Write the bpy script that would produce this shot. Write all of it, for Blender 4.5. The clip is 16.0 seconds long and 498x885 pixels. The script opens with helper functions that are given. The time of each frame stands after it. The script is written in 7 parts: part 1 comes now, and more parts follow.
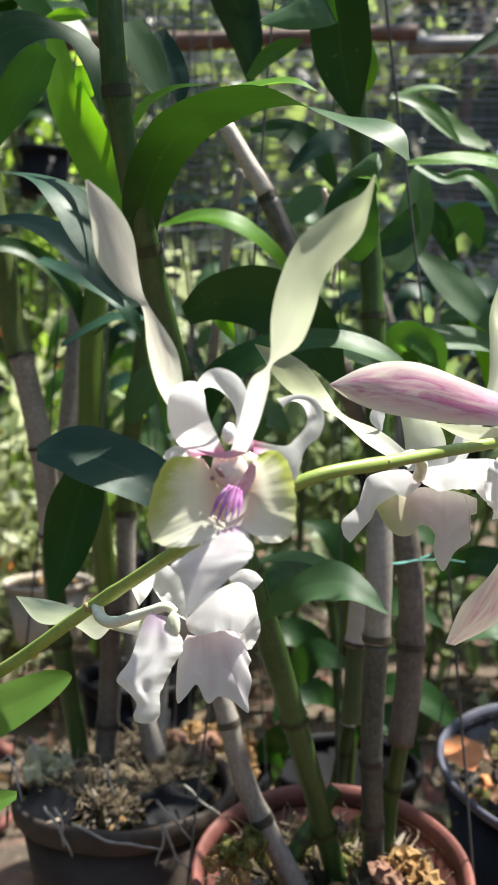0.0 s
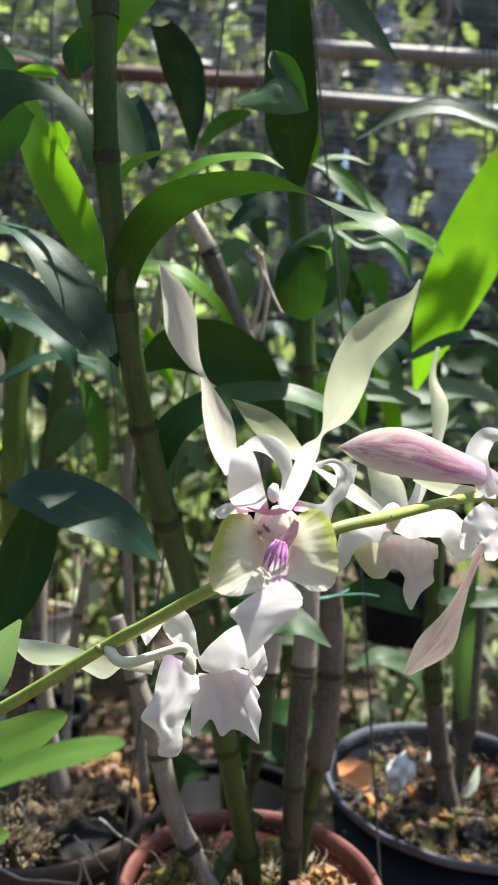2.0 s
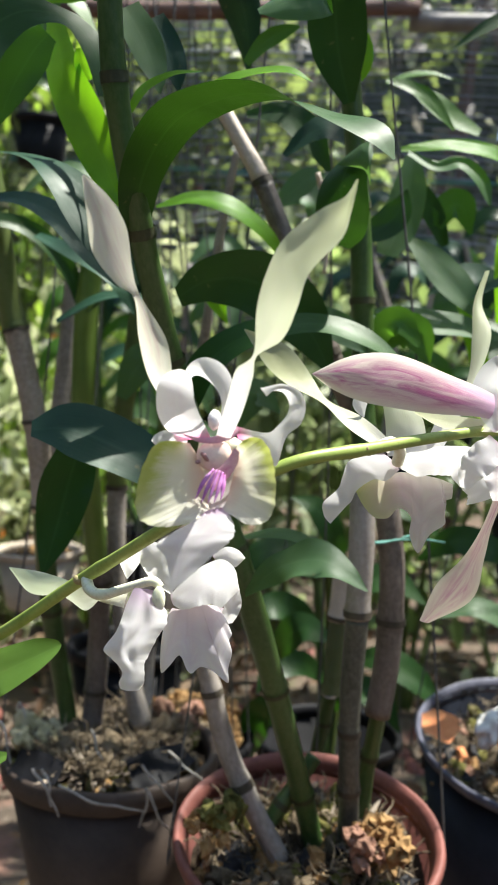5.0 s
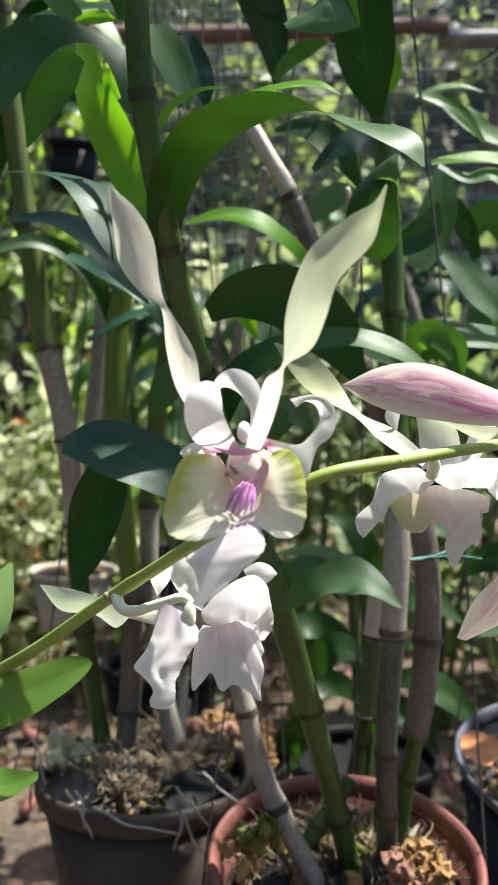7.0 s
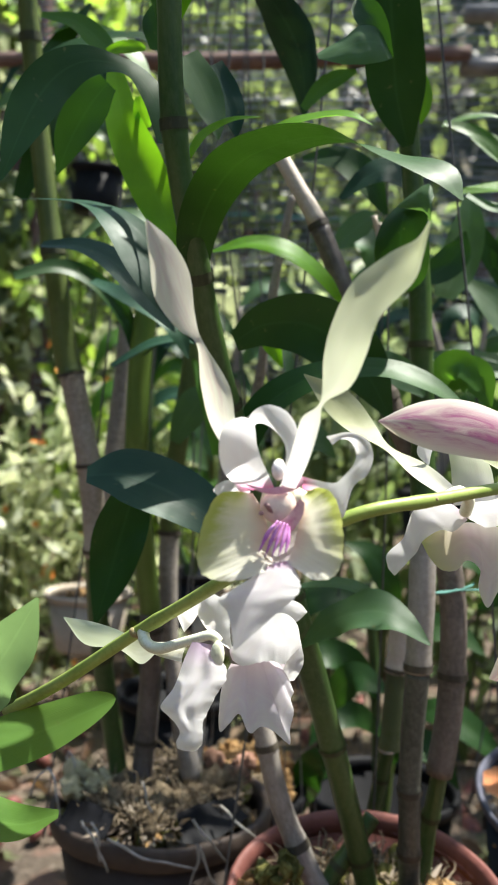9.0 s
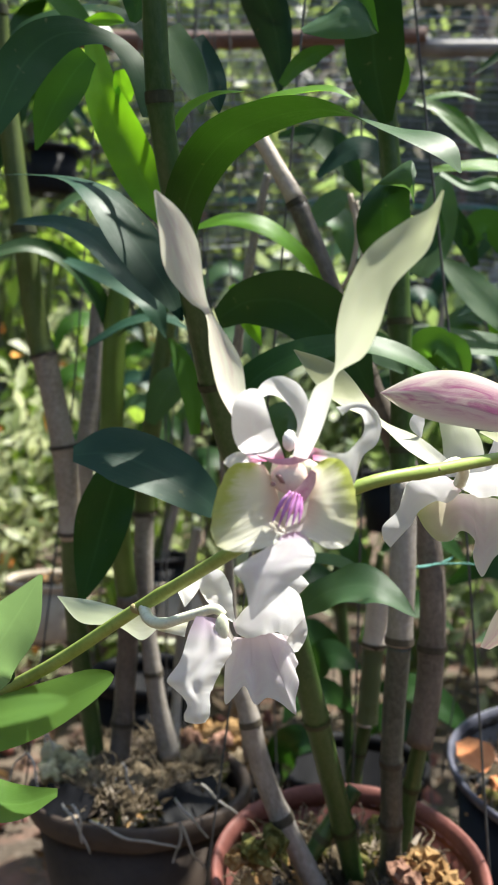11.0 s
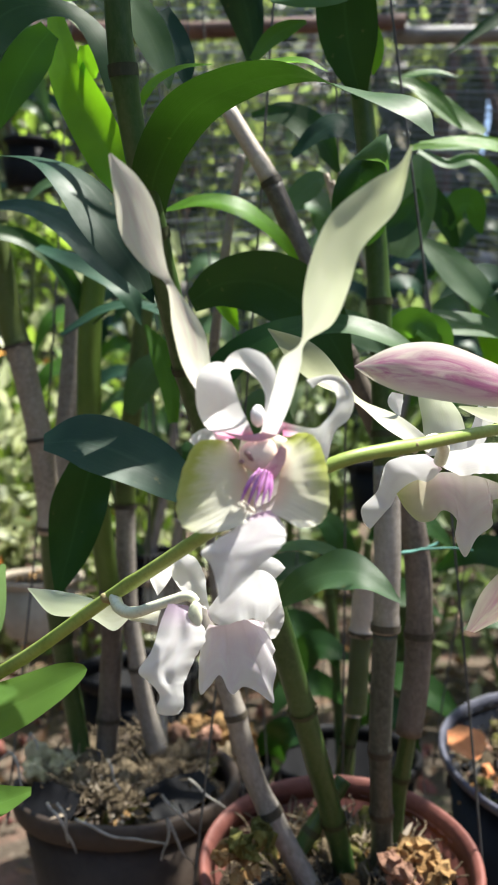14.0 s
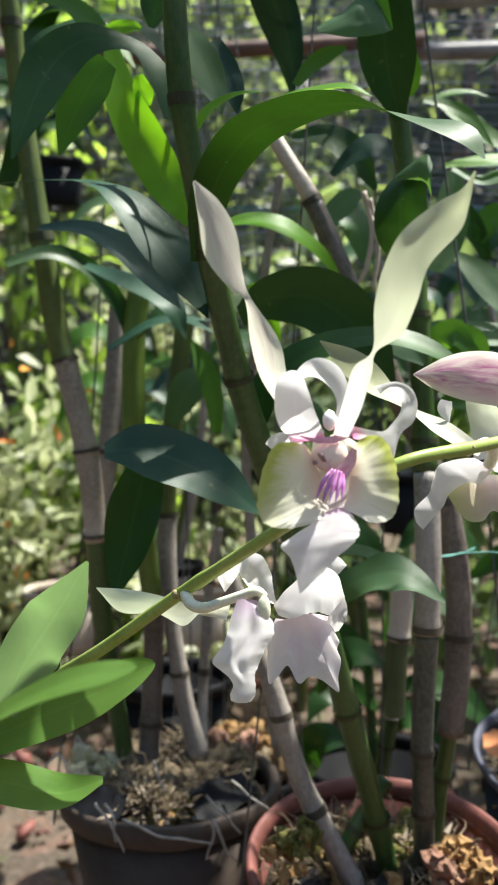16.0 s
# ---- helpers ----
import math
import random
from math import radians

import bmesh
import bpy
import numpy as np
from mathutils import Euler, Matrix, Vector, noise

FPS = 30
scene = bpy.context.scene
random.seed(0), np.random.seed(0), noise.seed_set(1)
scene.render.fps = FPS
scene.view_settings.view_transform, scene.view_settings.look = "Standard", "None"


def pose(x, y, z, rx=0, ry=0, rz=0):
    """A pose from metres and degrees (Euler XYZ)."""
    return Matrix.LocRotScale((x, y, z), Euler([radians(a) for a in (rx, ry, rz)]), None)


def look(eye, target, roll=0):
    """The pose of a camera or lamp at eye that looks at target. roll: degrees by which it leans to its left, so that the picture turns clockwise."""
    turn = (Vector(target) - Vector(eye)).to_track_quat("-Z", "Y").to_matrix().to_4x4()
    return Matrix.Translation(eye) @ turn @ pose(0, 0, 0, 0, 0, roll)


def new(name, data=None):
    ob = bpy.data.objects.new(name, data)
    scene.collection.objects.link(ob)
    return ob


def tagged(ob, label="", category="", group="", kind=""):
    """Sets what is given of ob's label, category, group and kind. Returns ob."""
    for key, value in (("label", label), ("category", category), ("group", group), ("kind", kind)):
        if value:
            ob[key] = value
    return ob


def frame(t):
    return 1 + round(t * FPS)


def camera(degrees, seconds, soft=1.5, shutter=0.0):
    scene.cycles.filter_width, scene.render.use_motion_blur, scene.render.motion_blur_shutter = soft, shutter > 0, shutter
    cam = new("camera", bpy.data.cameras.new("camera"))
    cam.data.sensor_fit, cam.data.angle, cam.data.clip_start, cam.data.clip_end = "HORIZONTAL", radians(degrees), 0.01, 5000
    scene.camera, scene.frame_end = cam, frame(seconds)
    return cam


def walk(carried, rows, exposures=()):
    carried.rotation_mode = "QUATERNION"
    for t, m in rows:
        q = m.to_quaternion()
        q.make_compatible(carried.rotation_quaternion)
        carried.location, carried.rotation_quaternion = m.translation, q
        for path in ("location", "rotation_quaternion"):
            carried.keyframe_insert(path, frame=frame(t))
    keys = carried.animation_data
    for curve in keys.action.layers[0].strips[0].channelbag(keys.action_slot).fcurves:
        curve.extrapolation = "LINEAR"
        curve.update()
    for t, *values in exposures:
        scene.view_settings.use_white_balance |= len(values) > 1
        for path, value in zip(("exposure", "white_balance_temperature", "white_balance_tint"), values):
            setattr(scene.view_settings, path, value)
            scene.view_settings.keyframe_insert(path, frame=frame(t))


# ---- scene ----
cam = camera(31.8, 16.0)
cam.data.dof.use_dof, cam.data.dof.focus_distance, cam.data.dof.aperture_fstop = True, 0.28, 27.0
METRES, EYE, TILT, LEAN, TURN = 0.34, 0.8, -2.0, 0.0, 0.0
ROWS = [
    (0.0, 0.0, 0.0, 0.0, 0.0, 0.0, -0.0),
    (0.5, -0.0143, 0.0038, -0.0014, -0.07, 0.24, -0.36),
    (1.0, -0.0518, 0.0056, 0.0242, -1.87, 0.8, -0.3),
    (1.5, -0.1166, -0.0541, 0.0176, -7.76, 1.77, -0.65),
    (2.0, -0.165, -0.0612, 0.0253, -10.75, 1.73, -1.1),
    (2.5, -0.1527, -0.028, 0.0251, -11.51, 0.67, -0.71),
    (3.0, -0.144, -0.0022, 0.02, -10.95, -0.27, -0.22),
    (3.5, -0.14, 0.0018, 0.0085, -10.09, -0.63, 0.19),
    (4.0, -0.0854, -0.0182, 0.0126, -7.97, -0.69, 0.26),
    (4.5, -0.0306, -0.0325, 0.0356, -4.82, -1.1, -0.82),
    (5.0, 0.0068, -0.0341, 0.0108, -0.42, -1.8, -1.35),
    (7.5, 0.0095, -0.0132, 0.0049, 2.25, -0.32, -1.23),
    (8.0, -0.0201, 0.0206, 0.0083, 2.86, -0.09, -2.24),
    (8.5, 0.0029, -0.0178, 0.021, 2.67, 0.76, -2.37),
    (9.0, -0.006, -0.0099, 0.016, 2.71, 0.86, -1.46),
    (9.5, 0.0029, -0.0154, 0.0041, 2.29, 1.15, -0.56),
    (12.0, -0.0742, -0.0095, 0.0109, -1.28, -0.76, -1.31),
    (12.5, -0.0713, -0.0185, 0.0406, -1.13, 0.2, -1.48),
    (13.0, -0.0658, -0.0109, 0.0307, -1.84, 0.61, -1.22),
    (13.5, -0.0638, 0.0088, 0.0307, -2.25, 0.36, -0.73),
    (14.0, -0.0309, 0.0183, -0.0079, -0.99, -0.39, 0.51),
    (14.5, 0.0051, 0.0176, 0.0497, -1.32, 0.28, 0.35),
    (15.0, -0.0017, 0.0075, 0.0367, -0.82, 0.13, 0.96),
    (15.5, -0.0502, -0.0138, -0.0081, 1.11, 0.21, 1.4),
    (16.0, -0.0734, -0.0301, -0.0155, 0.13, 0.54, 0.91),
]
walk(cam, [(t, pose(0, 0, EYE, TILT, LEAN, TURN) @ pose(METRES * x, METRES * y, METRES * z, 90 + pitch, roll, yaw)) for t, x, y, z, yaw, pitch, roll in ROWS])


# ---- world and sun ----
SUN_ELEV, SUN_AZ = 67.0, 74.0          # degrees; azimuth from +y towards +x
world = bpy.data.worlds.new("world")
scene.world = world
world.use_nodes = True
wn = world.node_tree
wn.nodes.clear()
w_out = wn.nodes.new("ShaderNodeOutputWorld")
w_bg = wn.nodes.new("ShaderNodeBackground")
w_sky = wn.nodes.new("ShaderNodeTexSky")
w_sky.sky_type = "NISHITA"
w_sky.sun_disc = False
w_sky.sun_elevation = radians(SUN_ELEV)
w_sky.sun_rotation = radians(SUN_AZ)
w_bg.inputs["Strength"].default_value = 0.135
wn.links.new(w_sky.outputs[0], w_bg.inputs[0])
wn.links.new(w_bg.outputs[0], w_out.inputs[0])
sun_way = Vector((math.sin(radians(SUN_AZ)) * math.cos(radians(SUN_ELEV)), math.cos(radians(SUN_AZ)) * math.cos(radians(SUN_ELEV)), math.sin(radians(SUN_ELEV))))
sun_data = bpy.data.lights.new("sun", "SUN")
sun_data.energy, sun_data.angle, sun_data.color = 5.0, radians(1.0), (1.0, 0.98, 0.89)
sun = new("sun", sun_data)
sun.matrix_world = look(sun_way * 6, (0, 0, 0))
scene.view_settings.exposure = 1.37
CANOPY_CUT = -0.02
# sunbeams kept open through the added, unseen crown: place and radius
SUN_GAPS = [
    ((-0.006, 0.210, 0.777), 0.036), ((-0.014, 0.210, 0.801), 0.022), ((0.014, 0.216, 0.799), 0.016), ((-0.030, 0.208, 0.837), 0.020), ((0.014, 0.195, 0.833), 0.026),
    ((-0.009, 0.200, 0.761), 0.022), ((-0.016, 0.250, 0.737), 0.034), ((-0.027, 0.243, 0.722), 0.020), ((-0.046, 0.270, 0.737), 0.020), ((0.063, 0.288, 0.773), 0.030),
    ((0.037, 0.250, 0.806), 0.020), ((0.064, 0.260, 0.802), 0.020), ((0.042, 0.250, 0.785), 0.030), ((-0.019, 0.260, 0.756), 0.020), ((-0.083, 0.260, 0.739), 0.022),
    ((-0.091, 0.280, 0.709), 0.022), ((-0.056, 0.155, 0.749), 0.012), ((-0.094, 0.290, 0.666), 0.020), ((-0.069, 0.375, 0.922), 0.020), ((-0.079, 0.382, 0.942), 0.022),
    ((0.175, 0.510, 0.906), 0.050), ((0.026, 0.260, 0.885), 0.020), ((0.001, 0.456, 0.922), 0.018),
    ((0.039, 0.375, 0.725), 0.012), ((0.009, 0.357, 0.933), 0.020), ((-0.020, 0.440, 0.894), 0.025),
    ((0.114, 0.497, 0.930), 0.030), ((0.091, 0.520, 0.900), 0.020), ((0.118, 0.513, 0.872), 0.022), ((0.105, 0.480, 0.841), 0.030), ((0.047, 0.435, 0.834), 0.018),
    ((0.051, 0.375, 0.905), 0.014), ((0.068, 0.550, 0.668), 0.012), ((0.018, 0.430, 0.668), 0.008), ((-0.137, 0.550, 0.805), 0.014), ((-0.119, 0.590, 0.817), 0.012),
    ((0.213, 0.690, 0.526), 0.050), ((0.163, 0.660, 0.553), 0.030), ((0.198, 0.640, 0.550), 0.026), ((0.003, 0.450, 0.591), 0.022), ((0.090, 0.460, 0.555), 0.022), ((-0.096, 0.560, 0.544), 0.028),
    ((-0.142, 0.590, 0.545), 0.030), ((-0.049, 0.650, 0.553), 0.030), ((-0.015, 0.520, 0.563), 0.022), ((-0.800, 2.400, 0.700), 0.850), ((0.350, 3.400, 1.400), 0.600),
    ((-0.350, 1.200, 0.000), 0.280), ((-0.600, 1.700, 0.100), 0.300), ((-0.377, 1.500, 0.514), 0.120), ((-0.126, 1.500, 0.518), 0.120), ((-0.380, 2.350, 0.850), 0.240), ((0.000, 3.400, 2.100), 0.700),
]

# twigs added to the unseen crown to keep these places in shade: place and radius
SHADE_TWIGS = [
    ((-0.059, 0.362, 0.779), 0.030), ((0.074, 0.455, 0.651), 0.050), ((-0.036, 0.330, 0.886), 0.028), ((0.042, 0.412, 0.965), 0.030),
    ((-0.005, 0.410, 0.847), 0.035), ((0.057, 0.448, 0.872), 0.030), ((-0.131, 0.580, 0.653), 0.040), ((-0.090, 0.336, 0.945), 0.026), ((-0.066, 0.366, 0.878), 0.026), ((-0.088, 0.418, 0.878), 0.030),
]

# ---- materials ----
class Mat:
    """A small wrapper for writing node materials."""

    def __init__(self, name, rough=0.5, metal=0.0, spec=0.5):
        self.m = bpy.data.materials.new(name)
        self.m.use_nodes = True
        self.t = self.m.node_tree
        self.t.nodes.clear()
        self.out = self.n("OutputMaterial")
        self.p = self.n("BsdfPrincipled")
        self.p.inputs["Roughness"].default_value = rough
        self.p.inputs["Metallic"].default_value = metal
        self.p.inputs["Specular IOR Level"].default_value = spec
        self.t.links.new(self.p.outputs[0], self.out.inputs[0])
        self.co = self.n("TexCoord")

    def n(self, kind):
        return self.t.nodes.new("ShaderNode" + kind)

    def link(self, a, b):
        self.t.links.new(a, b)

    def noise(self, scale, detail=4, rough=0.55, stretch=(1, 1, 1), where="Object", distort=0.0):
        mp = self.n("Mapping")
        mp.inputs["Scale"].default_value = stretch
        self.link(self.co.outputs[where], mp.inputs[0])
        x = self.n("TexNoise")
        x.inputs["Scale"].default_value = scale
        x.inputs["Detail"].default_value = detail
        x.inputs["Roughness"].default_value = rough
        x.inputs["Distortion"].default_value = distort
        self.link(mp.outputs[0], x.inputs["Vector"])
        return x.outputs[0]

    def ramp(self, fac, stops):
        r = self.n("ValToRGB")
        e = r.color_ramp.elements
        while len(e) < len(stops):
            e.new(0.5)
        for el, (p, c) in zip(e, stops):
            el.position = p
            el.color = (*c, 1) if len(c) == 3 else c
        self.link(fac, r.inputs[0])
        return r.outputs[0]

    def rampf(self, fac, stops):
        return self.ramp(fac, [(p, (v, v, v)) for p, v in stops])

    def mix(self, fac, a, b, mode="MIX"):
        x = self.n("Mix")
        x.data_type, x.blend_type = "RGBA", mode
        for slot, v in ((0, fac), (6, a), (7, b)):
            if isinstance(v, (int, float)):
                x.inputs[slot].default_value = v
            elif isinstance(v, tuple):
                x.inputs[slot].default_value = (*v, 1)
            else:
                self.link(v, x.inputs[slot])
        return x.outputs[2]

    def math(self, op, a, b=0.0):
        x = self.n("Math")
        x.operation = op
        for slot, v in ((0, a), (1, b)):
            if isinstance(v, (int, float)):
                x.inputs[slot].default_value = v
            else:
                self.link(v, x.inputs[slot])
        return x.outputs[0]

    def uv(self):
        s = self.n("SeparateXYZ")
        self.link(self.co.outputs["UV"], s.inputs[0])
        return s.outputs[0], s.outputs[1]

    def rand(self):
        return self.n("ObjectInfo").outputs["Random"]

    def island(self):
        return self.n("NewGeometry").outputs["Random Per Island"]

    def colour(self, c):
        if isinstance(c, tuple):
            self.p.inputs["Base Color"].default_value = (*c, 1)
        else:
            self.link(c, self.p.inputs["Base Color"])
        return self

    def rough(self, v):
        self.link(v, self.p.inputs["Roughness"])
        return self

    def bump(self, height, strength=0.3, distance=0.002):
        b = self.n("Bump")
        b.inputs["Strength"].default_value = strength
        b.inputs["Distance"].default_value = distance
        self.link(height, b.inputs["Height"])
        self.link(b.outputs[0], self.p.inputs["Normal"])
        return self

    def thin(self, amount, colour):
        """Light passes through the sheet, tinted."""
        tr = self.n("BsdfTranslucent")
        if isinstance(colour, tuple):
            tr.inputs[0].default_value = (*colour, 1)
        else:
            self.link(colour, tr.inputs[0])
        mx = self.n("MixShader")
        mx.inputs[0].default_value = amount
        self.link(self.p.outputs[0], mx.inputs[1])
        self.link(tr.outputs[0], mx.inputs[2])
        self.link(mx.outputs[0], self.out.inputs[0])
        return self


def leaf_material(name, dark, light, through_light, amount, rough=0.36, spec=0.5):
    k = Mat(name, rough, 0.0, spec)
    u, v = k.uv()
    across = k.math("ABSOLUTE", k.math("SUBTRACT", v, 0.5))
    base = k.mix(k.rampf(k.noise(34, 5), [(0.3, 0), (0.75, 1)]), dark, light)
    base = k.mix(k.math("MULTIPLY", k.rand(), 0.35), base, light)
    veins = k.noise(1.0, 2, 0.5, (1.2, 46, 1), "UV")
    base = k.mix(k.rampf(veins, [(0.42, 0.0), (0.7, 0.16)]), base, light)
    rib = k.rampf(across, [(0.0, 0.22), (0.018, 0.14), (0.04, 0.0)])
    base = k.mix(rib, base, tuple(min(1.0, c * 1.7 + 0.02) for c in light))
    spots = k.rampf(k.noise(210, 2, 0.5), [(0.70, 0.0), (0.78, 0.5)])
    base = k.mix(spots, base, (0.16, 0.15, 0.05))
    k.colour(base)
    k.rough(k.rampf(k.noise(60, 4), [(0.3, rough - 0.08), (0.75, rough + 0.16)]))
    k.bump(k.math("ADD", k.math("MULTIPLY", veins, 0.6), k.math("MULTIPLY", k.noise(140, 3), 0.5)), 0.35, 0.0006)
    tint = k.mix(k.rampf(k.noise(26, 4), [(0.3, 0), (0.7, 1)]), through_light, tuple(c * 0.62 for c in through_light))
    k.thin(amount, tint)
    return k.m


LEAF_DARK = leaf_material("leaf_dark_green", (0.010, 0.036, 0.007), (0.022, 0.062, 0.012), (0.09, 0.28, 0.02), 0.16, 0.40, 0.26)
# dim leaf copy: the shaded underside is put into colour and translucency
LEAF_ARCH = leaf_material("leaf_shaded_green", (0.012, 0.048, 0.006), (0.024, 0.078, 0.011), (0.08, 0.24, 0.012), 0.08, 0.42, 0.22)
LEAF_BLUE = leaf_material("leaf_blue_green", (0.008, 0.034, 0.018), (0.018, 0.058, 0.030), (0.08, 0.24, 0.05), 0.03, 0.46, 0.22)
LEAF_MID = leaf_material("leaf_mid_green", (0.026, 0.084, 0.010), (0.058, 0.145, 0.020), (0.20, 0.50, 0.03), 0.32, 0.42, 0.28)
# bright leaf copy: the backlit glow is put into base and through colours
LEAF_LIME = leaf_material("leaf_backlit_green", (0.066, 0.210, 0.010), (0.130, 0.320, 0.020), (0.38, 0.88, 0.020), 0.62, 0.40, 0.35)
# shoot leaves lightened in colour to look sunlit
LEAF_SUNLIT = leaf_material("leaf_sunlit_green", (0.070, 0.165, 0.030), (0.140, 0.265, 0.055), (0.40, 0.72, 0.08), 0.40, 0.42, 0.30)
LEAF_PALE = leaf_material("leaf_grey_green", (0.030, 0.074, 0.032), (0.070, 0.130, 0.058), (0.22, 0.46, 0.08), 0.32, 0.46, 0.30)
# green leaf with its pale sheen mixed into the colour
LEAF_SHEEN = leaf_material("leaf_pale_sheen", (0.075, 0.165, 0.075), (0.160, 0.260, 0.135), (0.36, 0.60, 0.20), 0.30, 0.42, 0.40)


def petal_material(name, base, tip, edge, vein, vein_amount, heart, heart_reach, amount=0.62):
    """Petal pigment along (u) and across (v) the sheet: heart at the base, edge tint, streaked veins."""
    k = Mat(name, 0.48, 0.0, 0.35)
    u, v = k.uv()
    across = k.math("ABSOLUTE", k.math("SUBTRACT", v, 0.5))
    col = k.mix(k.rampf(u, [(0.25, 0), (0.95, 1)]), base, tip)
    col = k.mix(k.rampf(k.math("ADD", across, k.math("MULTIPLY", k.noise(60, 2), 0.12)), [(0.38, 0), (0.58, 0.85)]), col, edge)
    streak = k.noise(1.0, 4, 0.65, (4.5, 5, 1), "UV", 1.2)
    band = k.math("MULTIPLY", k.rampf(streak, [(0.36, 0), (0.62, 1)]), k.rampf(across, [(0.0, 0.25), (0.06, 1), (0.20, 1), (0.42, 0)]))
    col = k.mix(k.math("MULTIPLY", band, vein_amount), col, vein)
    col = k.mix(k.rampf(u, [(0.0, 1.0), (heart_reach, 0.0)]), col, heart)
    col = k.mix(k.rampf(k.noise(300, 3), [(0.35, 0.0), (0.8, 0.08)]), col, (0.75, 0.68, 0.55))
    k.colour(col)
    k.bump(k.math("ADD", streak, k.math("MULTIPLY", k.noise(1.0, 3, 0.5, (1.5, 60, 1), "UV"), 0.8)), 0.22, 0.0004)
    k.p.inputs["Sheen Weight"].default_value = 0.12
    k.thin(amount, col)
    return k.m


WHITE = (0.85, 0.83, 0.835)
PETAL_WHITE = petal_material("petal_white", WHITE, (0.88, 0.87, 0.85), (0.87, 0.87, 0.84), (0.80, 0.62, 0.76), 0.10, (0.84, 0.70, 0.78), 0.06)
PETAL_PINK_BASE = petal_material("petal_white_pink_base", WHITE, (0.88, 0.87, 0.85), (0.87, 0.86, 0.85), (0.82, 0.66, 0.76), 0.15, (0.72, 0.18, 0.40), 0.10)
# mauve at the base paints the lavender shadow of the sepal's groove
PETAL_SHADE_BASE = petal_material("petal_white_mauve_shade", WHITE, (0.88, 0.87, 0.85), (0.87, 0.87, 0.85), (0.80, 0.70, 0.80), 0.20, (0.66, 0.50, 0.68), 0.20)
PETAL_HORN = petal_material("petal_cream_green", (0.74, 0.77, 0.60), (0.58, 0.64, 0.36), (0.68, 0.73, 0.50), (0.66, 0.58, 0.52), 0.12, (0.88, 0.86, 0.87), 0.34)
PETAL_HORN_PINK = petal_material("petal_cream_pink_vein", (0.84, 0.84, 0.70), (0.80, 0.76, 0.64), (0.82, 0.81, 0.64), (0.64, 0.42, 0.44), 0.42, (0.84, 0.76, 0.80), 0.10)
PETAL_PINK = petal_material("petal_pink_vein", (0.70, 0.46, 0.50), (0.74, 0.64, 0.54), (0.74, 0.70, 0.56), (0.50, 0.15, 0.30), 1.0, (0.72, 0.48, 0.70), 0.30, 0.30)
PETAL_HANG = petal_material("petal_cream_pink_flush", (0.62, 0.50, 0.46), (0.62, 0.56, 0.46), (0.66, 0.62, 0.50), (0.48, 0.24, 0.32), 0.85, (0.66, 0.58, 0.56), 0.2, 0.22)
# cream-green petal darkened to olive, its shade put into the colour
PETAL_SHADED = petal_material("petal_shaded_cream", (0.42, 0.43, 0.25), (0.34, 0.36, 0.18), (0.42, 0.44, 0.26), (0.34, 0.32, 0.18), 0.25, (0.70, 0.68, 0.60), 0.35, 0.25)
PETAL_PALE_GREEN = petal_material("petal_pale_green", (0.80, 0.82, 0.70), (0.62, 0.70, 0.50), (0.72, 0.78, 0.62), (0.60, 0.64, 0.44), 0.25, (0.82, 0.82, 0.72), 0.2, 0.3)
LIP_MID = petal_material("lip_white_pink_throat", (0.86, 0.83, 0.84), (0.88, 0.86, 0.85), (0.87, 0.86, 0.85), (0.74, 0.56, 0.72), 0.20, (0.72, 0.46, 0.70), 0.14)
THROAT = petal_material("lip_throat_cream_mauve", (0.87, 0.82, 0.68), (0.86, 0.80, 0.84), (0.87, 0.82, 0.70), (0.74, 0.50, 0.66), 0.35, (0.84, 0.74, 0.62), 0.35)
LIP_BACK = petal_material("lip_white_mauve", (0.82, 0.74, 0.80), (0.88, 0.86, 0.86), (0.88, 0.87, 0.85), (0.72, 0.55, 0.72), 0.28, (0.78, 0.66, 0.74), 0.30)
LIP_RIGHT = petal_material("lip_cream_pink_green", (0.80, 0.66, 0.68), (0.87, 0.84, 0.80), (0.85, 0.82, 0.72), (0.76, 0.54, 0.62), 0.30, (0.62, 0.66, 0.22), 0.42)


def lip_lobe_material():
    k = Mat("lip_lobe_cream_yellow", 0.42, 0.0, 0.4)
    u, v = k.uv()
    wob = k.noise(1.0, 4, 0.7, (2.2, 26, 1), "UV", 0.3)
    col = k.mix(k.rampf(u, [(0.02, 0), (0.34, 1)]), (0.80, 0.62, 0.52), (0.88, 0.86, 0.68))
    rim = k.math("ADD", u, k.math("MULTIPLY", k.math("SUBTRACT", wob, 0.5), 0.55))
    reach = k.rampf(v, [(0.0, 1.0), (0.38, 0.9), (0.58, 0.35), (0.78, 0.0)])
    green = k.math("MULTIPLY", k.rampf(rim, [(0.52, 0), (0.86, 1)]), reach)
    top = k.math("MULTIPLY", k.rampf(v, [(0.10, 0.9), (0.30, 0.0)]), k.rampf(u, [(0.25, 0), (0.6, 1)]))
    col = k.mix(k.math("MAXIMUM", green, top), col, (0.47, 0.54, 0.09))
    thin_edge = k.rampf(k.math("MULTIPLY", k.rampf(u, [(0.90, 0.0), (1.0, 1.0)]), k.rampf(v, [(0.7, 1.0), (0.95, 0.0)])), [(0.0, 0.0), (1.0, 0.55)])
    col = k.mix(thin_edge, col, (0.62, 0.66, 0.20))
    low = k.rampf(v, [(0.50, 0.0), (0.95, 0.85)])
    col = k.mix(low, col, (0.89, 0.88, 0.80))
    k.colour(col)
    k.bump(wob, 0.45, 0.0007)
    k.thin(0.62, col)
    return k.m


LIP_LOBE = lip_lobe_material()


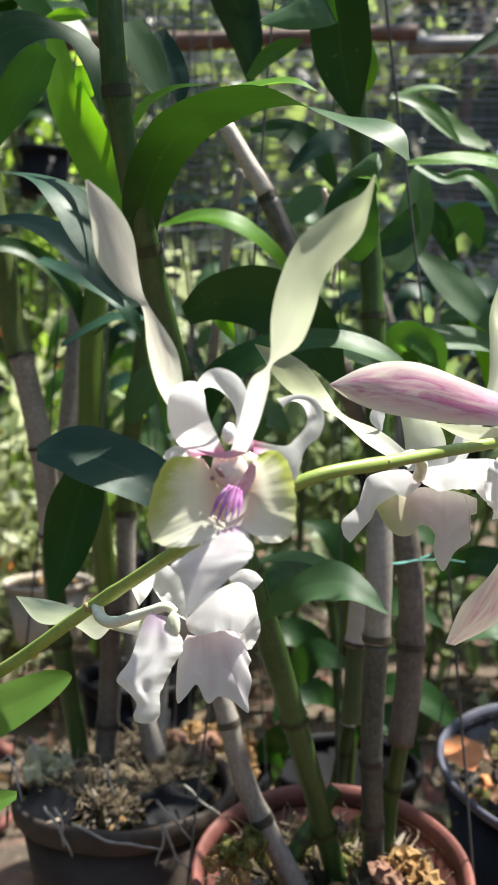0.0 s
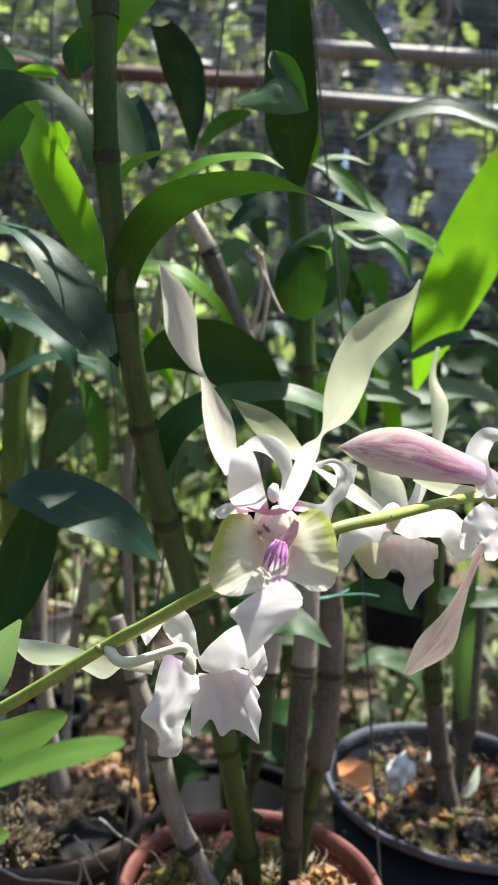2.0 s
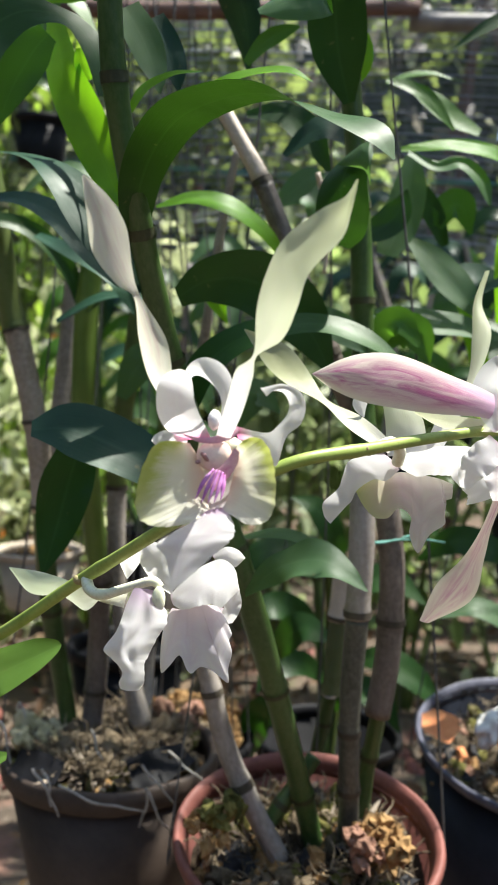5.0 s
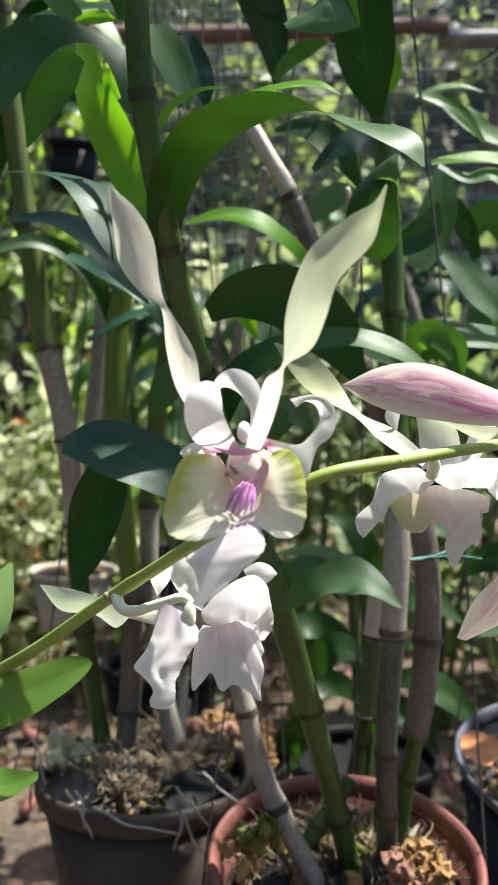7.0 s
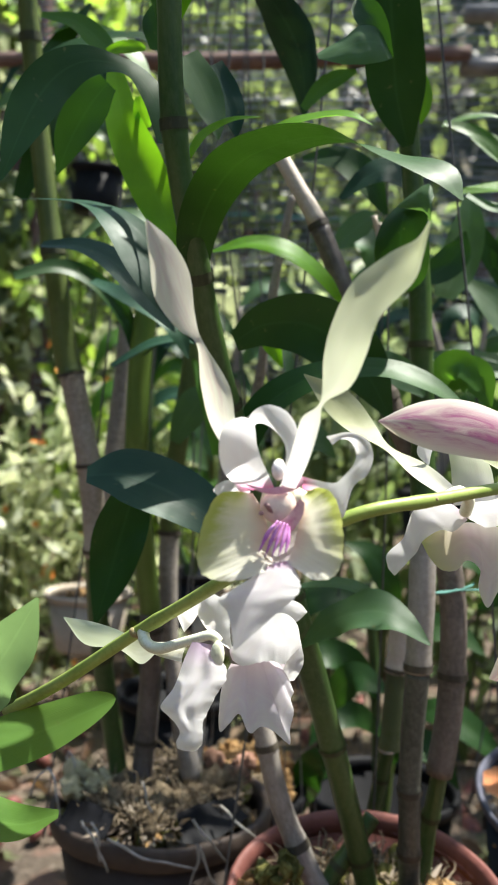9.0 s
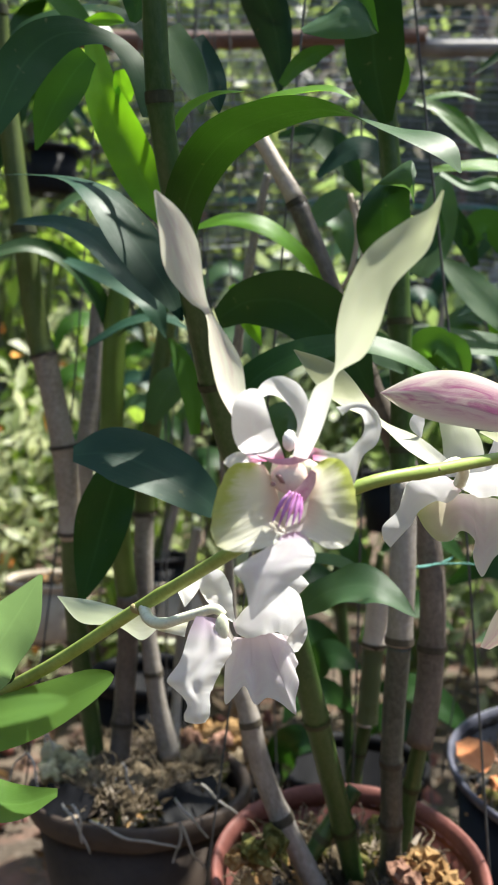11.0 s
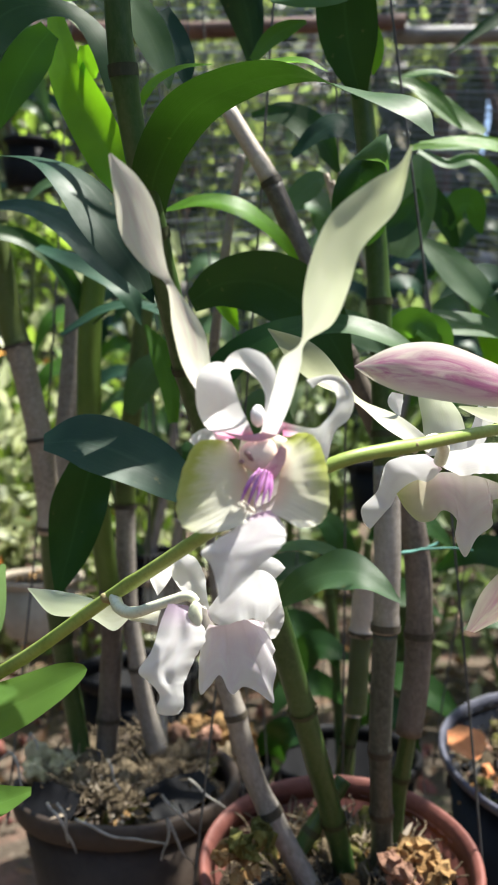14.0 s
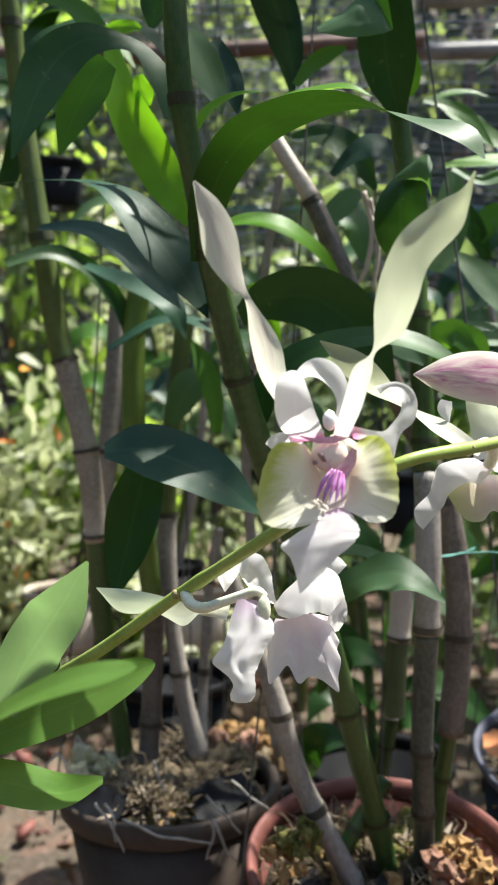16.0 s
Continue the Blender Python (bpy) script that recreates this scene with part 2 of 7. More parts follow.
def simple(name, dark, light, scale, rough, bump=0.3, distance=0.002, spec=0.4, per_piece=0.0):
    k = Mat(name, rough, 0.0, spec)
    n1, n2 = k.noise(scale, 6, 0.6), k.noise(scale * 6.5, 4, 0.6)
    col = k.mix(k.rampf(n1, [(0.3, 0), (0.72, 1)]), dark, light)
    col = k.mix(k.rampf(n2, [(0.5, 0), (0.85, 0.45)]), col, tuple(c * 0.45 for c in dark))
    if per_piece:
        col = k.mix(k.math("MULTIPLY", k.island(), per_piece), col, tuple(c * 0.35 for c in dark))
    k.colour(col)
    k.bump(k.math("ADD", n1, k.math("MULTIPLY", n2, 0.5)), bump, distance)
    return k.m


PURPLE = simple("callus_magenta", (0.40, 0.10, 0.36), (0.62, 0.30, 0.58), 420, 0.5, 0.2, 0.0004)
COLUMN = simple("column_cream_pink", (0.82, 0.58, 0.54), (0.87, 0.79, 0.62), 110, 0.4, 0.2, 0.0004)
PINK = simple("flower_heart_pink", (0.74, 0.30, 0.46), (0.85, 0.58, 0.66), 240, 0.5, 0.2, 0.0004)
RED_PINK = simple("throat_stripe_red_pink", (0.66, 0.26, 0.32), (0.83, 0.58, 0.52), 420, 0.5, 0.2, 0.0004)
ANTHER = simple("anther_brown_pink", (0.30, 0.16, 0.17), (0.48, 0.30, 0.26), 400, 0.45)
STALK = simple("flower_stalk_green", (0.22, 0.30, 0.055), (0.36, 0.43, 0.12), 90, 0.42, 0.2, 0.0005)
PEDICEL = simple("pedicel_cream_green", (0.66, 0.68, 0.48), (0.80, 0.79, 0.66), 120, 0.42, 0.15, 0.0004)
BRACT = simple("bract_brown", (0.25, 0.20, 0.09), (0.40, 0.33, 0.16), 200, 0.6)


def cane_material(name, dark, light, streak_col, rough, streak_amount=0.5, scars=0.25, relief=0.5):
    k = Mat(name, rough, 0.0, 0.45)
    fibre = k.noise(1.0, 5, 0.65, (28, 14, 1), "UV", 0.15)
    blot = k.noise(26, 3, 0.5)
    col = k.mix(k.rampf(blot, [(0.3, 0), (0.7, 1)]), dark, light)
    col = k.mix(k.math("MULTIPLY", k.rampf(fibre, [(0.40, 0), (0.72, 1)]), streak_amount), col, streak_col)
    scar = k.rampf(k.noise(70, 3, 0.6), [(0.64, 0), (0.74, 1)])
    col = k.mix(k.math("MULTIPLY", scar, scars), col, (0.06, 0.05, 0.035))
    k.colour(col)
    k.bump(k.math("ADD", fibre, blot), relief, 0.0008)
    return k.m


CANE_GREEN = cane_material("cane_green", (0.022, 0.060, 0.010), (0.056, 0.104, 0.024), (0.125, 0.160, 0.075), 0.36, 0.35, 0.10, 0.15)
CANE_OLIVE = cane_material("cane_olive", (0.045, 0.075, 0.014), (0.100, 0.135, 0.030), (0.15, 0.165, 0.06), 0.45, 0.35, 0.3, 0.25)
CANE_GREY = cane_material("cane_papery_grey", (0.125, 0.108, 0.092), (0.29, 0.255, 0.225), (0.47, 0.43, 0.39), 0.5, 0.5, 0.28, 0.3)
CANE_DARK = cane_material("cane_papery_dark", (0.030, 0.035, 0.026), (0.082, 0.084, 0.067), (0.18, 0.18, 0.155), 0.42, 0.5, 0.35, 0.3)
CANE_BROWN = cane_material("cane_papery_brown", (0.060, 0.047, 0.039), (0.150, 0.122, 0.104), (0.28, 0.24, 0.21), 0.5, 0.45, 0.3, 0.3)
CANE_TAN = cane_material("cane_papery_tan", (0.20, 0.165, 0.125), (0.40, 0.345, 0.28), (0.54, 0.48, 0.42), 0.5, 0.45, 0.2, 0.3)
SHEATH = leaf_material("sheath_translucent", (0.055, 0.085, 0.035), (0.13, 0.16, 0.085), (0.30, 0.36, 0.16), 0.45, 0.32, 0.5)
CANE_PALE = cane_material("cane_papery_beige", (0.36, 0.29, 0.24), (0.55, 0.47, 0.40), (0.66, 0.58, 0.50), 0.60, 0.5, 0.2)
CANE_LIGHT = cane_material("cane_light_green", (0.060, 0.115, 0.016), (0.120, 0.190, 0.032), (0.16, 0.22, 0.06), 0.40, 0.25, 0.1, 0.15)
NODE = cane_material("cane_node_brown", (0.030, 0.024, 0.016), (0.075, 0.062, 0.044), (0.12, 0.10, 0.075), 0.7, 0.4)
NODE_GREEN = cane_material("cane_node_green", (0.016, 0.022, 0.006), (0.045, 0.052, 0.016), (0.08, 0.085, 0.04), 0.6, 0.4)
GREENS = (CANE_GREEN, CANE_OLIVE, CANE_LIGHT)
CLAY = simple("pot_terracotta", (0.10, 0.032, 0.026), (0.26, 0.095, 0.075), 24, 0.62, 0.35, 0.002)
GREEN_MOSS = simple("moss_green", (0.10, 0.10, 0.025), (0.30, 0.27, 0.09), 90, 0.9, 0.8, 0.004, 0.1, 0.4)
WAX_WHITE = simple("petal_wax_white", (0.84, 0.81, 0.81), (0.90, 0.88, 0.87), 120, 0.45, 0.1, 0.0004)
POT_BROWN = simple("pot_dark_brown_plastic", (0.042, 0.029, 0.022), (0.080, 0.056, 0.043), 30, 0.68, 0.2, 0.001)
POT_BLACK = simple("pot_black_plastic", (0.005, 0.005, 0.006), (0.012, 0.012, 0.014), 26, 0.6, 0.15, 0.001, 0.12)
POT_BLUE = simple("pot_blue_black_plastic", (0.007, 0.009, 0.014), (0.018, 0.021, 0.031), 26, 0.5, 0.15, 0.001, 0.2)
# rim paler than the pot body, its lit look put into the colour
POT_RIM_BLUE = simple("pot_rim_lit", (0.055, 0.058, 0.080), (0.130, 0.130, 0.170), 40, 0.55, 0.2, 0.001)
MOSS = simple("moss_dry", (0.075, 0.056, 0.036), (0.29, 0.225, 0.145), 75, 0.9, 0.8, 0.006, 0.15, 0.35)
FIBRE = simple("moss_fibre_tan", (0.13, 0.095, 0.060), (0.48, 0.39, 0.27), 90, 0.9, 0.5, 0.002, 0.15, 1.0)
HUSK = simple("coconut_husk", (0.34, 0.18, 0.07), (0.64, 0.43, 0.20), 60, 0.85, 0.7, 0.004, 0.15, 0.55)
BRICK_BIT = simple("brick_chip", (0.48, 0.17, 0.07), (0.66, 0.29, 0.13), 60, 0.85, 0.5, 0.002, 0.2)
WHITE_BIT = simple("white_chip", (0.62, 0.60, 0.58), (0.80, 0.78, 0.76), 60, 0.8, 0.5, 0.002, 0.2)
COAL = simple("charcoal_chip", (0.012, 0.012, 0.014), (0.035, 0.035, 0.04), 60, 0.6, 0.6, 0.003, 0.3, 0.4)
SOIL = simple("potting_soil", (0.016, 0.012, 0.009), (0.050, 0.037, 0.025), 70, 0.95, 0.8, 0.006, 0.1)
ROOT = simple("orchid_root_grey", (0.22, 0.20, 0.17), (0.46, 0.43, 0.39), 120, 0.7, 0.3, 0.0008)
WIRE = simple("wire_galvanised_dull", (0.05, 0.05, 0.05), (0.11, 0.11, 0.11), 200, 0.5)
STRING = simple("string_green", (0.05, 0.16, 0.13), (0.11, 0.28, 0.24), 200, 0.7)
PIPE = simple("rail_grey_pipe", (0.13, 0.12, 0.12), (0.26, 0.245, 0.24), 14, 0.55, 0.2, 0.002)
RAIL_BROWN = simple("rail_brown_wood", (0.085, 0.048, 0.040), (0.19, 0.11, 0.090), 16, 0.75, 0.4, 0.003)
# broad dark bluish and pale zones paint shaded and sunlit stretches of net
NET = simple("shade_net_strand", (0.030, 0.034, 0.046), (0.36, 0.37, 0.40), 1.6, 0.7, 0.2, 0.001)
BRIGHT_STRIP = simple("bright_patch_bluish", (0.06, 0.07, 0.10), (0.62, 0.66, 0.78), 9, 0.5, 0.3, 0.002)
CREAM = simple("concrete_cream", (0.34, 0.28, 0.21), (0.52, 0.45, 0.36), 12, 0.85, 0.4, 0.003)


def ground_material():
    k = Mat("ground_earth_litter", 0.92, 0.0, 0.2)
    big, mid, fine = k.noise(1.3, 5), k.noise(9, 6), k.noise(60, 4)
    col = k.mix(k.rampf(big, [(0.35, 0), (0.65, 1)]), (0.060, 0.047, 0.036), (0.135, 0.104, 0.078))
    col = k.mix(k.rampf(mid, [(0.52, 0), (0.66, 0.6)]), col, (0.24, 0.125, 0.095))
    col = k.mix(k.rampf(mid, [(0.30, 0.8), (0.42, 0)]), col, (0.07, 0.10, 0.03))
    col = k.mix(k.rampf(fine, [(0.55, 0), (0.8, 0.5)]), col, (0.28, 0.225, 0.18))
    k.colour(col)
    k.bump(k.math("ADD", mid, k.math("MULTIPLY", fine, 0.5)), 0.8, 0.03)
    return k.m


GROUND = ground_material()


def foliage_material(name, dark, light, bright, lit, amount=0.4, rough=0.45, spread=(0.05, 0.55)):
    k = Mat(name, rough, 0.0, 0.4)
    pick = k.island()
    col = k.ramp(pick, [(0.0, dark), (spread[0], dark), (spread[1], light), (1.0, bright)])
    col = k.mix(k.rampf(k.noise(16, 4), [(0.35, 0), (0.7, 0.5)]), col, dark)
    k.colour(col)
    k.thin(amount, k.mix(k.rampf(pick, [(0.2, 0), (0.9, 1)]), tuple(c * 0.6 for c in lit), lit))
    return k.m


# hedge tones run dark to near white: leaf shade and sun highlights in colour
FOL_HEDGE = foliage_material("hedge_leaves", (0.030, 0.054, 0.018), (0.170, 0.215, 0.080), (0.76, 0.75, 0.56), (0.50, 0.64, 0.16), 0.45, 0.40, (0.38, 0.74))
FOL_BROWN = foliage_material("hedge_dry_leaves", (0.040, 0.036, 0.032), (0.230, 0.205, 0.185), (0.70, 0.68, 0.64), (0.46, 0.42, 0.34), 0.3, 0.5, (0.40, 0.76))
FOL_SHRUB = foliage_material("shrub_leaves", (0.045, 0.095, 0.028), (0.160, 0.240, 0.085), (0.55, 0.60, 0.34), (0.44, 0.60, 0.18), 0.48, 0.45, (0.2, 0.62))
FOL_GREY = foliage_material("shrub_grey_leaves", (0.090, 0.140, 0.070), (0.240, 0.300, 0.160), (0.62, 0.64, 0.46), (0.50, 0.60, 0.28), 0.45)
# paler copy of the shrub leaves, full sun put into the colour
FOL_SUNLIT = foliage_material("shrub_sunlit_leaves", (0.20, 0.26, 0.10), (0.48, 0.52, 0.30), (0.85, 0.84, 0.68), (0.75, 0.80, 0.45), 0.5)
FOL_DRY = foliage_material("leaf_litter", (0.060, 0.034, 0.022), (0.180, 0.105, 0.065), (0.40, 0.28, 0.18), (0.34, 0.20, 0.08), 0.25, 0.7)
SHRED = foliage_material("moss_shreds", (0.07, 0.052, 0.040), (0.29, 0.225, 0.165), (0.68, 0.60, 0.48), (0.2, 0.15, 0.08), 0.12, 0.9)
PALE_MOSS = simple("moss_pale_yellow", (0.46, 0.40, 0.21), (0.74, 0.67, 0.46), 90, 0.9, 0.8, 0.004, 0.1, 0.3)
RED_HUSK = simple("husk_reddish", (0.22, 0.11, 0.075), (0.46, 0.27, 0.19), 70, 0.85, 0.7, 0.004, 0.15, 0.4)
# yellow-green shrub copy, its sunlit brightness also put into the colour
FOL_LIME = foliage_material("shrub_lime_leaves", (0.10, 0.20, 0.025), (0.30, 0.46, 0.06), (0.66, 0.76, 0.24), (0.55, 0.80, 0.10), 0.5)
BLOSSOM = foliage_material("orange_blossom", (0.70, 0.14, 0.03), (0.80, 0.28, 0.05), (0.85, 0.45, 0.10), (0.80, 0.3, 0.05), 0.35)


def wall_of_green():
    k = Mat("distant_greenery", 0.7, 0.0, 0.2)
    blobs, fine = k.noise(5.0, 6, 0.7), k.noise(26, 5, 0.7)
    # shaded hollows and lit leaf specks are painted onto the sheet
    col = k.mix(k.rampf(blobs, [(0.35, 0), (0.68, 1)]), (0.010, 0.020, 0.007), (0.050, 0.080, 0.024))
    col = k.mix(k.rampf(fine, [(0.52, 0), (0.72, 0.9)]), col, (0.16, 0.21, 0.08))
    k.colour(col)
    k.bump(k.math("ADD", blobs, k.math("MULTIPLY", fine, 0.4)), 1.0, 0.25)
    return k.m


FOL_WALL = wall_of_green()

# ---- builders ----
TOWARDS = (0.0, -1.0, 0.0)
UP = (0.0, 0.0, 1.0)


def glide(values, u):
    """Catmull-Rom through evenly spaced values (numbers or vectors), u from 0 to 1."""
    n = len(values) - 1
    f = min(max(u, 0.0), 1.0) * n
    i = min(int(f), n - 1)
    t = f - i
    p1, p2 = values[i], values[i + 1]
    p0 = values[i - 1] if i > 0 else p1 * 2 - p2
    p3 = values[i + 2] if i + 2 <= n else p2 * 2 - p1
    return p1 + (p2 - p0) * (0.5 * t) + (p0 - p1 * 2.5 + p2 * 2 - p3 * 0.5) * t ** 2 + ((p1 - p2) * 1.5 + (p3 - p0) * 0.5) * t ** 3


def finish(name, bm, material, parent=None, label="", smooth=True):
    me = bpy.data.meshes.new(name)
    if smooth:
        for f in bm.faces:
            f.smooth = True
    bm.to_mesh(me)
    bm.free()
    me.materials.append(material)
    ob = new(name, me)
    if parent:
        ob.parent = parent
    if label:
        ob["label"] = label
    return ob


def part(name, bm, material, parent, label=""):
    return finish(name, bm, material, parent, label)


def thing(name, label, category, group="", kind="", at=(0, 0, 0)):
    ob = new(name)
    ob.empty_display_size = 0.02
    return tagged(ob, label, category, group, kind)


def blade(pts, widths, facing=(TOWARDS,), n=26, m=5, fold=0.12, wave=0.0, ripple=3.0, cap=0.0, jag=0.0, seed=0, cup=0.0, flip=False):
    """A leaf or petal: a curved sheet along pts, its width and facing gliding along it. fold: a keel along the midrib;
    wave: edges that undulate; cap: the share of the length over which the end rounds off; jag: an uneven edge."""
    pts = [Vector(p) for p in pts]
    facing = [Vector(f).normalized() for f in facing]
    if len(facing) == 1:
        facing = facing * 2
    widths = list(widths)
    bm = bmesh.new()
    uvl = bm.loops.layers.uv.new("UVMap")
    rows, uvs = [], {}
    for i in range(n + 1):
        u = i / n
        if cap:
            u = 1 - (1 - u) ** 1.35
        c = glide(pts, u)
        tan = glide(pts, min(1, u + 0.01)) - glide(pts, max(0, u - 0.01))
        tan.normalize()
        f = glide(facing, u)
        side = tan.cross(f)
        if side.length < 1e-5:
            side = tan.cross(Vector((0.3, -0.8, 0.5)))
        side.normalize()
        nrm = side.cross(tan)
        w = max(glide(widths, u), 0.00025)
        if cap and u > 1 - cap:
            w *= math.sqrt(max(0.0, 1 - ((u - 1 + cap) / cap) ** 2)) * 0.97 + 0.03
        row = []
        for j in range(-m, m + 1):
            s = j / m
            e = abs(s)
            ph = seed * 1.7 + (1.3 if s > 0 else 0.0)
            reach = 1 + jag * e * (math.sin(u * 23 + ph * 2) * 0.6 + math.sin(u * 41 + ph) * 0.4)
            lift = fold * (e ** 1.4) + cup * e * e + wave * e * e * math.sin(u * ripple * 2 * math.pi + ph)
            lift += 0.03 * noise.noise(Vector((u * 4, s * 1.5, seed * 3.1)))
            p = c + side * (w * 0.5 * s * reach) + nrm * (w * 0.5 * lift)
            v = bm.verts.new(p)
            uvs[v] = (u, 0.5 - 0.5 * s if flip else 0.5 + 0.5 * s)
            row.append(v)
        rows.append(row)
    for a, b in zip(rows, rows[1:]):
        for k in range(len(a) - 1):
            bm.faces.new((a[k], a[k + 1], b[k + 1], b[k]))
    for f in bm.faces:
        for lp in f.loops:
            lp[uvl].uv = uvs[lp.vert]
    return bm


def sheet(edge_a, edge_b, bow=0.15, n=30, m=10, crimp=0.0, ridges=5.0, seed=0, turned=False, nib=0.0, groove=0.0):
    """A petal spanned between two edge curves. bow: how far the middle swells towards the viewer, as a share of the width;
    crimp: folds that run across and deepen to edge_b; nib: a finely uneven edge_b; groove: a fold sunk along the middle; turned: swaps the grain."""
    a, b = [Vector(p) for p in edge_a], [Vector(p) for p in edge_b]
    bm = bmesh.new()
    uvl = bm.loops.layers.uv.new("UVMap")
    rows, uvs = [], {}
    for i in range(n + 1):
        u = i / n
        p, q = glide(a, u), glide(b, u)
        along = glide(b, min(1, u + 0.03)) + glide(a, min(1, u + 0.03)) - glide(b, max(0, u - 0.03)) - glide(a, max(0, u - 0.03))
        nrm = (q - p).cross(along)
        nrm = nrm.normalized() if nrm.length > 1e-12 else Vector(TOWARDS)
        if nrm.y > 0:
            nrm = -nrm
        nrm = (nrm + Vector(TOWARDS) * 0.6).normalized()
        w = (q - p).length
        reach = 1 + nib * (math.sin(u * 61 + seed) * 0.5 + math.sin(u * 97 + seed * 2) * 0.5)
        row = []
        for j in range(m + 1):
            v = j / m
            lift = bow * 4 * v * (1 - v) - groove * math.exp(-((v - 0.5) / 0.13) ** 2) * math.sin(math.pi * min(1.0, u * 1.3))
            lift += crimp * (v ** 1.6 if turned else 4 * (v - 0.5) ** 2) * (math.sin(u * ridges * 6.283 + seed) + 0.5 * math.sin(u * ridges * 15.1 + seed * 3 + v))
            lift += 0.035 * noise.noise(Vector((u * 5, v * 3, seed * 3.1)))
            vert = bm.verts.new(p + (q - p) * (v * (1 + (reach - 1) * v ** 3)) + nrm * (w * lift))
            uvs[vert] = (v, u) if turned else (u, v)
            row.append(vert)
        rows.append(row)
    for r0, r1 in zip(rows, rows[1:]):
        for k in range(m):
            bm.faces.new((r0[k], r0[k + 1], r1[k + 1], r1[k]))
    for f in bm.faces:
        for lp in f.loops:
            lp[uvl].uv = uvs[lp.vert]
    return bm


def tube(pts, radii, n=30, ring=12, close=True, rough=0.0, seed=0, bm=None, bulge=(), start=0.0, end=1.0):
    """A round rod along pts, the radius gliding along it. bulge: places along it (0 to 1) of swollen joints."""
    pts = [Vector(p) for p in pts]
    radii = list(radii) if len(radii) > 1 else list(radii) * 2
    own = bm is None
    if own:
        bm = bmesh.new()
    uvl = bm.loops.layers.uv.verify()
    length = sum((b - a).length for a, b in zip(pts, pts[1:]))
    up = Vector((0.31, -0.2, 0.93))
    rows, uvs, side = [], {}, None
    for i in range(n + 1):
        u = start + (end - start) * i / n
        c = glide(pts, u)
        tan = (glide(pts, min(1, u + 0.004)) - glide(pts, max(0, u - 0.004))).normalized()
        if side is None:
            side = tan.cross(up if abs(tan.dot(up)) < 0.9 else Vector((1, 0, 0)))
        side = (side - tan * side.dot(tan)).normalized()
        other = tan.cross(side)
        r = glide(radii, u)
        for b in bulge:
            r *= 1 + 0.12 * math.exp(-((u - b) * length / 0.004) ** 2)
        row = []
        for k in range(ring + 1):
            a = 2 * math.pi * k / ring
            rr = r
            if rough:
                rr *= 1 + rough * noise.noise(c * 40 + Vector((math.cos(a), math.sin(a), seed * 2.3)))
            if k == ring:
                row.append(row[0])
            else:
                row.append(bm.verts.new(c + side * (math.cos(a) * rr) + other * (math.sin(a) * rr)))
        rows.append((row, u * length * 10))
    for (a, ua), (b, ub) in zip(rows, rows[1:]):
        for k in range(ring):
            f = bm.faces.new((a[k], a[k + 1], b[k + 1], b[k]))
            for lp, q in zip(f.loops, ((ua, k / ring), (ua, (k + 1) / ring), (ub, (k + 1) / ring), (ub, k / ring))):
                lp[uvl].uv = q
    if close:
        bm.faces.new(list(reversed(rows[0][0][:ring])))
        bm.faces.new(rows[-1][0][:ring])
    return bm


def lathe(profile, ring=48):
    """A turned shape from (radius, height) pairs."""
    bm = bmesh.new()
    rows = []
    for r, z in profile:
        rows.append([bm.verts.new((r * math.cos(2 * math.pi * k / ring), r * math.sin(2 * math.pi * k / ring), z)) for k in range(ring)])
    for a, b in zip(rows, rows[1:]):
        for k in range(ring):
            bm.faces.new((a[k], a[(k + 1) % ring], b[(k + 1) % ring], b[k]))
    return bm


def lump(size, seed, rough=0.35, sub=2, bm=None, at=(0, 0, 0)):
    """An uneven stone, chip or bud."""
    own = bmesh.new()
    bmesh.ops.create_icosphere(own, subdivisions=sub, radius=1.0)
    turn = Euler((seed * 1.3, seed * 2.1, seed * 0.7)).to_matrix()
    for v in own.verts:
        k = 1 + rough * noise.noise(v.co * 1.6 + Vector((seed * 3.7, 0, 0))) + rough * 0.5 * noise.noise(v.co * 4 + Vector((0, seed, 0)))
        v.co = turn @ Vector((v.co.x * size[0] * k, v.co.y * size[1] * k, v.co.z * size[2] * k)) + Vector(at)
    if bm is None:
        return own
    me = bpy.data.meshes.new("tmp")
    own.to_mesh(me)
    own.free()
    bm.from_mesh(me)
    bpy.data.meshes.remove(me)
    return bm


def cane(plant, pts, radii, joints, skin, split=None, skin_low=None, label="", label_low=""):
    """One jointed cane: its green and papery lengths, with a brown ring at every joint."""
    inside = [b for b in joints if 0.005 < b < 0.995]
    cuts = [(0.0, split if split else 1.0, skin, label)]
    if split:
        cuts.append((split, 1.0, skin_low, label_low))
    made = None
    for a, b, mat, lab in cuts:
        count = max(10, int(70 * (b - a)))
        made = part("cane", tube(pts, radii, count, 14, True, 0.05, len(plant.children), bulge=inside, start=a, end=b), mat, plant, lab)
        vec = [Vector(p) for p in pts]
        length = sum((q - p).length for p, q in zip(vec, vec[1:]))
        for j in inside:
            if a <= j < b or (j >= b and b == 1.0):
                h = 0.0018 / length
                rr = [glide(list(radii), j) * 1.17] * 2
                part("node", tube(pts, rr, 3, 14, False, 0.03, 1, start=j - h, end=j + h), NODE_GREEN if mat in GREENS else NODE, made)
    return made


def leaf(plant, pts, widths, facing=(TOWARDS,), mat=None, name="leaf", label="", **k):
    k.setdefault("seed", len(plant.children))
    k.setdefault("wave", 0.06)
    k.setdefault("ripple", 1.4)
    return part(name, blade(pts, widths, facing, **k), mat or LEAF_DARK, plant, label)


SUN = np.array(sun_way)


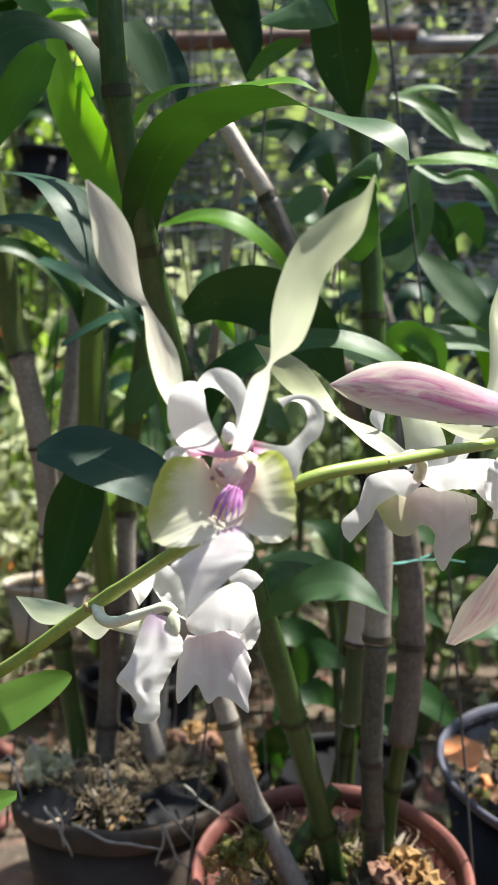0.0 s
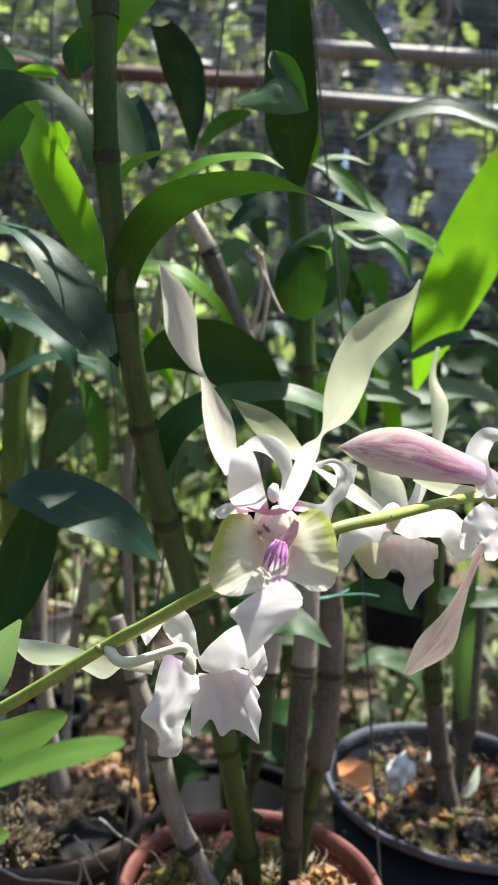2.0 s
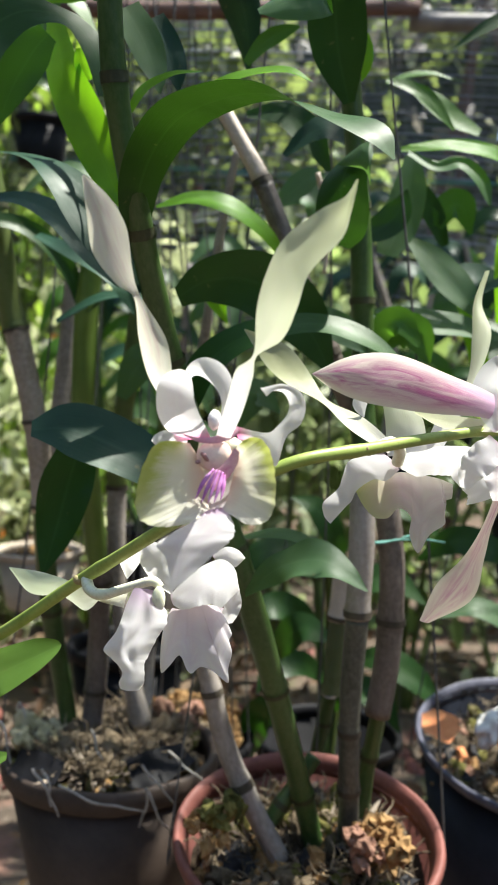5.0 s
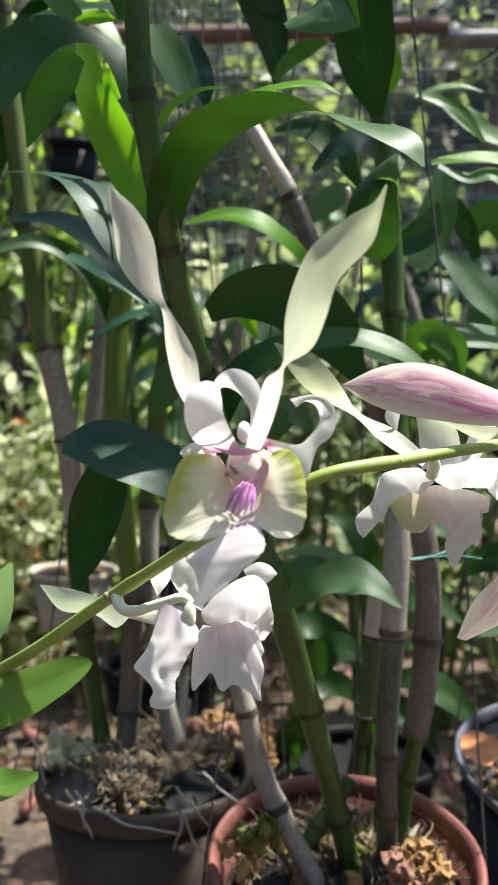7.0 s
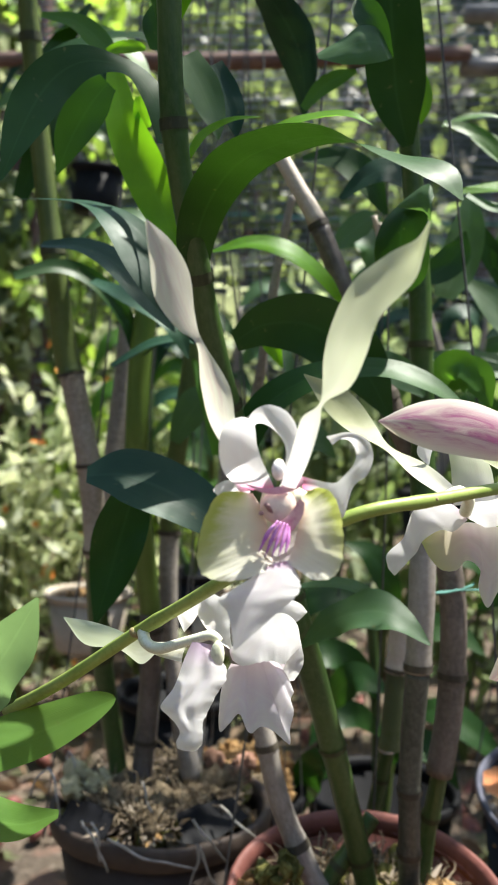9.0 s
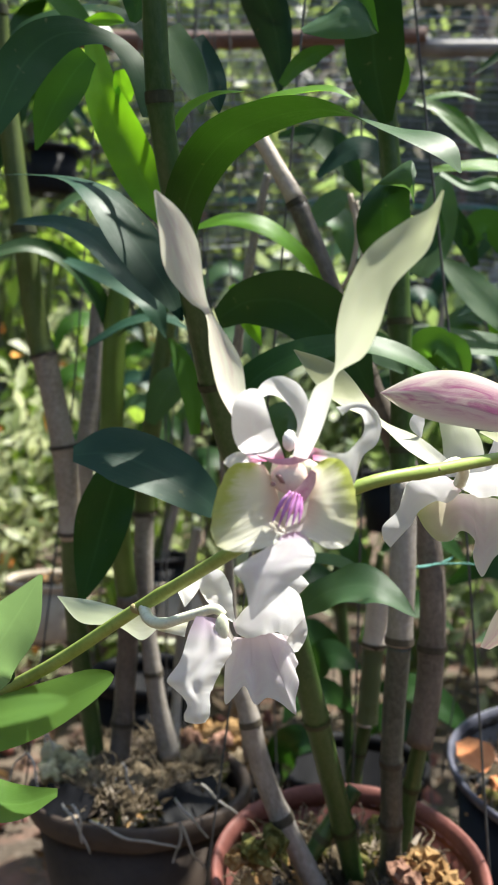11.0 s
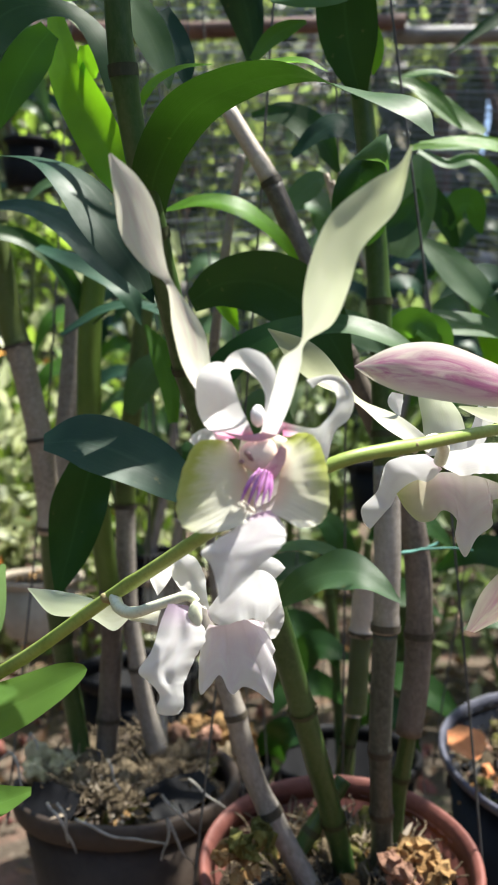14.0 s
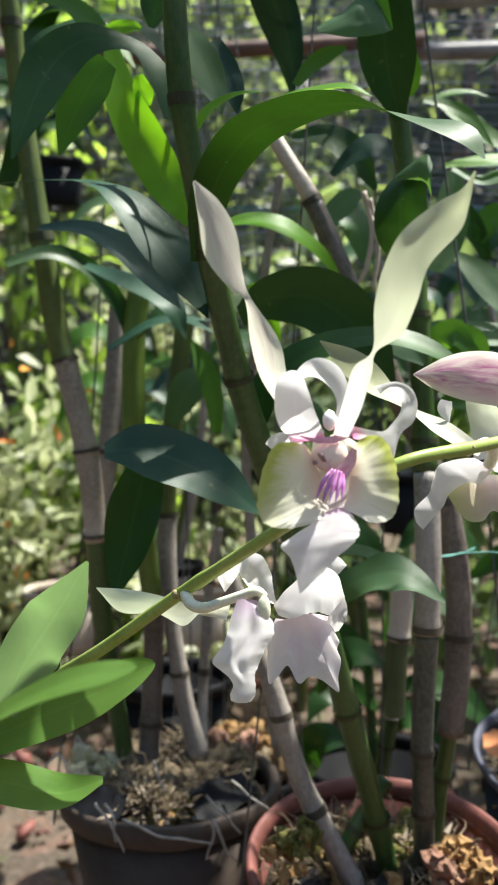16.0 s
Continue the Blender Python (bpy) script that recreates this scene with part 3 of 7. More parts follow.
def clear_of(p, target, radius):
    """Which places p stand clear of the sunbeam to target."""
    d = p - np.array(target)
    along = d @ SUN
    return np.linalg.norm(d - along[:, None] * SUN, axis=1) > radius


def leaf_cloud(name, places, size, material, parent, seed, droop=0.3, slim=0.42, label="", beams=()):
    """Many small leaves at the given places (an array of n x 3), each a bent six-cornered sheet."""
    rng = np.random.default_rng(seed)
    n = len(places)
    along = rng.normal(size=(n, 3))
    along[:, 2] -= droop
    along /= np.linalg.norm(along, axis=1)[:, None]
    face = rng.normal(size=(n, 3)) * 0.7 + np.array((0, -0.3, 0.8))
    across = np.cross(along, face)
    across /= np.linalg.norm(across, axis=1)[:, None] + 1e-9
    up = np.cross(across, along)
    ln = size * rng.uniform(0.6, 1.35, n)[:, None]
    wd = ln * slim * rng.uniform(0.8, 1.2, n)[:, None]
    c = np.asarray(places)
    corners = [c, c + along * ln * 0.35 + across * wd * 0.5 + up * wd * 0.15, c + along * ln * 0.45, c + along * ln * 0.35 - across * wd * 0.5 + up * wd * 0.15,
               c + along * ln * 0.78 + across * wd * 0.3 - up * ln * 0.06, c + along * ln * 0.78 - across * wd * 0.3 - up * ln * 0.06, c + along * ln - up * ln * 0.14]
    verts = np.stack(corners, 1)
    for target, radius in beams:
        verts = verts[clear_of(verts.reshape(-1, 3), target, radius).reshape(-1, 7).all(1)]
    n = len(verts)
    verts = verts.reshape(-1, 3)
    faces = []
    for i in range(n):
        o = i * 7
        faces += [(o, o + 1, o + 2), (o, o + 2, o + 3), (o + 1, o + 4, o + 2), (o + 2, o + 5, o + 3), (o + 2, o + 4, o + 6), (o + 2, o + 6, o + 5)]
    me = bpy.data.meshes.new(name)
    me.from_pydata(verts.tolist(), [], faces)
    me.polygons.foreach_set("use_smooth", [True] * len(faces))
    me.materials.append(material)
    ob = new(name, me)
    if parent:
        ob.parent = parent
    if label:
        ob["label"] = label
    return ob

# ---- ground, rails, net, hedge ----
bm = bmesh.new()
bmesh.ops.create_grid(bm, x_segments=150, y_segments=150, size=6.0)
for v in bm.verts:
    far = max(abs(v.co.x), abs(v.co.y)) / 6.0
    v.co.z = 0.05 * noise.noise(v.co * 0.9) + 0.02 * noise.noise(v.co * 4) if far < 0.99 else 0.0
for v in [v for v in bm.verts if max(abs(v.co.x), abs(v.co.y)) > 5.99]:
    v.co.x *= 60
    v.co.y *= 60
for v in bm.verts:
    v.co.y += 1.5
tagged(finish("ground", bm, GROUND), "bare brown earth with leaf litter and brick bits", "ground", kind="structure")

RAIL_Y, RAIL_Z = 1.60, 1.46
rack = thing("pipe_rack", "weathered pipe and wood rack on posts", "rack")
part("rail", tube([(0.285, RAIL_Y, RAIL_Z - 0.002), (1.0, RAIL_Y, RAIL_Z + 0.012), (2.2, RAIL_Y, RAIL_Z + 0.02)], [0.0155], 24, 12, True, 0.05), PIPE, rack, "grey pipe rail")
part("rail", tube([(0.30, RAIL_Y + 0.05, RAIL_Z + 0.116), (1.0, RAIL_Y + 0.05, RAIL_Z + 0.145), (2.2, RAIL_Y + 0.05, RAIL_Z + 0.16)], [0.0165], 24, 12, True, 0.05), PIPE, rack, "grey pipe rail")
part("rail", tube([(-2.0, RAIL_Y - 0.03, RAIL_Z - 0.005), (-0.9, RAIL_Y - 0.03, RAIL_Z), (-0.2, RAIL_Y - 0.03, RAIL_Z - 0.006), (0.297, RAIL_Y - 0.03, RAIL_Z + 0.012)], [0.017, 0.015, 0.016, 0.013], 40, 12, True, 0.22), RAIL_BROWN, rack, "brown wooden rail with a pale cut end")
for x in (-2.0, 2.2):
    part("post", tube([(x, RAIL_Y + 0.03, -0.05), (x, RAIL_Y + 0.03, RAIL_Z + 0.25)], [0.024], 10, 12, True, 0.06), RAIL_BROWN, rack)

FENCE_Y = 3.0
fence = thing("net_fence", "sagging dark shade net between posts", "fence")
strand = bmesh.new()
for i in range(92):
    z = 0.75 + i * 0.0235
    pts = [(x, FENCE_Y + 0.02 * noise.noise(Vector((x, z * 3, 0))), z + 0.05 * noise.noise(Vector((x * 1.1, z * 0.8, 4))) + 0.010 * noise.noise(Vector((x * 4, z * 9, 1)))) for x in np.linspace(-0.9, 2.6, 26)]
    tube(pts, [0.0026 + 0.0012 * (i % 3)], 44, 4, False, bm=strand)
for i in range(15):
    x = -0.9 + i * 0.24
    pts = [(x + 0.04 * noise.noise(Vector((x * 2, z, 7))), FENCE_Y + 0.004 + 0.02 * noise.noise(Vector((x, z * 3, 0))), z) for z in np.linspace(0.75, 2.9, 9)]
    tube(pts, [0.0011], 16, 4, False, bm=strand)
part("net", strand, NET, fence, "dark sagging shade net")
part("top_line", tube([(-0.9, FENCE_Y, 1.55), (0.8, FENCE_Y - 0.01, 1.50), (2.6, FENCE_Y, 1.56)], [0.006], 24, 6), STRING, fence, "teal line along the net")
for x in (-0.9, 1.75, 2.6):
    part("post", tube([(x, FENCE_Y + 0.05, -0.05), (x, FENCE_Y + 0.05, 3.0)], [0.03], 10, 12, True, 0.06), RAIL_BROWN, fence)

# added pale strips stand in for bluish bright patches seen through the net
for k, (x, w, low_z, high_z) in enumerate(((1.14, 0.12, 1.42, 1.92), (1.36, 0.20, 1.30, 2.00), (0.93, 0.07, 0.95, 1.35), (1.06, 0.10, 2.10, 2.50))):
    left, far = [], []
    for i in range(9):
        z = low_z + (high_z - low_z) * i / 8
        left.append((x - w * 0.5 + 0.03 * noise.noise(Vector((k, z * 2, 1))), FENCE_Y + 0.22 + 0.03 * noise.noise(Vector((k, z * 3, 5))), z))
        far.append((x + w * 0.5 + 0.03 * noise.noise(Vector((k, z * 2, 3))), FENCE_Y + 0.25 + 0.03 * noise.noise(Vector((k, z * 3, 9))), z))
    part("bright_strip", sheet(left, far, 0.3, 40, 10, 0.30, 4.0, k, nib=0.5), BRIGHT_STRIP, fence, "pale bluish strip added as a bright patch behind the net")

rng = np.random.default_rng(5)


def growth(n, box, seed, cut, scale=1.6):
    r = np.random.default_rng(seed)
    p = np.stack([r.uniform(a, b, n) for a, b in box], 1)
    keep = np.array([noise.noise(Vector((a * scale, b * scale, c * scale * 1.3 + seed))) > cut for a, b, c in p])
    return p[keep]


def thinned(p, seed):
    """Few leaves where the net hangs in front of open ground."""
    r = np.random.default_rng(seed)
    return p[~((p[:, 0] > 0.45) & (p[:, 0] < 2.1) & (p[:, 2] < 2.25) & (r.uniform(size=len(p)) < 0.90))]


hedge = thing("hedge", "tall sunlit mixed hedge behind the net", "hedge", kind="stuff")
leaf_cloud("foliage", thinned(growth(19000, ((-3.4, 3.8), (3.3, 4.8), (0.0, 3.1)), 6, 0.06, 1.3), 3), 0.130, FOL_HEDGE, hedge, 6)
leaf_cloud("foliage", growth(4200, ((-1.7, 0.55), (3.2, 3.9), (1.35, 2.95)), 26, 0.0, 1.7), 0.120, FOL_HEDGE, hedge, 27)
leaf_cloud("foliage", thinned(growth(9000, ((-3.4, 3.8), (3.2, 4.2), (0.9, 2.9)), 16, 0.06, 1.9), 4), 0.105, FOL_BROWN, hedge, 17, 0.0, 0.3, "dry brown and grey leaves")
for i in range(26):
    bx = -3.4 + i * 0.27 + rng.uniform(-0.1, 0.1)
    by = 3.6 + rng.uniform(-0.15, 0.4)
    part("branch", tube([(bx, by, -0.05), (bx + rng.uniform(-0.2, 0.2), by, 1.4), (bx + rng.uniform(-0.5, 0.5), by, 3.0), (bx + rng.uniform(-0.6, 0.6), by + 0.1, 3.3)], [0.03, 0.012], 16, 8, True, 0.2, i), RAIL_BROWN, hedge)


def green_wall(name, a, b, height, seed, label):
    """A dense wall of growth from a to b, billowing, that closes the garden off."""
    bm = bmesh.new()
    a, b = Vector(a), Vector(b)
    out = (b - a).cross(Vector(UP)).normalized()
    nx, nz = 60, 30
    grid = []
    for q in range(nz + 1):
        row = []
        for p in range(nx + 1):
            c = a.lerp(b, p / nx) + Vector((0, 0, -0.1 + height * q / nz))
            c += out * (0.9 * noise.noise(c * 0.8 + Vector((seed, 0, 0))) + 0.35 * noise.noise(c * 2.7))
            c.z += 0.6 * noise.noise(Vector((p * 0.25, seed, 1))) * (q / nz)
            row.append(bm.verts.new(c))
        grid.append(row)
    for q in range(nz):
        for p in range(nx):
            bm.faces.new((grid[q][p], grid[q][p + 1], grid[q + 1][p + 1], grid[q + 1][p]))
    return tagged(finish(name, bm, FOL_WALL), label, "backdrop", kind="structure")


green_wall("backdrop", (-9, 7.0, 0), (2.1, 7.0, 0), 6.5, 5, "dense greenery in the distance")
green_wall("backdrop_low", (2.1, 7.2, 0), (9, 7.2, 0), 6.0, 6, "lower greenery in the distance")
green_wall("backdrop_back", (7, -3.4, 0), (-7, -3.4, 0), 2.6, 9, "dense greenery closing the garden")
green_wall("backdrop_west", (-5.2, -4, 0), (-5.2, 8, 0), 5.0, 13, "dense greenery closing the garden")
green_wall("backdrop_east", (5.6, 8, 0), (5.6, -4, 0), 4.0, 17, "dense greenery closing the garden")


def shrub(at, height, spread, mat, size, count, seed, label, stems=6, bloom=0):
    ob = thing("shrub", label, "shrub", "plants by the fence")
    r = np.random.default_rng(seed)
    tips = []
    for i in range(stems):
        a = r.uniform(0, 2 * math.pi)
        tip = Vector((at[0] + math.cos(a) * spread * r.uniform(0.2, 0.9), at[1] + math.sin(a) * spread * r.uniform(0.2, 0.9), at[2] + height * r.uniform(0.6, 1.0)))
        mid = Vector(at).lerp(tip, 0.5) + Vector((r.uniform(-0.05, 0.05), r.uniform(-0.05, 0.05), height * 0.1))
        part("stem", tube([Vector(at) - Vector((0, 0, 0.05)), mid, tip], [0.009, 0.004], 12, 7, True, 0.2, i), CANE_OLIVE, ob)
        tips += [Vector(at).lerp(mid, 0.6)] + [mid.lerp(tip, q) for q in (0.0, 0.35, 0.7, 1.0)]
    pl = np.array([tuple(tips[r.integers(len(tips))]) for _ in range(count)]) + r.normal(size=(count, 3)) * spread * 0.26
    pl[:, 2] = np.maximum(pl[:, 2], at[2] + 0.03)
    leaf_cloud("foliage", pl, size, mat, ob, seed + 1)
    if bloom:
        leaf_cloud("blossom", pl[:bloom] + np.array((0, -0.03, 0.03)), size * 0.55, BLOSSOM, ob, seed + 2, 0.0, 0.9, "orange blossoms")
    return ob


for k, (px, py, h, s, mat, size, count, bloom, lab) in enumerate((
    (-1.05, 2.45, 1.30, 0.36, FOL_SUNLIT, 0.080, 480, 0, "bushy light green shrub in dappled sun"),
    (-0.66, 2.10, 0.80, 0.30, FOL_SUNLIT, 0.062, 620, 20, "pale flowering shrub in full sun"),
    (-0.30, 2.55, 1.40, 0.32, FOL_SUNLIT, 0.075, 520, 5, "leafy green shrub with orange blossoms"),
    (0.10, 2.35, 1.25, 0.28, FOL_GREY, 0.080, 360, 0, "grey-green broad leaved shrub"),
    (0.40, 2.05, 1.10, 0.24, FOL_SHRUB, 0.085, 300, 0, "broad leaved green shrub in shade"),
    (0.85, 2.45, 1.15, 0.32, FOL_GREY, 0.080, 420, 0, "grey-green shrub beside the net"),
    (1.20, 2.15, 0.85, 0.30, FOL_SHRUB, 0.065, 420, 0, "low green shrub in dappled light"),
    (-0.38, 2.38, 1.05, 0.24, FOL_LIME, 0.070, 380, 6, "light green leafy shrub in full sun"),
    (-1.45, 2.20, 1.00, 0.32, FOL_SUNLIT, 0.065, 420, 0, "yellow-green shrub on the ground"),
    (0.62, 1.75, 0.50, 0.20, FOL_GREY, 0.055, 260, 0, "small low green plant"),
    (-0.95, 2.75, 0.55, 0.24, FOL_SUNLIT, 0.060, 380, 20, "low plant with orange and white blooms"),
    (-0.20, 1.95, 0.55, 0.18, FOL_SUNLIT, 0.055, 200, 0, "small pale plant in sun"),
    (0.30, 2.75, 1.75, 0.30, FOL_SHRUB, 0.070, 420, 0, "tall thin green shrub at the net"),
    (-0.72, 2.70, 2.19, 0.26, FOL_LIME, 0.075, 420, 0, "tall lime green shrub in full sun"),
    (-0.75, 2.9, 1.95, 0.40, FOL_SUNLIT, 0.070, 560, 0, "tall leafy shrub in sun"),
)):
    shrub((px, py, 0.0), h, s, mat, size, count, 40 + k, lab, bloom=bloom)


n = 3200
pl = np.stack((rng.uniform(-2.2, 2.2, n), rng.uniform(0.3, 3.2, n), rng.uniform(0.012, 0.04, n)), 1)
litter = leaf_cloud("leaf_litter", pl, 0.050, FOL_DRY, None, 10, 0.1)
tagged(litter, "dry brown leaves scattered over the earth", "leaf litter", kind="stuff")
bits = bmesh.new()
for i in range(170):
    s = rng.uniform(0.010, 0.035)
    lump((s, s * 0.7, s * 0.5), i * 0.37, 0.5, 1, bits, (rng.uniform(-1.4, 0.6), rng.uniform(0.9, 2.6), s * 0.3))
tagged(finish("brick_rubble", bits, CLAY), "small red brick bits on the earth", "rubble", kind="stuff")

# ---- unseen tree added overhead, whose leaves break up the sun ----
tree = thing("tree", "unseen tree crown added overhead to dapple the sun", "tree")
r = np.random.default_rng(21)
n = 9000
pl = np.stack((r.uniform(-2.6, 3.2, n), r.uniform(-2.2, 4.4, n), r.uniform(0.0, 0.75, n)), 1)
pl[:, 2] += np.maximum(EYE + 0.28 + 0.53 * pl[:, 1], 1.62)
clump = np.array([noise.noise(Vector((a * 2.1, b * 2.1, c * 2.1))) + 0.5 * noise.noise(Vector((a * 6, b * 6, c * 6))) for a, b, c in pl])
ok = (clump > CANOPY_CUT) & (pl[:, 1] > -0.6 + 0.3 * clump) & (pl[:, 1] < 1.5 + 0.5 * clump + np.where(pl[:, 0] > 0.6, 1.3, 0.0))
leaf_cloud("crown", pl[ok], 0.11, FOL_SHRUB, tree, 22, 0.4, 0.5, "loose crown of green leaves added out of view", SUN_GAPS)
for k, (target, radius) in enumerate(SHADE_TWIGS):
    spots = np.array(target) + r.normal(size=(26, 3)) * radius * 0.5 + SUN * r.uniform(1.15, 1.75, (26, 1))
    leaf_cloud("crown", spots, 0.065, FOL_SHRUB, tree, 60 + k, 0.4, 0.55, "leafy twig added out of view for shade", SUN_GAPS)
trunk = Vector((2.9, 3.2, 0))
part("trunk", tube([trunk - Vector((0, 0, 0.1)), trunk + Vector((0.05, 0, 1.5)), trunk + Vector((-0.2, -0.2, 3.2)), trunk + Vector((-0.8, -0.6, 4.0))], [0.09, 0.07, 0.055, 0.03], 24, 12, True, 0.2), RAIL_BROWN, tree)
for k, (bx, by) in enumerate(((-1.8, -1.2), (-0.6, 0.6), (0.8, -1.0), (1.6, 1.4), (-1.4, 2.2))):
    end = Vector((bx, by, max(EYE + 0.7 + 0.53 * by, 2.1)))
    part("limb", tube([trunk + Vector((-0.2, -0.2, 3.1)), (trunk + Vector((0, 0, 3.6))).lerp(end, 0.45) + Vector((0, 0, 0.45)), end], [0.04, 0.008], 20, 8, True, 0.2, k), RAIL_BROWN, tree)

# ---- hanging pots ----
BEAM_Z = EYE + 0.52
for name, y in (("hanging_rail", 0.475), ("hanging_rail", 0.61), ("hanging_rail", 0.655), ("hanging_rail", 0.715), ("hanging_rail", 0.82)):
    tagged(finish(name, tube([(-1.6, y, BEAM_Z), (0, y, BEAM_Z + 0.004), (1.8, y, BEAM_Z)], [0.011], 16, 10, True, 0.04), PIPE), "thin grey pipe that the pots hang from", "rail", "rails over the pots")
for x in (-1.6, 1.8):
    tagged(finish("rail_post", tube([(x, 0.6, -0.05), (x, 0.6, BEAM_Z + 0.02)], [0.02], 10, 10, True, 0.05), PIPE), "grey pipe post carrying the hanging rails", "post", "posts of the hanging rails")
    tagged(finish("rail_crossbar", tube([(x, 0.40, BEAM_Z - 0.02), (x, 0.86, BEAM_Z - 0.02)], [0.011], 6, 10, True, 0.05), PIPE), "short grey crossbar under the hanging rails", "crossbar", "crossbars of the hanging rails")


def pot(name, label, centre, radius, height, skin, rim_skin, rim=0.012, wall=0.004, turn=0.0, spokes=(100, 215, 335), beam=None, lean=(0, 0), flange=0.0):
    """A tapered pot with a thick rim, hung by three wires; centre is the middle of its rim."""
    ob = thing(name, label, "plant pot", "hanging pots")
    cx, cy, cz = centre
    tip = pose(cx, cy, cz, lean[0], lean[1], 0)
    base = radius * 0.70
    rr = radius
    body = lathe([(0.012, -height), (base, -height), (base + 0.002, -height + 0.004), (rr - 0.006, -rim), (rr - 0.006 - wall, -rim - 0.001), (base - wall, -height + wall), (0.012, -height + wall), (0.012, -height)])
    bmesh.ops.transform(body, matrix=tip, verts=body.verts)
    part("pot_body", body, skin, ob)
    lip = lathe([(rr - 0.007, -rim - 0.004), (rr - 0.001, -rim), (rr, -rim * 0.5), (rr - 0.0005, -0.0015), (rr - 0.002, 0.0), (rr - wall - 0.002 - flange, -0.0005), (rr - wall - 0.004 - flange, -0.003), (rr - wall - 0.007 - flange * 0.6, -rim - 0.004), (rr - 0.007, -rim - 0.004)], 56)
    for v in lip.verts:
        v.co += Vector((0, 0, 0.0012 * noise.noise(v.co * 30)))
    bmesh.ops.transform(lip, matrix=tip, verts=lip.verts)
    part("rim", lip, rim_skin, ob)
    hook = Vector((cx, cy, (beam or BEAM_Z) - 0.02))
    for k, a in enumerate(spokes):
        q = tip @ Vector(((rr + 0.001) * math.cos(radians(a)), (rr + 0.001) * math.sin(radians(a)), -0.004))
        sway = Vector((0.003, 0.002, 0))
        part("hanger_wire", tube([q - Vector((0, 0, 0.012)), q, q.lerp(hook, 0.33) + sway, q.lerp(hook, 0.66) - sway, hook], [0.0007], 20, 6), WIRE, ob)
    part("hook", tube([hook - Vector((0, 0, 0.002)), hook + Vector((0.012, 0, 0.010)), hook + Vector((0.013, 0, 0.024)), hook + Vector((0, 0, 0.034)), hook + Vector((-0.013, 0, 0.026))], [0.0013], 18, 6), WIRE, ob)
    return ob


def filling(ob, centre, radius, depth, mix, seed, lean=(0, 0)):
    """The potting mix: a rough mound and its loose chips, each kind of chip one part."""
    bm = bmesh.new()
    rings, ring = 12, 40
    rows = []
    tip = pose(*centre, lean[0], lean[1], 0)
    r = radius - 0.010
    for i in range(rings + 1):
        row = []
        for k in range(ring):
            a = 2 * math.pi * k / ring
            q = r * i / rings
            p = Vector((q * math.cos(a), q * math.sin(a), 0))
            p.z = -depth + 0.010 * (1 - (i / rings) ** 2) + 0.007 * noise.noise(p * 60 + Vector((seed, 0, 0)))
            row.append(bm.verts.new(tip @ p))
        rows.append(row)
    for a, b in zip(rows, rows[1:]):
        for k in range(ring):
            bm.faces.new((a[k], a[(k + 1) % ring], b[(k + 1) % ring], b[k]))
    bmesh.ops.remove_doubles(bm, verts=bm.verts, dist=1e-5)
    part("potting_mix", bm, SOIL, ob, "dark damp potting mix")
    r2 = random.Random(seed)
    for name, mat, count, size in mix:
        for i in range(count):
            a, q = r2.uniform(0, 2 * math.pi), r * math.sqrt(r2.uniform(0, 0.92))
            s = size * r2.uniform(0.55, 1.3)
            at = tip @ Vector((q * math.cos(a), q * math.sin(a), -depth + 0.010 * (1 - (q / r) ** 2) + s * 0.3))
            finish(name, lump((s, s * r2.uniform(0.4, 0.9), s * r2.uniform(0.25, 0.6)), r2.uniform(0, 50), 0.75, 2, at=at), mat, ob, "", "moss" in name)


def fibres(ob, centre, radius, depth, count, seed, material, label, spread=1.0, size=0.014, lean=(0, 0)):
    """A tangle of short curled fibres, too fine to count."""
    r2 = random.Random(seed)
    tip = pose(*centre, lean[0], lean[1], 0)
    bm = bmesh.new()
    for i in range(count):
        a, q = r2.uniform(0, 2 * math.pi), (radius - 0.014) * math.sqrt(r2.uniform(0, 1)) * spread
        p0 = tip @ Vector((q * math.cos(a), q * math.sin(a), -depth + 0.006 + 0.012 * abs(noise.noise(Vector((q * 40 * math.cos(a), q * 40 * math.sin(a), seed)))) + r2.uniform(0, 0.006)))
        way = Vector((r2.uniform(-1, 1), r2.uniform(-1, 1), r2.uniform(-0.2, 0.8))).normalized() * size * r2.uniform(0.5, 1.3)
        bend = Vector((r2.uniform(-1, 1), r2.uniform(-1, 1), r2.uniform(-0.6, 0.6))) * size * 0.4
        tube([p0, p0 + way * 0.5 + bend, p0 + way], [0.0006, 0.0003], 4, 4, False, bm=bm)
    return tagged(part("moss_fibre", bm, material, ob, label), kind="stuff")


def roots(ob, lines):
    for k, pts in enumerate(lines):
        fine = [glide([Vector(q) for q in pts], i / 9) for i in range(10)]
        pts = [q + Vector((noise.noise(q * 90), 0.3 * noise.noise(q * 90 + Vector((5, 0, 0))), noise.noise(q * 90 + Vector((0, 9, 0))))) * 0.0022 for q in fine]
        part("root", tube(pts, [0.0009, 0.0008, 0.0005], 30, 7, True, 0.15, k), ROOT, ob, "pale grey aerial root")


RED_C = (0.0451, 0.4690, 0.5535)
RED_LEAN = (10, 0)
red_pot = pot("clay_pot", "terracotta coloured pot hung on thin wires", RED_C, 0.077, 0.13, CLAY, CLAY, 0.008, 0.0015, spokes=(178, 82, 2), lean=RED_LEAN)
filling(red_pot, RED_C, 0.077, 0.026, (("moss_clump", MOSS, 24, 0.008), ("green_moss", GREEN_MOSS, 26, 0.009), ("husk_chip", HUSK, 60, 0.008), ("charcoal", COAL, 20, 0.009)), 3, RED_LEAN)
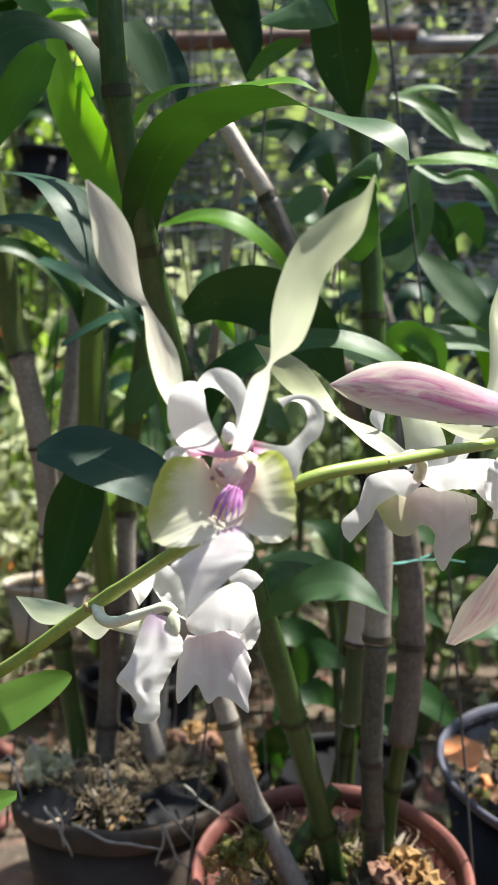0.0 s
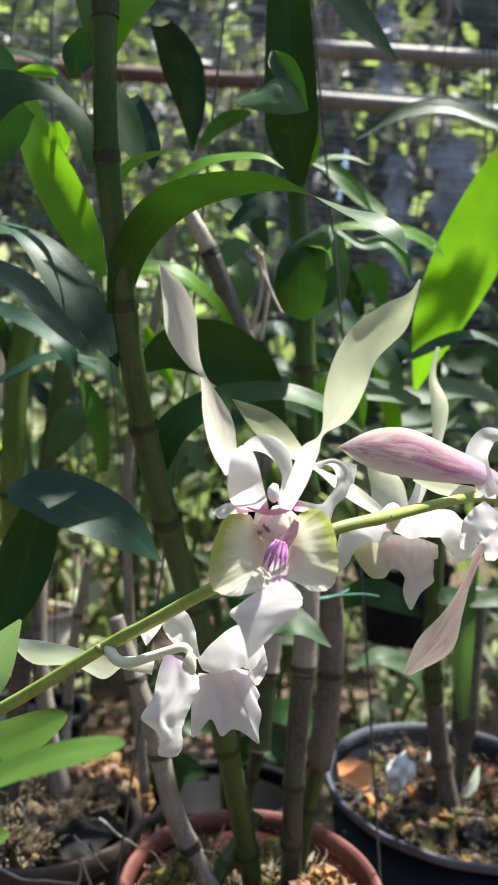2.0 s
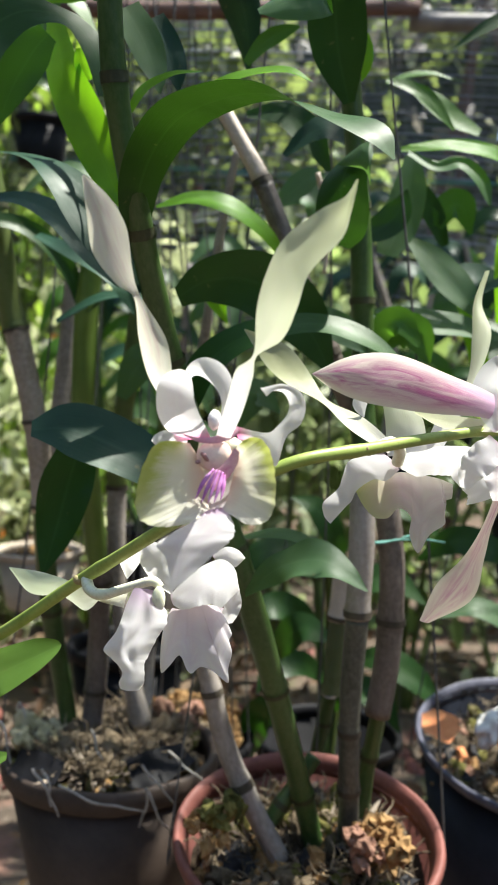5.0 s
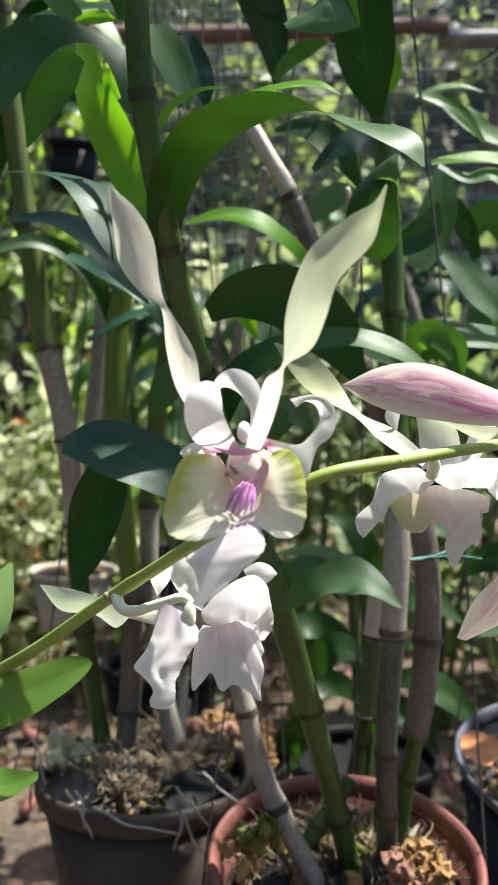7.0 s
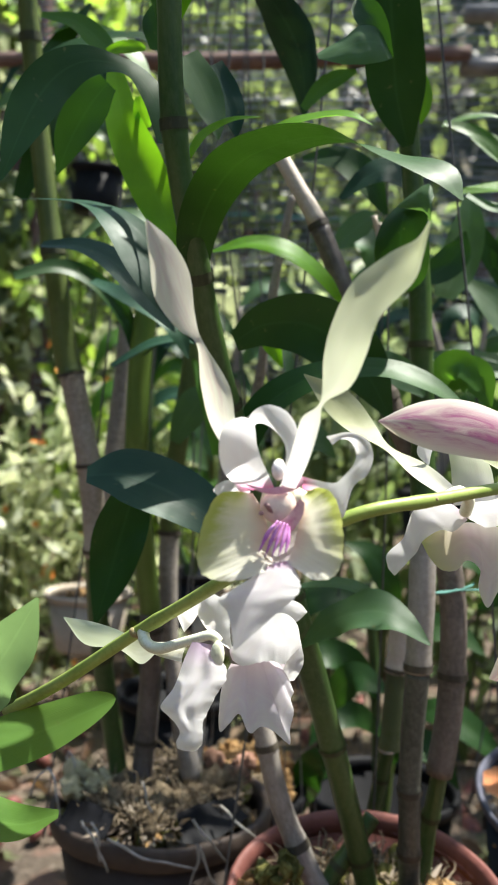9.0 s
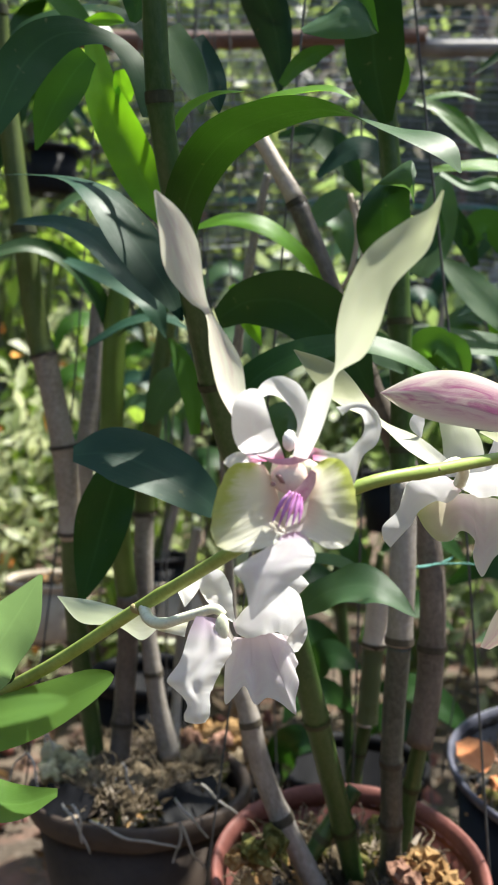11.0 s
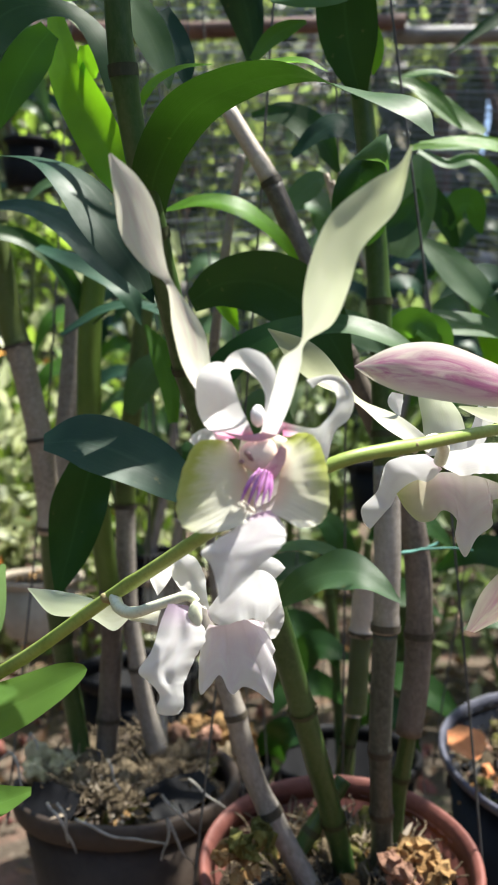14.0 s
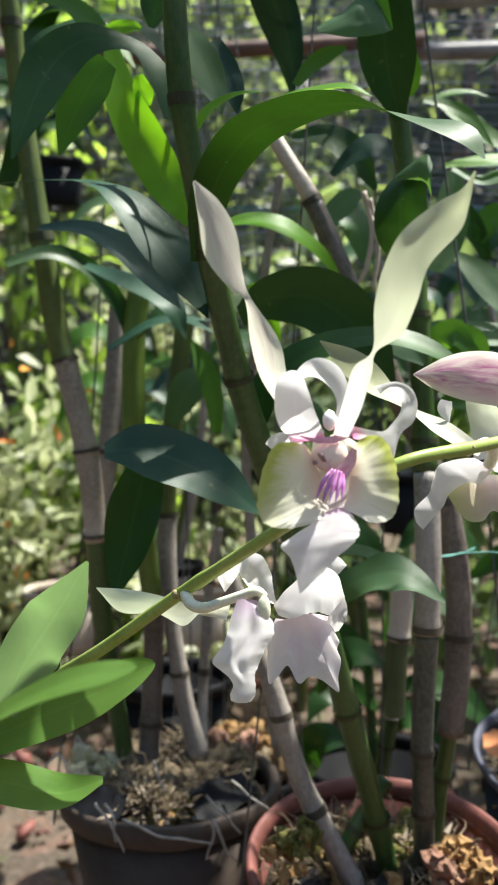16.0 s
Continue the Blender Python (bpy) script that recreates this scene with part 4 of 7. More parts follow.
fibres(red_pot, RED_C, 0.077, 0.026, 600, 4, FIBRE, "dry brown moss fibres", lean=RED_LEAN)
crumb = random.Random(77)
for at, mat in (((0.0809, 0.4550, 0.5625), HUSK), ((0.0869, 0.4450, 0.5561), HUSK), ((0.0721, 0.4400, 0.5570), RED_HUSK), ((-0.0011, 0.4450, 0.5746), GREEN_MOSS), ((-0.0103, 0.4400, 0.5676), HUSK)):
    for k in range(9):
        s = crumb.uniform(0.0035, 0.0065)
        q = Vector(at) + Vector((crumb.gauss(0, 0.006), crumb.gauss(0, 0.006), crumb.gauss(0, 0.0035)))
        finish("husk_crumb", lump((s, s * 0.8, s * 0.7), crumb.uniform(0, 40), 0.9, 2, at=q), mat, red_pot, "", False)
LEFT_C = (-0.0852, 0.5950, 0.5463)
left_pot = pot("plastic_pot", "dark brown plastic pot with grey roots spilling over", LEFT_C, 0.077, 0.10, POT_BROWN, POT_BROWN, 0.014, 0.003, spokes=(190, 82, 8))
filling(left_pot, LEFT_C, 0.077, 0.014, (("moss_clump", MOSS, 44, 0.010), ("green_moss", GREEN_MOSS, 26, 0.010), ("husk_chip", HUSK, 40, 0.008), ("charcoal", COAL, 12, 0.010)), 7)
fibres(left_pot, (LEFT_C[0] - 0.005, LEFT_C[1] + 0.006, LEFT_C[2]), 0.077, 0.008, 1300, 8, FIBRE, "dry brown moss fibres", 0.9, 0.016)
for k, (px, py, s) in enumerate(((-0.02, -0.03, 0.016), (0.0, -0.04, 0.014), (0.01, -0.02, 0.018), (-0.05, 0.0, 0.018), (-0.03, 0.01, 0.02), (0.03, 0.01, 0.018), (0.045, 0.03, 0.016))):
    part("moss_clump", lump((s, s * 0.8, s * 0.7), k * 3.1 + 0.5, 0.9, 3, at=(LEFT_C[0] + px, LEFT_C[1] + py, LEFT_C[2] - 0.004)), MOSS, left_pot, "brown fibrous moss clump")
for pts, w in (([(-0.0657, 0.5380, 0.5507), (-0.0486, 0.5450, 0.5533), (-0.0296, 0.5700, 0.5525)], 0.024), ([(-0.1443, 0.5560, 0.5498), (-0.1271, 0.5430, 0.5520), (-0.1095, 0.5370, 0.5505)], 0.022)):
    part("liner", blade(pts, [w * 0.8, w, w * 0.7], [(0, -0.75, 0.65)], n=14, m=4, wave=0.1), POT_BLACK, left_pot, "black plastic liner sheet")
roots(left_pot, ([(-0.1243, 0.5280, 0.5579), (-0.1161, 0.5190, 0.5502), (-0.1061, 0.5180, 0.5321)], [(-0.1079, 0.5210, 0.5504), (-0.0916, 0.5180, 0.5450), (-0.0725, 0.5180, 0.5390), (-0.0512, 0.5190, 0.5360)], [(-0.0565, 0.5230, 0.5643), (-0.0473, 0.5190, 0.5569), (-0.0342, 0.5180, 0.5425)], [(-0.0515, 0.5180, 0.5520), (-0.0518, 0.5170, 0.5405), (-0.0550, 0.5180, 0.5260)], [(-0.0515, 0.5180, 0.5520), (-0.0456, 0.5170, 0.5390), (-0.0372, 0.5180, 0.5235)]))
roots(left_pot, ([(-0.0409, 0.5430, 0.5657), (-0.0276, 0.5330, 0.5583), (-0.0097, 0.5280, 0.5474)], [(-0.1637, 0.5430, 0.5649), (-0.1582, 0.5380, 0.5795), (-0.1500, 0.5380, 0.5856)], [(-0.1513, 0.5430, 0.5836), (-0.1438, 0.5330, 0.5779), (-0.1396, 0.5280, 0.5625)], [(-0.0891, 0.5330, 0.5821), (-0.0860, 0.5280, 0.5755), (-0.0815, 0.5230, 0.5674)], [(-0.1456, 0.5630, 0.5823), (-0.1420, 0.5630, 0.5881), (-0.1386, 0.5580, 0.5790)], [(-0.1190, 0.5230, 0.5604), (-0.1135, 0.5180, 0.5543), (-0.1118, 0.5180, 0.5371)]))


def shreds(ob, centre, spread, count, seed, lean=(0, 0)):
    """A heap of torn, curled moss shreds, too fine to count."""
    r2 = np.random.default_rng(seed)
    tip = pose(*centre, lean[0], lean[1], 0)
    p = np.clip(r2.normal(size=(count, 3)), -1.5, 1.5) * np.array(spread)
    p = np.array([tuple(tip @ Vector(q)) for q in p])
    return tagged(leaf_cloud("moss_shred", p, 0.011, SHRED, ob, seed, 0.0, 0.24, "torn dry moss shreds"), kind="stuff")


shreds(left_pot, (LEFT_C[0], LEFT_C[1] + 0.005, LEFT_C[2] - 0.004), (0.028, 0.026, 0.005), 420, 51)
shreds(left_pot, (-0.0905, 0.5520, 0.5450), (0.016, 0.012, 0.005), 150, 52)
shreds(red_pot, (RED_C[0], RED_C[1], RED_C[2] - 0.018), (0.028, 0.028, 0.003), 260, 53, RED_LEAN)
for k, (at, s) in enumerate((((-0.1431, 0.5900, 0.5605), 0.010), ((-0.1323, 0.5850, 0.5550), 0.011), ((-0.1237, 0.6000, 0.5533), 0.010), ((-0.1443, 0.5750, 0.5572), 0.008))):
    part("pale_moss", lump((s, s * 0.8, s * 0.7), k * 1.9 + 2, 0.9, 3, at=at), PALE_MOSS, left_pot, "pale yellowish moss clump")
for k, (at, s) in enumerate((((-0.0516, 0.6400, 0.5525), 0.010), ((-0.0388, 0.6300, 0.5479), 0.011), ((-0.0302, 0.6450, 0.5545), 0.009), ((-0.0597, 0.6350, 0.5441), 0.009), ((-0.0425, 0.6200, 0.5430), 0.008))):
    part("husk_chip", lump((s, s * 0.8, s * 0.7), k * 2.7 + 2, 0.8, 3, at=at), RED_HUSK, left_pot, "reddish husk chip")
BLUE_C = (0.2566, 0.6625, 0.5259)
LEAN = (8.9, 2.3)
blue_pot = pot("large_plastic_pot", "large blue-black plastic pot with pale rim", BLUE_C, 0.110, 0.16, POT_BLUE, POT_RIM_BLUE, 0.007, 0.0008, spokes=(165, 265, 30), lean=LEAN)
filling(blue_pot, BLUE_C, 0.110, 0.030, (("moss_clump", MOSS, 40, 0.009), ("green_moss", GREEN_MOSS, 24, 0.009), ("husk_chip", HUSK, 46, 0.008), ("brick_bit", BRICK_BIT, 22, 0.008), ("red_husk", RED_HUSK, 30, 0.008), ("charcoal", COAL, 40, 0.010)), 11, LEAN)
fibres(blue_pot, BLUE_C, 0.110, 0.030, 900, 12, FIBRE, "dry green-brown moss fibres", 1.0, 0.010, LEAN)
part("brick_chip", blade([(0.1448, 0.6220, 0.5650), (0.1518, 0.6120, 0.5578), (0.1565, 0.6020, 0.5494)], [0.012, 0.032, 0.016], [(0.3, -0.75, 0.6)], cap=0.5, n=14, m=4, seed=3, jag=0.1), BRICK_BIT, blue_pot, "flat orange brick chip")
part("white_chip", lump((0.014, 0.009, 0.009), 1.2, 0.8, 3, at=(0.1981, 0.6400, 0.5475)), WHITE_BIT, blue_pot, "white stone chip")
part("white_chip", lump((0.009, 0.006, 0.007), 5.2, 0.6, 2, at=(0.2416, 0.6800, 0.5371)), WHITE_BIT, blue_pot)
part("fallen_petal", blade([(0.2535, 0.6400, 0.5239), (0.2620, 0.6420, 0.5337), (0.2694, 0.6480, 0.5463)], [0.004, 0.009, 0.002], [(0.3, -0.8, 0.5)], n=12, m=4), PETAL_PALE_GREEN, blue_pot, "pale wilted petal")

BACK_C = (-0.0551, 0.7000, 0.4969)
back_pot = pot("clay_pot", "terracotta coloured pot behind the brown one", BACK_C, 0.062, 0.11, CLAY, CLAY, 0.012, 0.003)
filling(back_pot, BACK_C, 0.062, 0.012, (("husk_chip", HUSK, 20, 0.008), ("moss_clump", MOSS, 16, 0.008)), 23)
shreds(blue_pot, (BLUE_C[0] - 0.01, BLUE_C[1], BLUE_C[2] - 0.024), (0.036, 0.036, 0.003), 320, 54, LEAN)
HUSK_C = (-0.0431, 0.7150, 0.5060)
husk_pot = pot("black_pot", "black pot heaped with golden coconut husk", HUSK_C, 0.062, 0.11, POT_BLACK, POT_BLACK, 0.010, 0.003, beam=BEAM_Z)
filling(husk_pot, HUSK_C, 0.062, -0.004, (("husk_chip", HUSK, 60, 0.012), ("moss_clump", MOSS, 16, 0.010)), 19)
# pots farther back on the visible rails
for at, r, h in (((-0.3633, 1.5700, 0.4970), 0.080, 0.105), ((-0.1305, 1.5700, 0.4990), 0.070, 0.10)):
    cup = pot("cream_pot", "cream pot hung behind in dappled sun", at, r, h, CREAM, CREAM, 0.010, 0.003, beam=RAIL_Z)
    filling(cup, at, r, 0.012, (("husk_chip", HUSK, 10, 0.008),), 37)
for at, r, h in (((0.5637, 1.6000, 0.5733), 0.10, 0.15), ((0.2619, 1.6000, 0.6937), 0.07, 0.11), ((-0.1699, 1.5700, 0.5406), 0.06, 0.10), ((-0.3656, 1.5700, 1.2611), 0.055, 0.08)):
    pot("black_pot", "black plastic pot hung in the shade behind", at, r, h, POT_BLACK, POT_BLACK, 0.010, 0.003, beam=RAIL_Z)
for at, r, h in (((0.0903, 0.8200, 0.4695), 0.075, 0.13), ((-0.1029, 0.8200, 0.5542), 0.06, 0.11)):
    dark = pot("black_pot", "black plastic pot hung close behind the others", at, r, h, POT_BLACK, POT_BLACK, 0.010, 0.003)
    filling(dark, at, r * 0.84, 0.085, (("charcoal", COAL, 12, 0.012),), 31)

# ---- orchid canes and leaves ----

tall = thing("orchid_plant", "tall green orchid canes with long arching leaves", "orchid")
cane(tall, [(-0.0523, 0.3220, 0.9914), (-0.0501, 0.3320, 0.9232), (-0.0430, 0.3450, 0.8772), (-0.0337, 0.3680, 0.8293), (-0.0234, 0.3850, 0.7913), (-0.0078, 0.4050, 0.7460), (0.0038, 0.4120, 0.7116), (0.0135, 0.4240, 0.6784), (0.0220, 0.4370, 0.6473), (0.0306, 0.4500, 0.6144), (0.0402, 0.4640, 0.5778), (0.0500, 0.4780, 0.5359)], [0.0046, 0.0048, 0.0052, 0.0056, 0.0062, 0.0062, 0.0064, 0.0066, 0.0066, 0.0064, 0.0062, 0.0060], [0.022, 0.096, 0.205, 0.309, 0.407, 0.51, 0.735, 0.915], CANE_GREEN, label="smooth green jointed cane")
cane(tall, [(0.0444, 0.4400, 1.0203), (0.0498, 0.4420, 0.9882), (0.0542, 0.4450, 0.9503), (0.0583, 0.4470, 0.9143), (0.0615, 0.4480, 0.8804), (0.0635, 0.4490, 0.8490), (0.0653, 0.4500, 0.8145), (0.0663, 0.4500, 0.7825), (0.0668, 0.4460, 0.7494), (0.0666, 0.4440, 0.7164), (0.0654, 0.4440, 0.6817)], [0.0046, 0.0048, 0.0052, 0.0054, 0.0056, 0.0058, 0.0060, 0.0062, 0.0066, 0.0067, 0.0065], [0.17, 0.35, 0.50, 0.70, 0.992], CANE_GREEN, 0.75, CANE_GREY, "smooth green jointed cane", "cane in grey papery sheath")
cane(tall, [(0.0654, 0.4440, 0.6817), (0.0644, 0.4500, 0.6472), (0.0648, 0.4560, 0.6159), (0.0670, 0.4660, 0.5784), (0.0684, 0.4750, 0.5440)], [0.0062, 0.0060, 0.0058, 0.0059, 0.0060], [0.5, 0.75], CANE_DARK, label="lower cane in dark worn sheath")
cane(tall, [(-0.0120, 0.4580, 0.9484), (-0.0003, 0.4560, 0.9282), (0.0096, 0.4550, 0.9106), (0.0232, 0.4570, 0.8791), (0.0352, 0.4600, 0.8502), (0.0480, 0.4630, 0.8223), (0.0628, 0.4650, 0.7910), (0.0765, 0.4650, 0.7609), (0.0834, 0.4640, 0.7338), (0.0866, 0.4640, 0.7065), (0.0870, 0.4650, 0.6752), (0.0857, 0.4670, 0.6476), (0.0824, 0.4700, 0.6199)], [0.0040, 0.0044, 0.0048, 0.0055, 0.0059, 0.0062, 0.0064, 0.0065, 0.0068, 0.0071, 0.0072, 0.0074, 0.0072], [0.167, 0.417, 0.62, 0.833], CANE_PALE, 0.167, CANE_BROWN, "bare pinkish beige dry cane", "dry cane in brown-grey papery sheath")
cane(tall, [(0.0834, 0.4720, 0.6204), (0.0817, 0.4780, 0.6023), (0.0792, 0.4850, 0.5791), (0.0776, 0.4900, 0.5523)], [0.0044, 0.0046, 0.0048, 0.0050], [0.5], CANE_GREEN, label="thin dark lower cane")
cane(tall, [(0.0715, 0.5500, 0.6910), (0.0703, 0.5510, 0.6710), (0.0687, 0.5520, 0.6515)], [0.0070, 0.0072, 0.0071], [0.96], CANE_PALE, label="pale dry cane stump")
sheath = part("sheath", tube([(0.0687, 0.5520, 0.6515), (0.0671, 0.5530, 0.6269), (0.0655, 0.5540, 0.6013)], [0.0064, 0.0065, 0.0067], 24, 18, False, 0.10), SHEATH, tall, "torn translucent sheath round the cane")
part("torn_edge", tube([(0.0655, 0.5540, 0.6020), (0.0655, 0.5540, 0.6006)], [0.0068, 0.0069], 4, 18, False, 0.3, 3), CANE_PALE, sheath, "pale torn edge of the sheath")
cane(tall, [(0.0673, 0.5525, 0.6488), (0.0658, 0.5560, 0.6068), (0.0621, 0.5650, 0.5783), (0.0584, 0.5750, 0.5476), (0.0562, 0.5900, 0.5116)], [0.0040, 0.0044, 0.0048, 0.0050, 0.0052], [0.5], CANE_GREEN)
cane(tall, [(-0.0369, 0.4620, 0.7100), (-0.0273, 0.4600, 0.6832), (-0.0138, 0.4580, 0.6460), (-0.0003, 0.4600, 0.5981), (0.0286, 0.4620, 0.5386)], [0.0046, 0.0050, 0.0054, 0.0058, 0.0060], [0.30, 0.56, 0.82], CANE_GREY, label="leaning dry grey cane")
cane(tall, [(0.0479, 0.4750, 0.5926), (0.0295, 0.4700, 0.5666), (0.0167, 0.4680, 0.5492)], [0.0046, 0.0046], [0.5], CANE_GREEN)
leaf(tall, [(-0.0515, 0.3330, 0.9611), (-0.0461, 0.3320, 0.9747), (-0.0379, 0.3330, 0.9862), (-0.0245, 0.3350, 1.0025)], [0.010, 0.014, 0.014, 0.003], [(-0.4, -0.85, -0.2)], LEAF_LIME)
leaf(tall, [(-0.0528, 0.3330, 0.9609), (-0.0566, 0.3350, 0.9782), (-0.0603, 0.3380, 0.9973), (-0.0674, 0.3400, 1.0133)], [0.010, 0.013, 0.013, 0.003], [(0.3, -0.9, -0.1)], LEAF_MID)
leaf(tall, [(0.0572, 0.4500, 1.0803), (0.0772, 0.4500, 1.0578), (0.0937, 0.4490, 1.0404), (0.1117, 0.4480, 1.0236)], [0.012, 0.021, 0.019, 0.001], [(0.2, -0.95, 0.25)], LEAF_DARK, label="dark glossy leaf tip")
leaf(tall, [(-0.0576, 0.3700, 0.9849), (-0.0622, 0.3700, 0.9745), (-0.0648, 0.3700, 0.9644)], [0.010, 0.015, 0.003], [(0, -1, 0)], LEAF_DARK)
leaf(tall, [(-0.1496, 0.4800, 0.9879), (-0.1362, 0.4800, 1.0072), (-0.1133, 0.4800, 1.0171), (-0.0903, 0.4800, 1.0179), (-0.0756, 0.4800, 1.0081), (-0.0654, 0.4800, 0.9938)], [0.005, 0.0135, 0.015, 0.014, 0.013, 0.002], [(0, -0.8, 0.2), (0.2, -0.6, 0.75), (0.4, -0.6, 0.7)], LEAF_DARK, n=32, label="dark leaf arching behind")
leaf(tall, [(-0.1281, 0.4200, 1.0026), (-0.1111, 0.4200, 0.9992), (-0.0996, 0.4200, 0.9903), (-0.0900, 0.4200, 0.9818)], [0.003, 0.009, 0.011, 0.003], [(0.1, -0.9, 0.2)], LEAF_MID)
leaf(tall, [(-0.0895, 0.3920, 0.9731), (-0.0832, 0.3920, 0.9748), (-0.0764, 0.3920, 0.9751), (-0.0719, 0.3920, 0.9740)], [0.003, 0.006, 0.006, 0.002], [(0, -0.9, 0.1)], LEAF_LIME)
leaf(tall, [(-0.0719, 0.3800, 0.9485), (-0.0708, 0.3800, 0.9429), (-0.0688, 0.3800, 0.9381), (-0.0672, 0.3800, 0.9350)], [0.004, 0.008, 0.008, 0.001], [(0, -0.9, -0.2)], LEAF_LIME)
# long leaf arching over the flower
leaf(tall, [(-0.0434, 0.3500, 0.8608), (-0.0389, 0.3360, 0.8838), (-0.0258, 0.3120, 0.8972), (-0.0082, 0.2880, 0.8988), (0.0088, 0.2700, 0.8952), (0.0250, 0.2570, 0.8853), (0.0385, 0.2500, 0.8788), (0.0446, 0.2470, 0.8703)], [0.012, 0.020, 0.021, 0.018, 0.0155, 0.014, 0.013, 0.001], [(-0.5, 0.55, 0.3), (-0.5, 0.6, 0.6), (-0.2, 0.5, 0.85), (0, 0.30, 0.95), (0.1, 0.06, 0.98), (0.2, -0.40, 0.88), (0.2, -0.70, 0.65), (0.4, -0.75, 0.4)], LEAF_ARCH, n=40, fold=0.10, label="long arching leaf with sunlit edge")
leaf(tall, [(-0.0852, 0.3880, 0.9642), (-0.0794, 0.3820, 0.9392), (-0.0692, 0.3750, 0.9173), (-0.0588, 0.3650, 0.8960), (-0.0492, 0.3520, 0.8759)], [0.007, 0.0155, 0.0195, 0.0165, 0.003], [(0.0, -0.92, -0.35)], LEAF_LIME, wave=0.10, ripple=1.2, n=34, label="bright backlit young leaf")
leaf(tall, [(-0.0540, 0.3450, 0.9168), (-0.0583, 0.3450, 0.9315), (-0.0657, 0.3450, 0.9430), (-0.0747, 0.3430, 0.9474), (-0.0871, 0.3380, 0.9461), (-0.0978, 0.3330, 0.9368), (-0.1059, 0.3280, 0.9200), (-0.1134, 0.3220, 0.8951)], [0.010, 0.0125, 0.0125, 0.010, 0.014, 0.018, 0.0165, 0.001], [(0.5, -0.7, 0.5), (0.4, -0.7, 0.6), (0.25, -0.65, 0.7), (0.1, -0.8, 0.45), (0.1, -0.95, 0.0), (0.1, -0.95, -0.25), (0.0, -0.95, -0.3), (0, -0.95, -0.3)], LEAF_ARCH, n=44, fold=0.06, label="drooping leaf, blue-green above and green below")
leaf(tall, [(-0.0837, 0.3700, 0.9503), (-0.0910, 0.3720, 0.9427), (-0.1000, 0.3750, 0.9295), (-0.1075, 0.3780, 0.9132)], [0.010, 0.018, 0.0165, 0.001], [(-0.2, -0.9, -0.2)], LEAF_DARK)
leaf(tall, [(-0.1409, 0.4000, 0.9072), (-0.1155, 0.3900, 0.9056), (-0.0928, 0.3760, 0.9001), (-0.0773, 0.3680, 0.8897), (-0.0629, 0.3640, 0.8721), (-0.0503, 0.3620, 0.8541), (-0.0423, 0.3600, 0.8386)], [0.008, 0.008, 0.010, 0.019, 0.0235, 0.0175, 0.001], [(0.1, -0.3, 0.9), (0.1, -0.4, 0.9), (0.2, -0.6, 0.75), (0.2, -0.75, 0.6), (0.35, -0.75, 0.5)], LEAF_BLUE, n=40, fold=0.12, label="blue-green drooping leaf with a sunlit half")
leaf(tall, [(-0.0501, 0.3600, 0.9578), (-0.0429, 0.3620, 0.9462), (-0.0376, 0.3620, 0.9337), (-0.0351, 0.3600, 0.9234)], [0.014, 0.016, 0.011, 0.001], [(0.3, -0.9, 0.3)], LEAF_PALE)
leaf(tall, [(-0.0408, 0.3750, 0.9597), (-0.0337, 0.3750, 0.9479), (-0.0301, 0.3750, 0.9385), (-0.0285, 0.3750, 0.9291)], [0.012, 0.013, 0.010, 0.001], [(0.1, -0.9, 0.4)], LEAF_BLUE)
part("leaf", sheet([(-0.0279, 0.4300, 1.0197), (-0.0236, 0.4500, 1.0190), (-0.0191, 0.4620, 1.0115), (-0.0125, 0.4700, 1.0008), (-0.0059, 0.4760, 0.9889), (0.0007, 0.4800, 0.9736)], [(-0.0170, 0.4300, 1.0234), (-0.0069, 0.4450, 1.0230), (0.0028, 0.4600, 1.0174), (0.0067, 0.4700, 1.0072), (0.0067, 0.4760, 0.9923), (0.0015, 0.4800, 0.9729)], bow=0.26, n=40, m=12), LEAF_BLUE, tall, "glossy dark leaf hanging tip down")
part("leaf", sheet([(0.0043, 0.3500, 0.9544), (0.0141, 0.3480, 0.9595), (0.0214, 0.3460, 0.9640), (0.0284, 0.3440, 0.9613), (0.0339, 0.3420, 0.9502)], [(0.0053, 0.3460, 0.9508), (0.0139, 0.3420, 0.9474), (0.0219, 0.3400, 0.9463), (0.0290, 0.3400, 0.9472), (0.0337, 0.3410, 0.9491)], bow=0.10, n=30), LEAF_PALE, tall, "curled grey-green leaf tip")
part("leaf", sheet([(0.0196, 0.3520, 0.9780), (0.0179, 0.3490, 0.9712), (0.0214, 0.3460, 0.9630), (0.0325, 0.3420, 0.9504)], [(0.0209, 0.3500, 0.9776), (0.0272, 0.3440, 0.9726), (0.0316, 0.3410, 0.9633), (0.0342, 0.3410, 0.9496)], bow=-0.15, n=26), LEAF_DARK, tall, "folded back of the curled leaf")
leaf(tall, [(0.0322, 0.3900, 1.0605), (0.0364, 0.3970, 1.0210), (0.0401, 0.4050, 0.9876), (0.0434, 0.4130, 0.9629), (0.0501, 0.4200, 0.9406)], [0.014, 0.022, 0.0275, 0.0265, 0.006], [(0.1, -1, -0.1)], LEAF_ARCH, n=40, fold=0.2, label="broad green leaf clasping the cane")
leaf(tall, [(0.0577, 0.4240, 0.9752), (0.0594, 0.4240, 0.9672), (0.0583, 0.4240, 0.9593), (0.0565, 0.4240, 0.9526)], [0.003, 0.005, 0.005, 0.001], [(0.2, -1, 0)], LEAF_LIME)
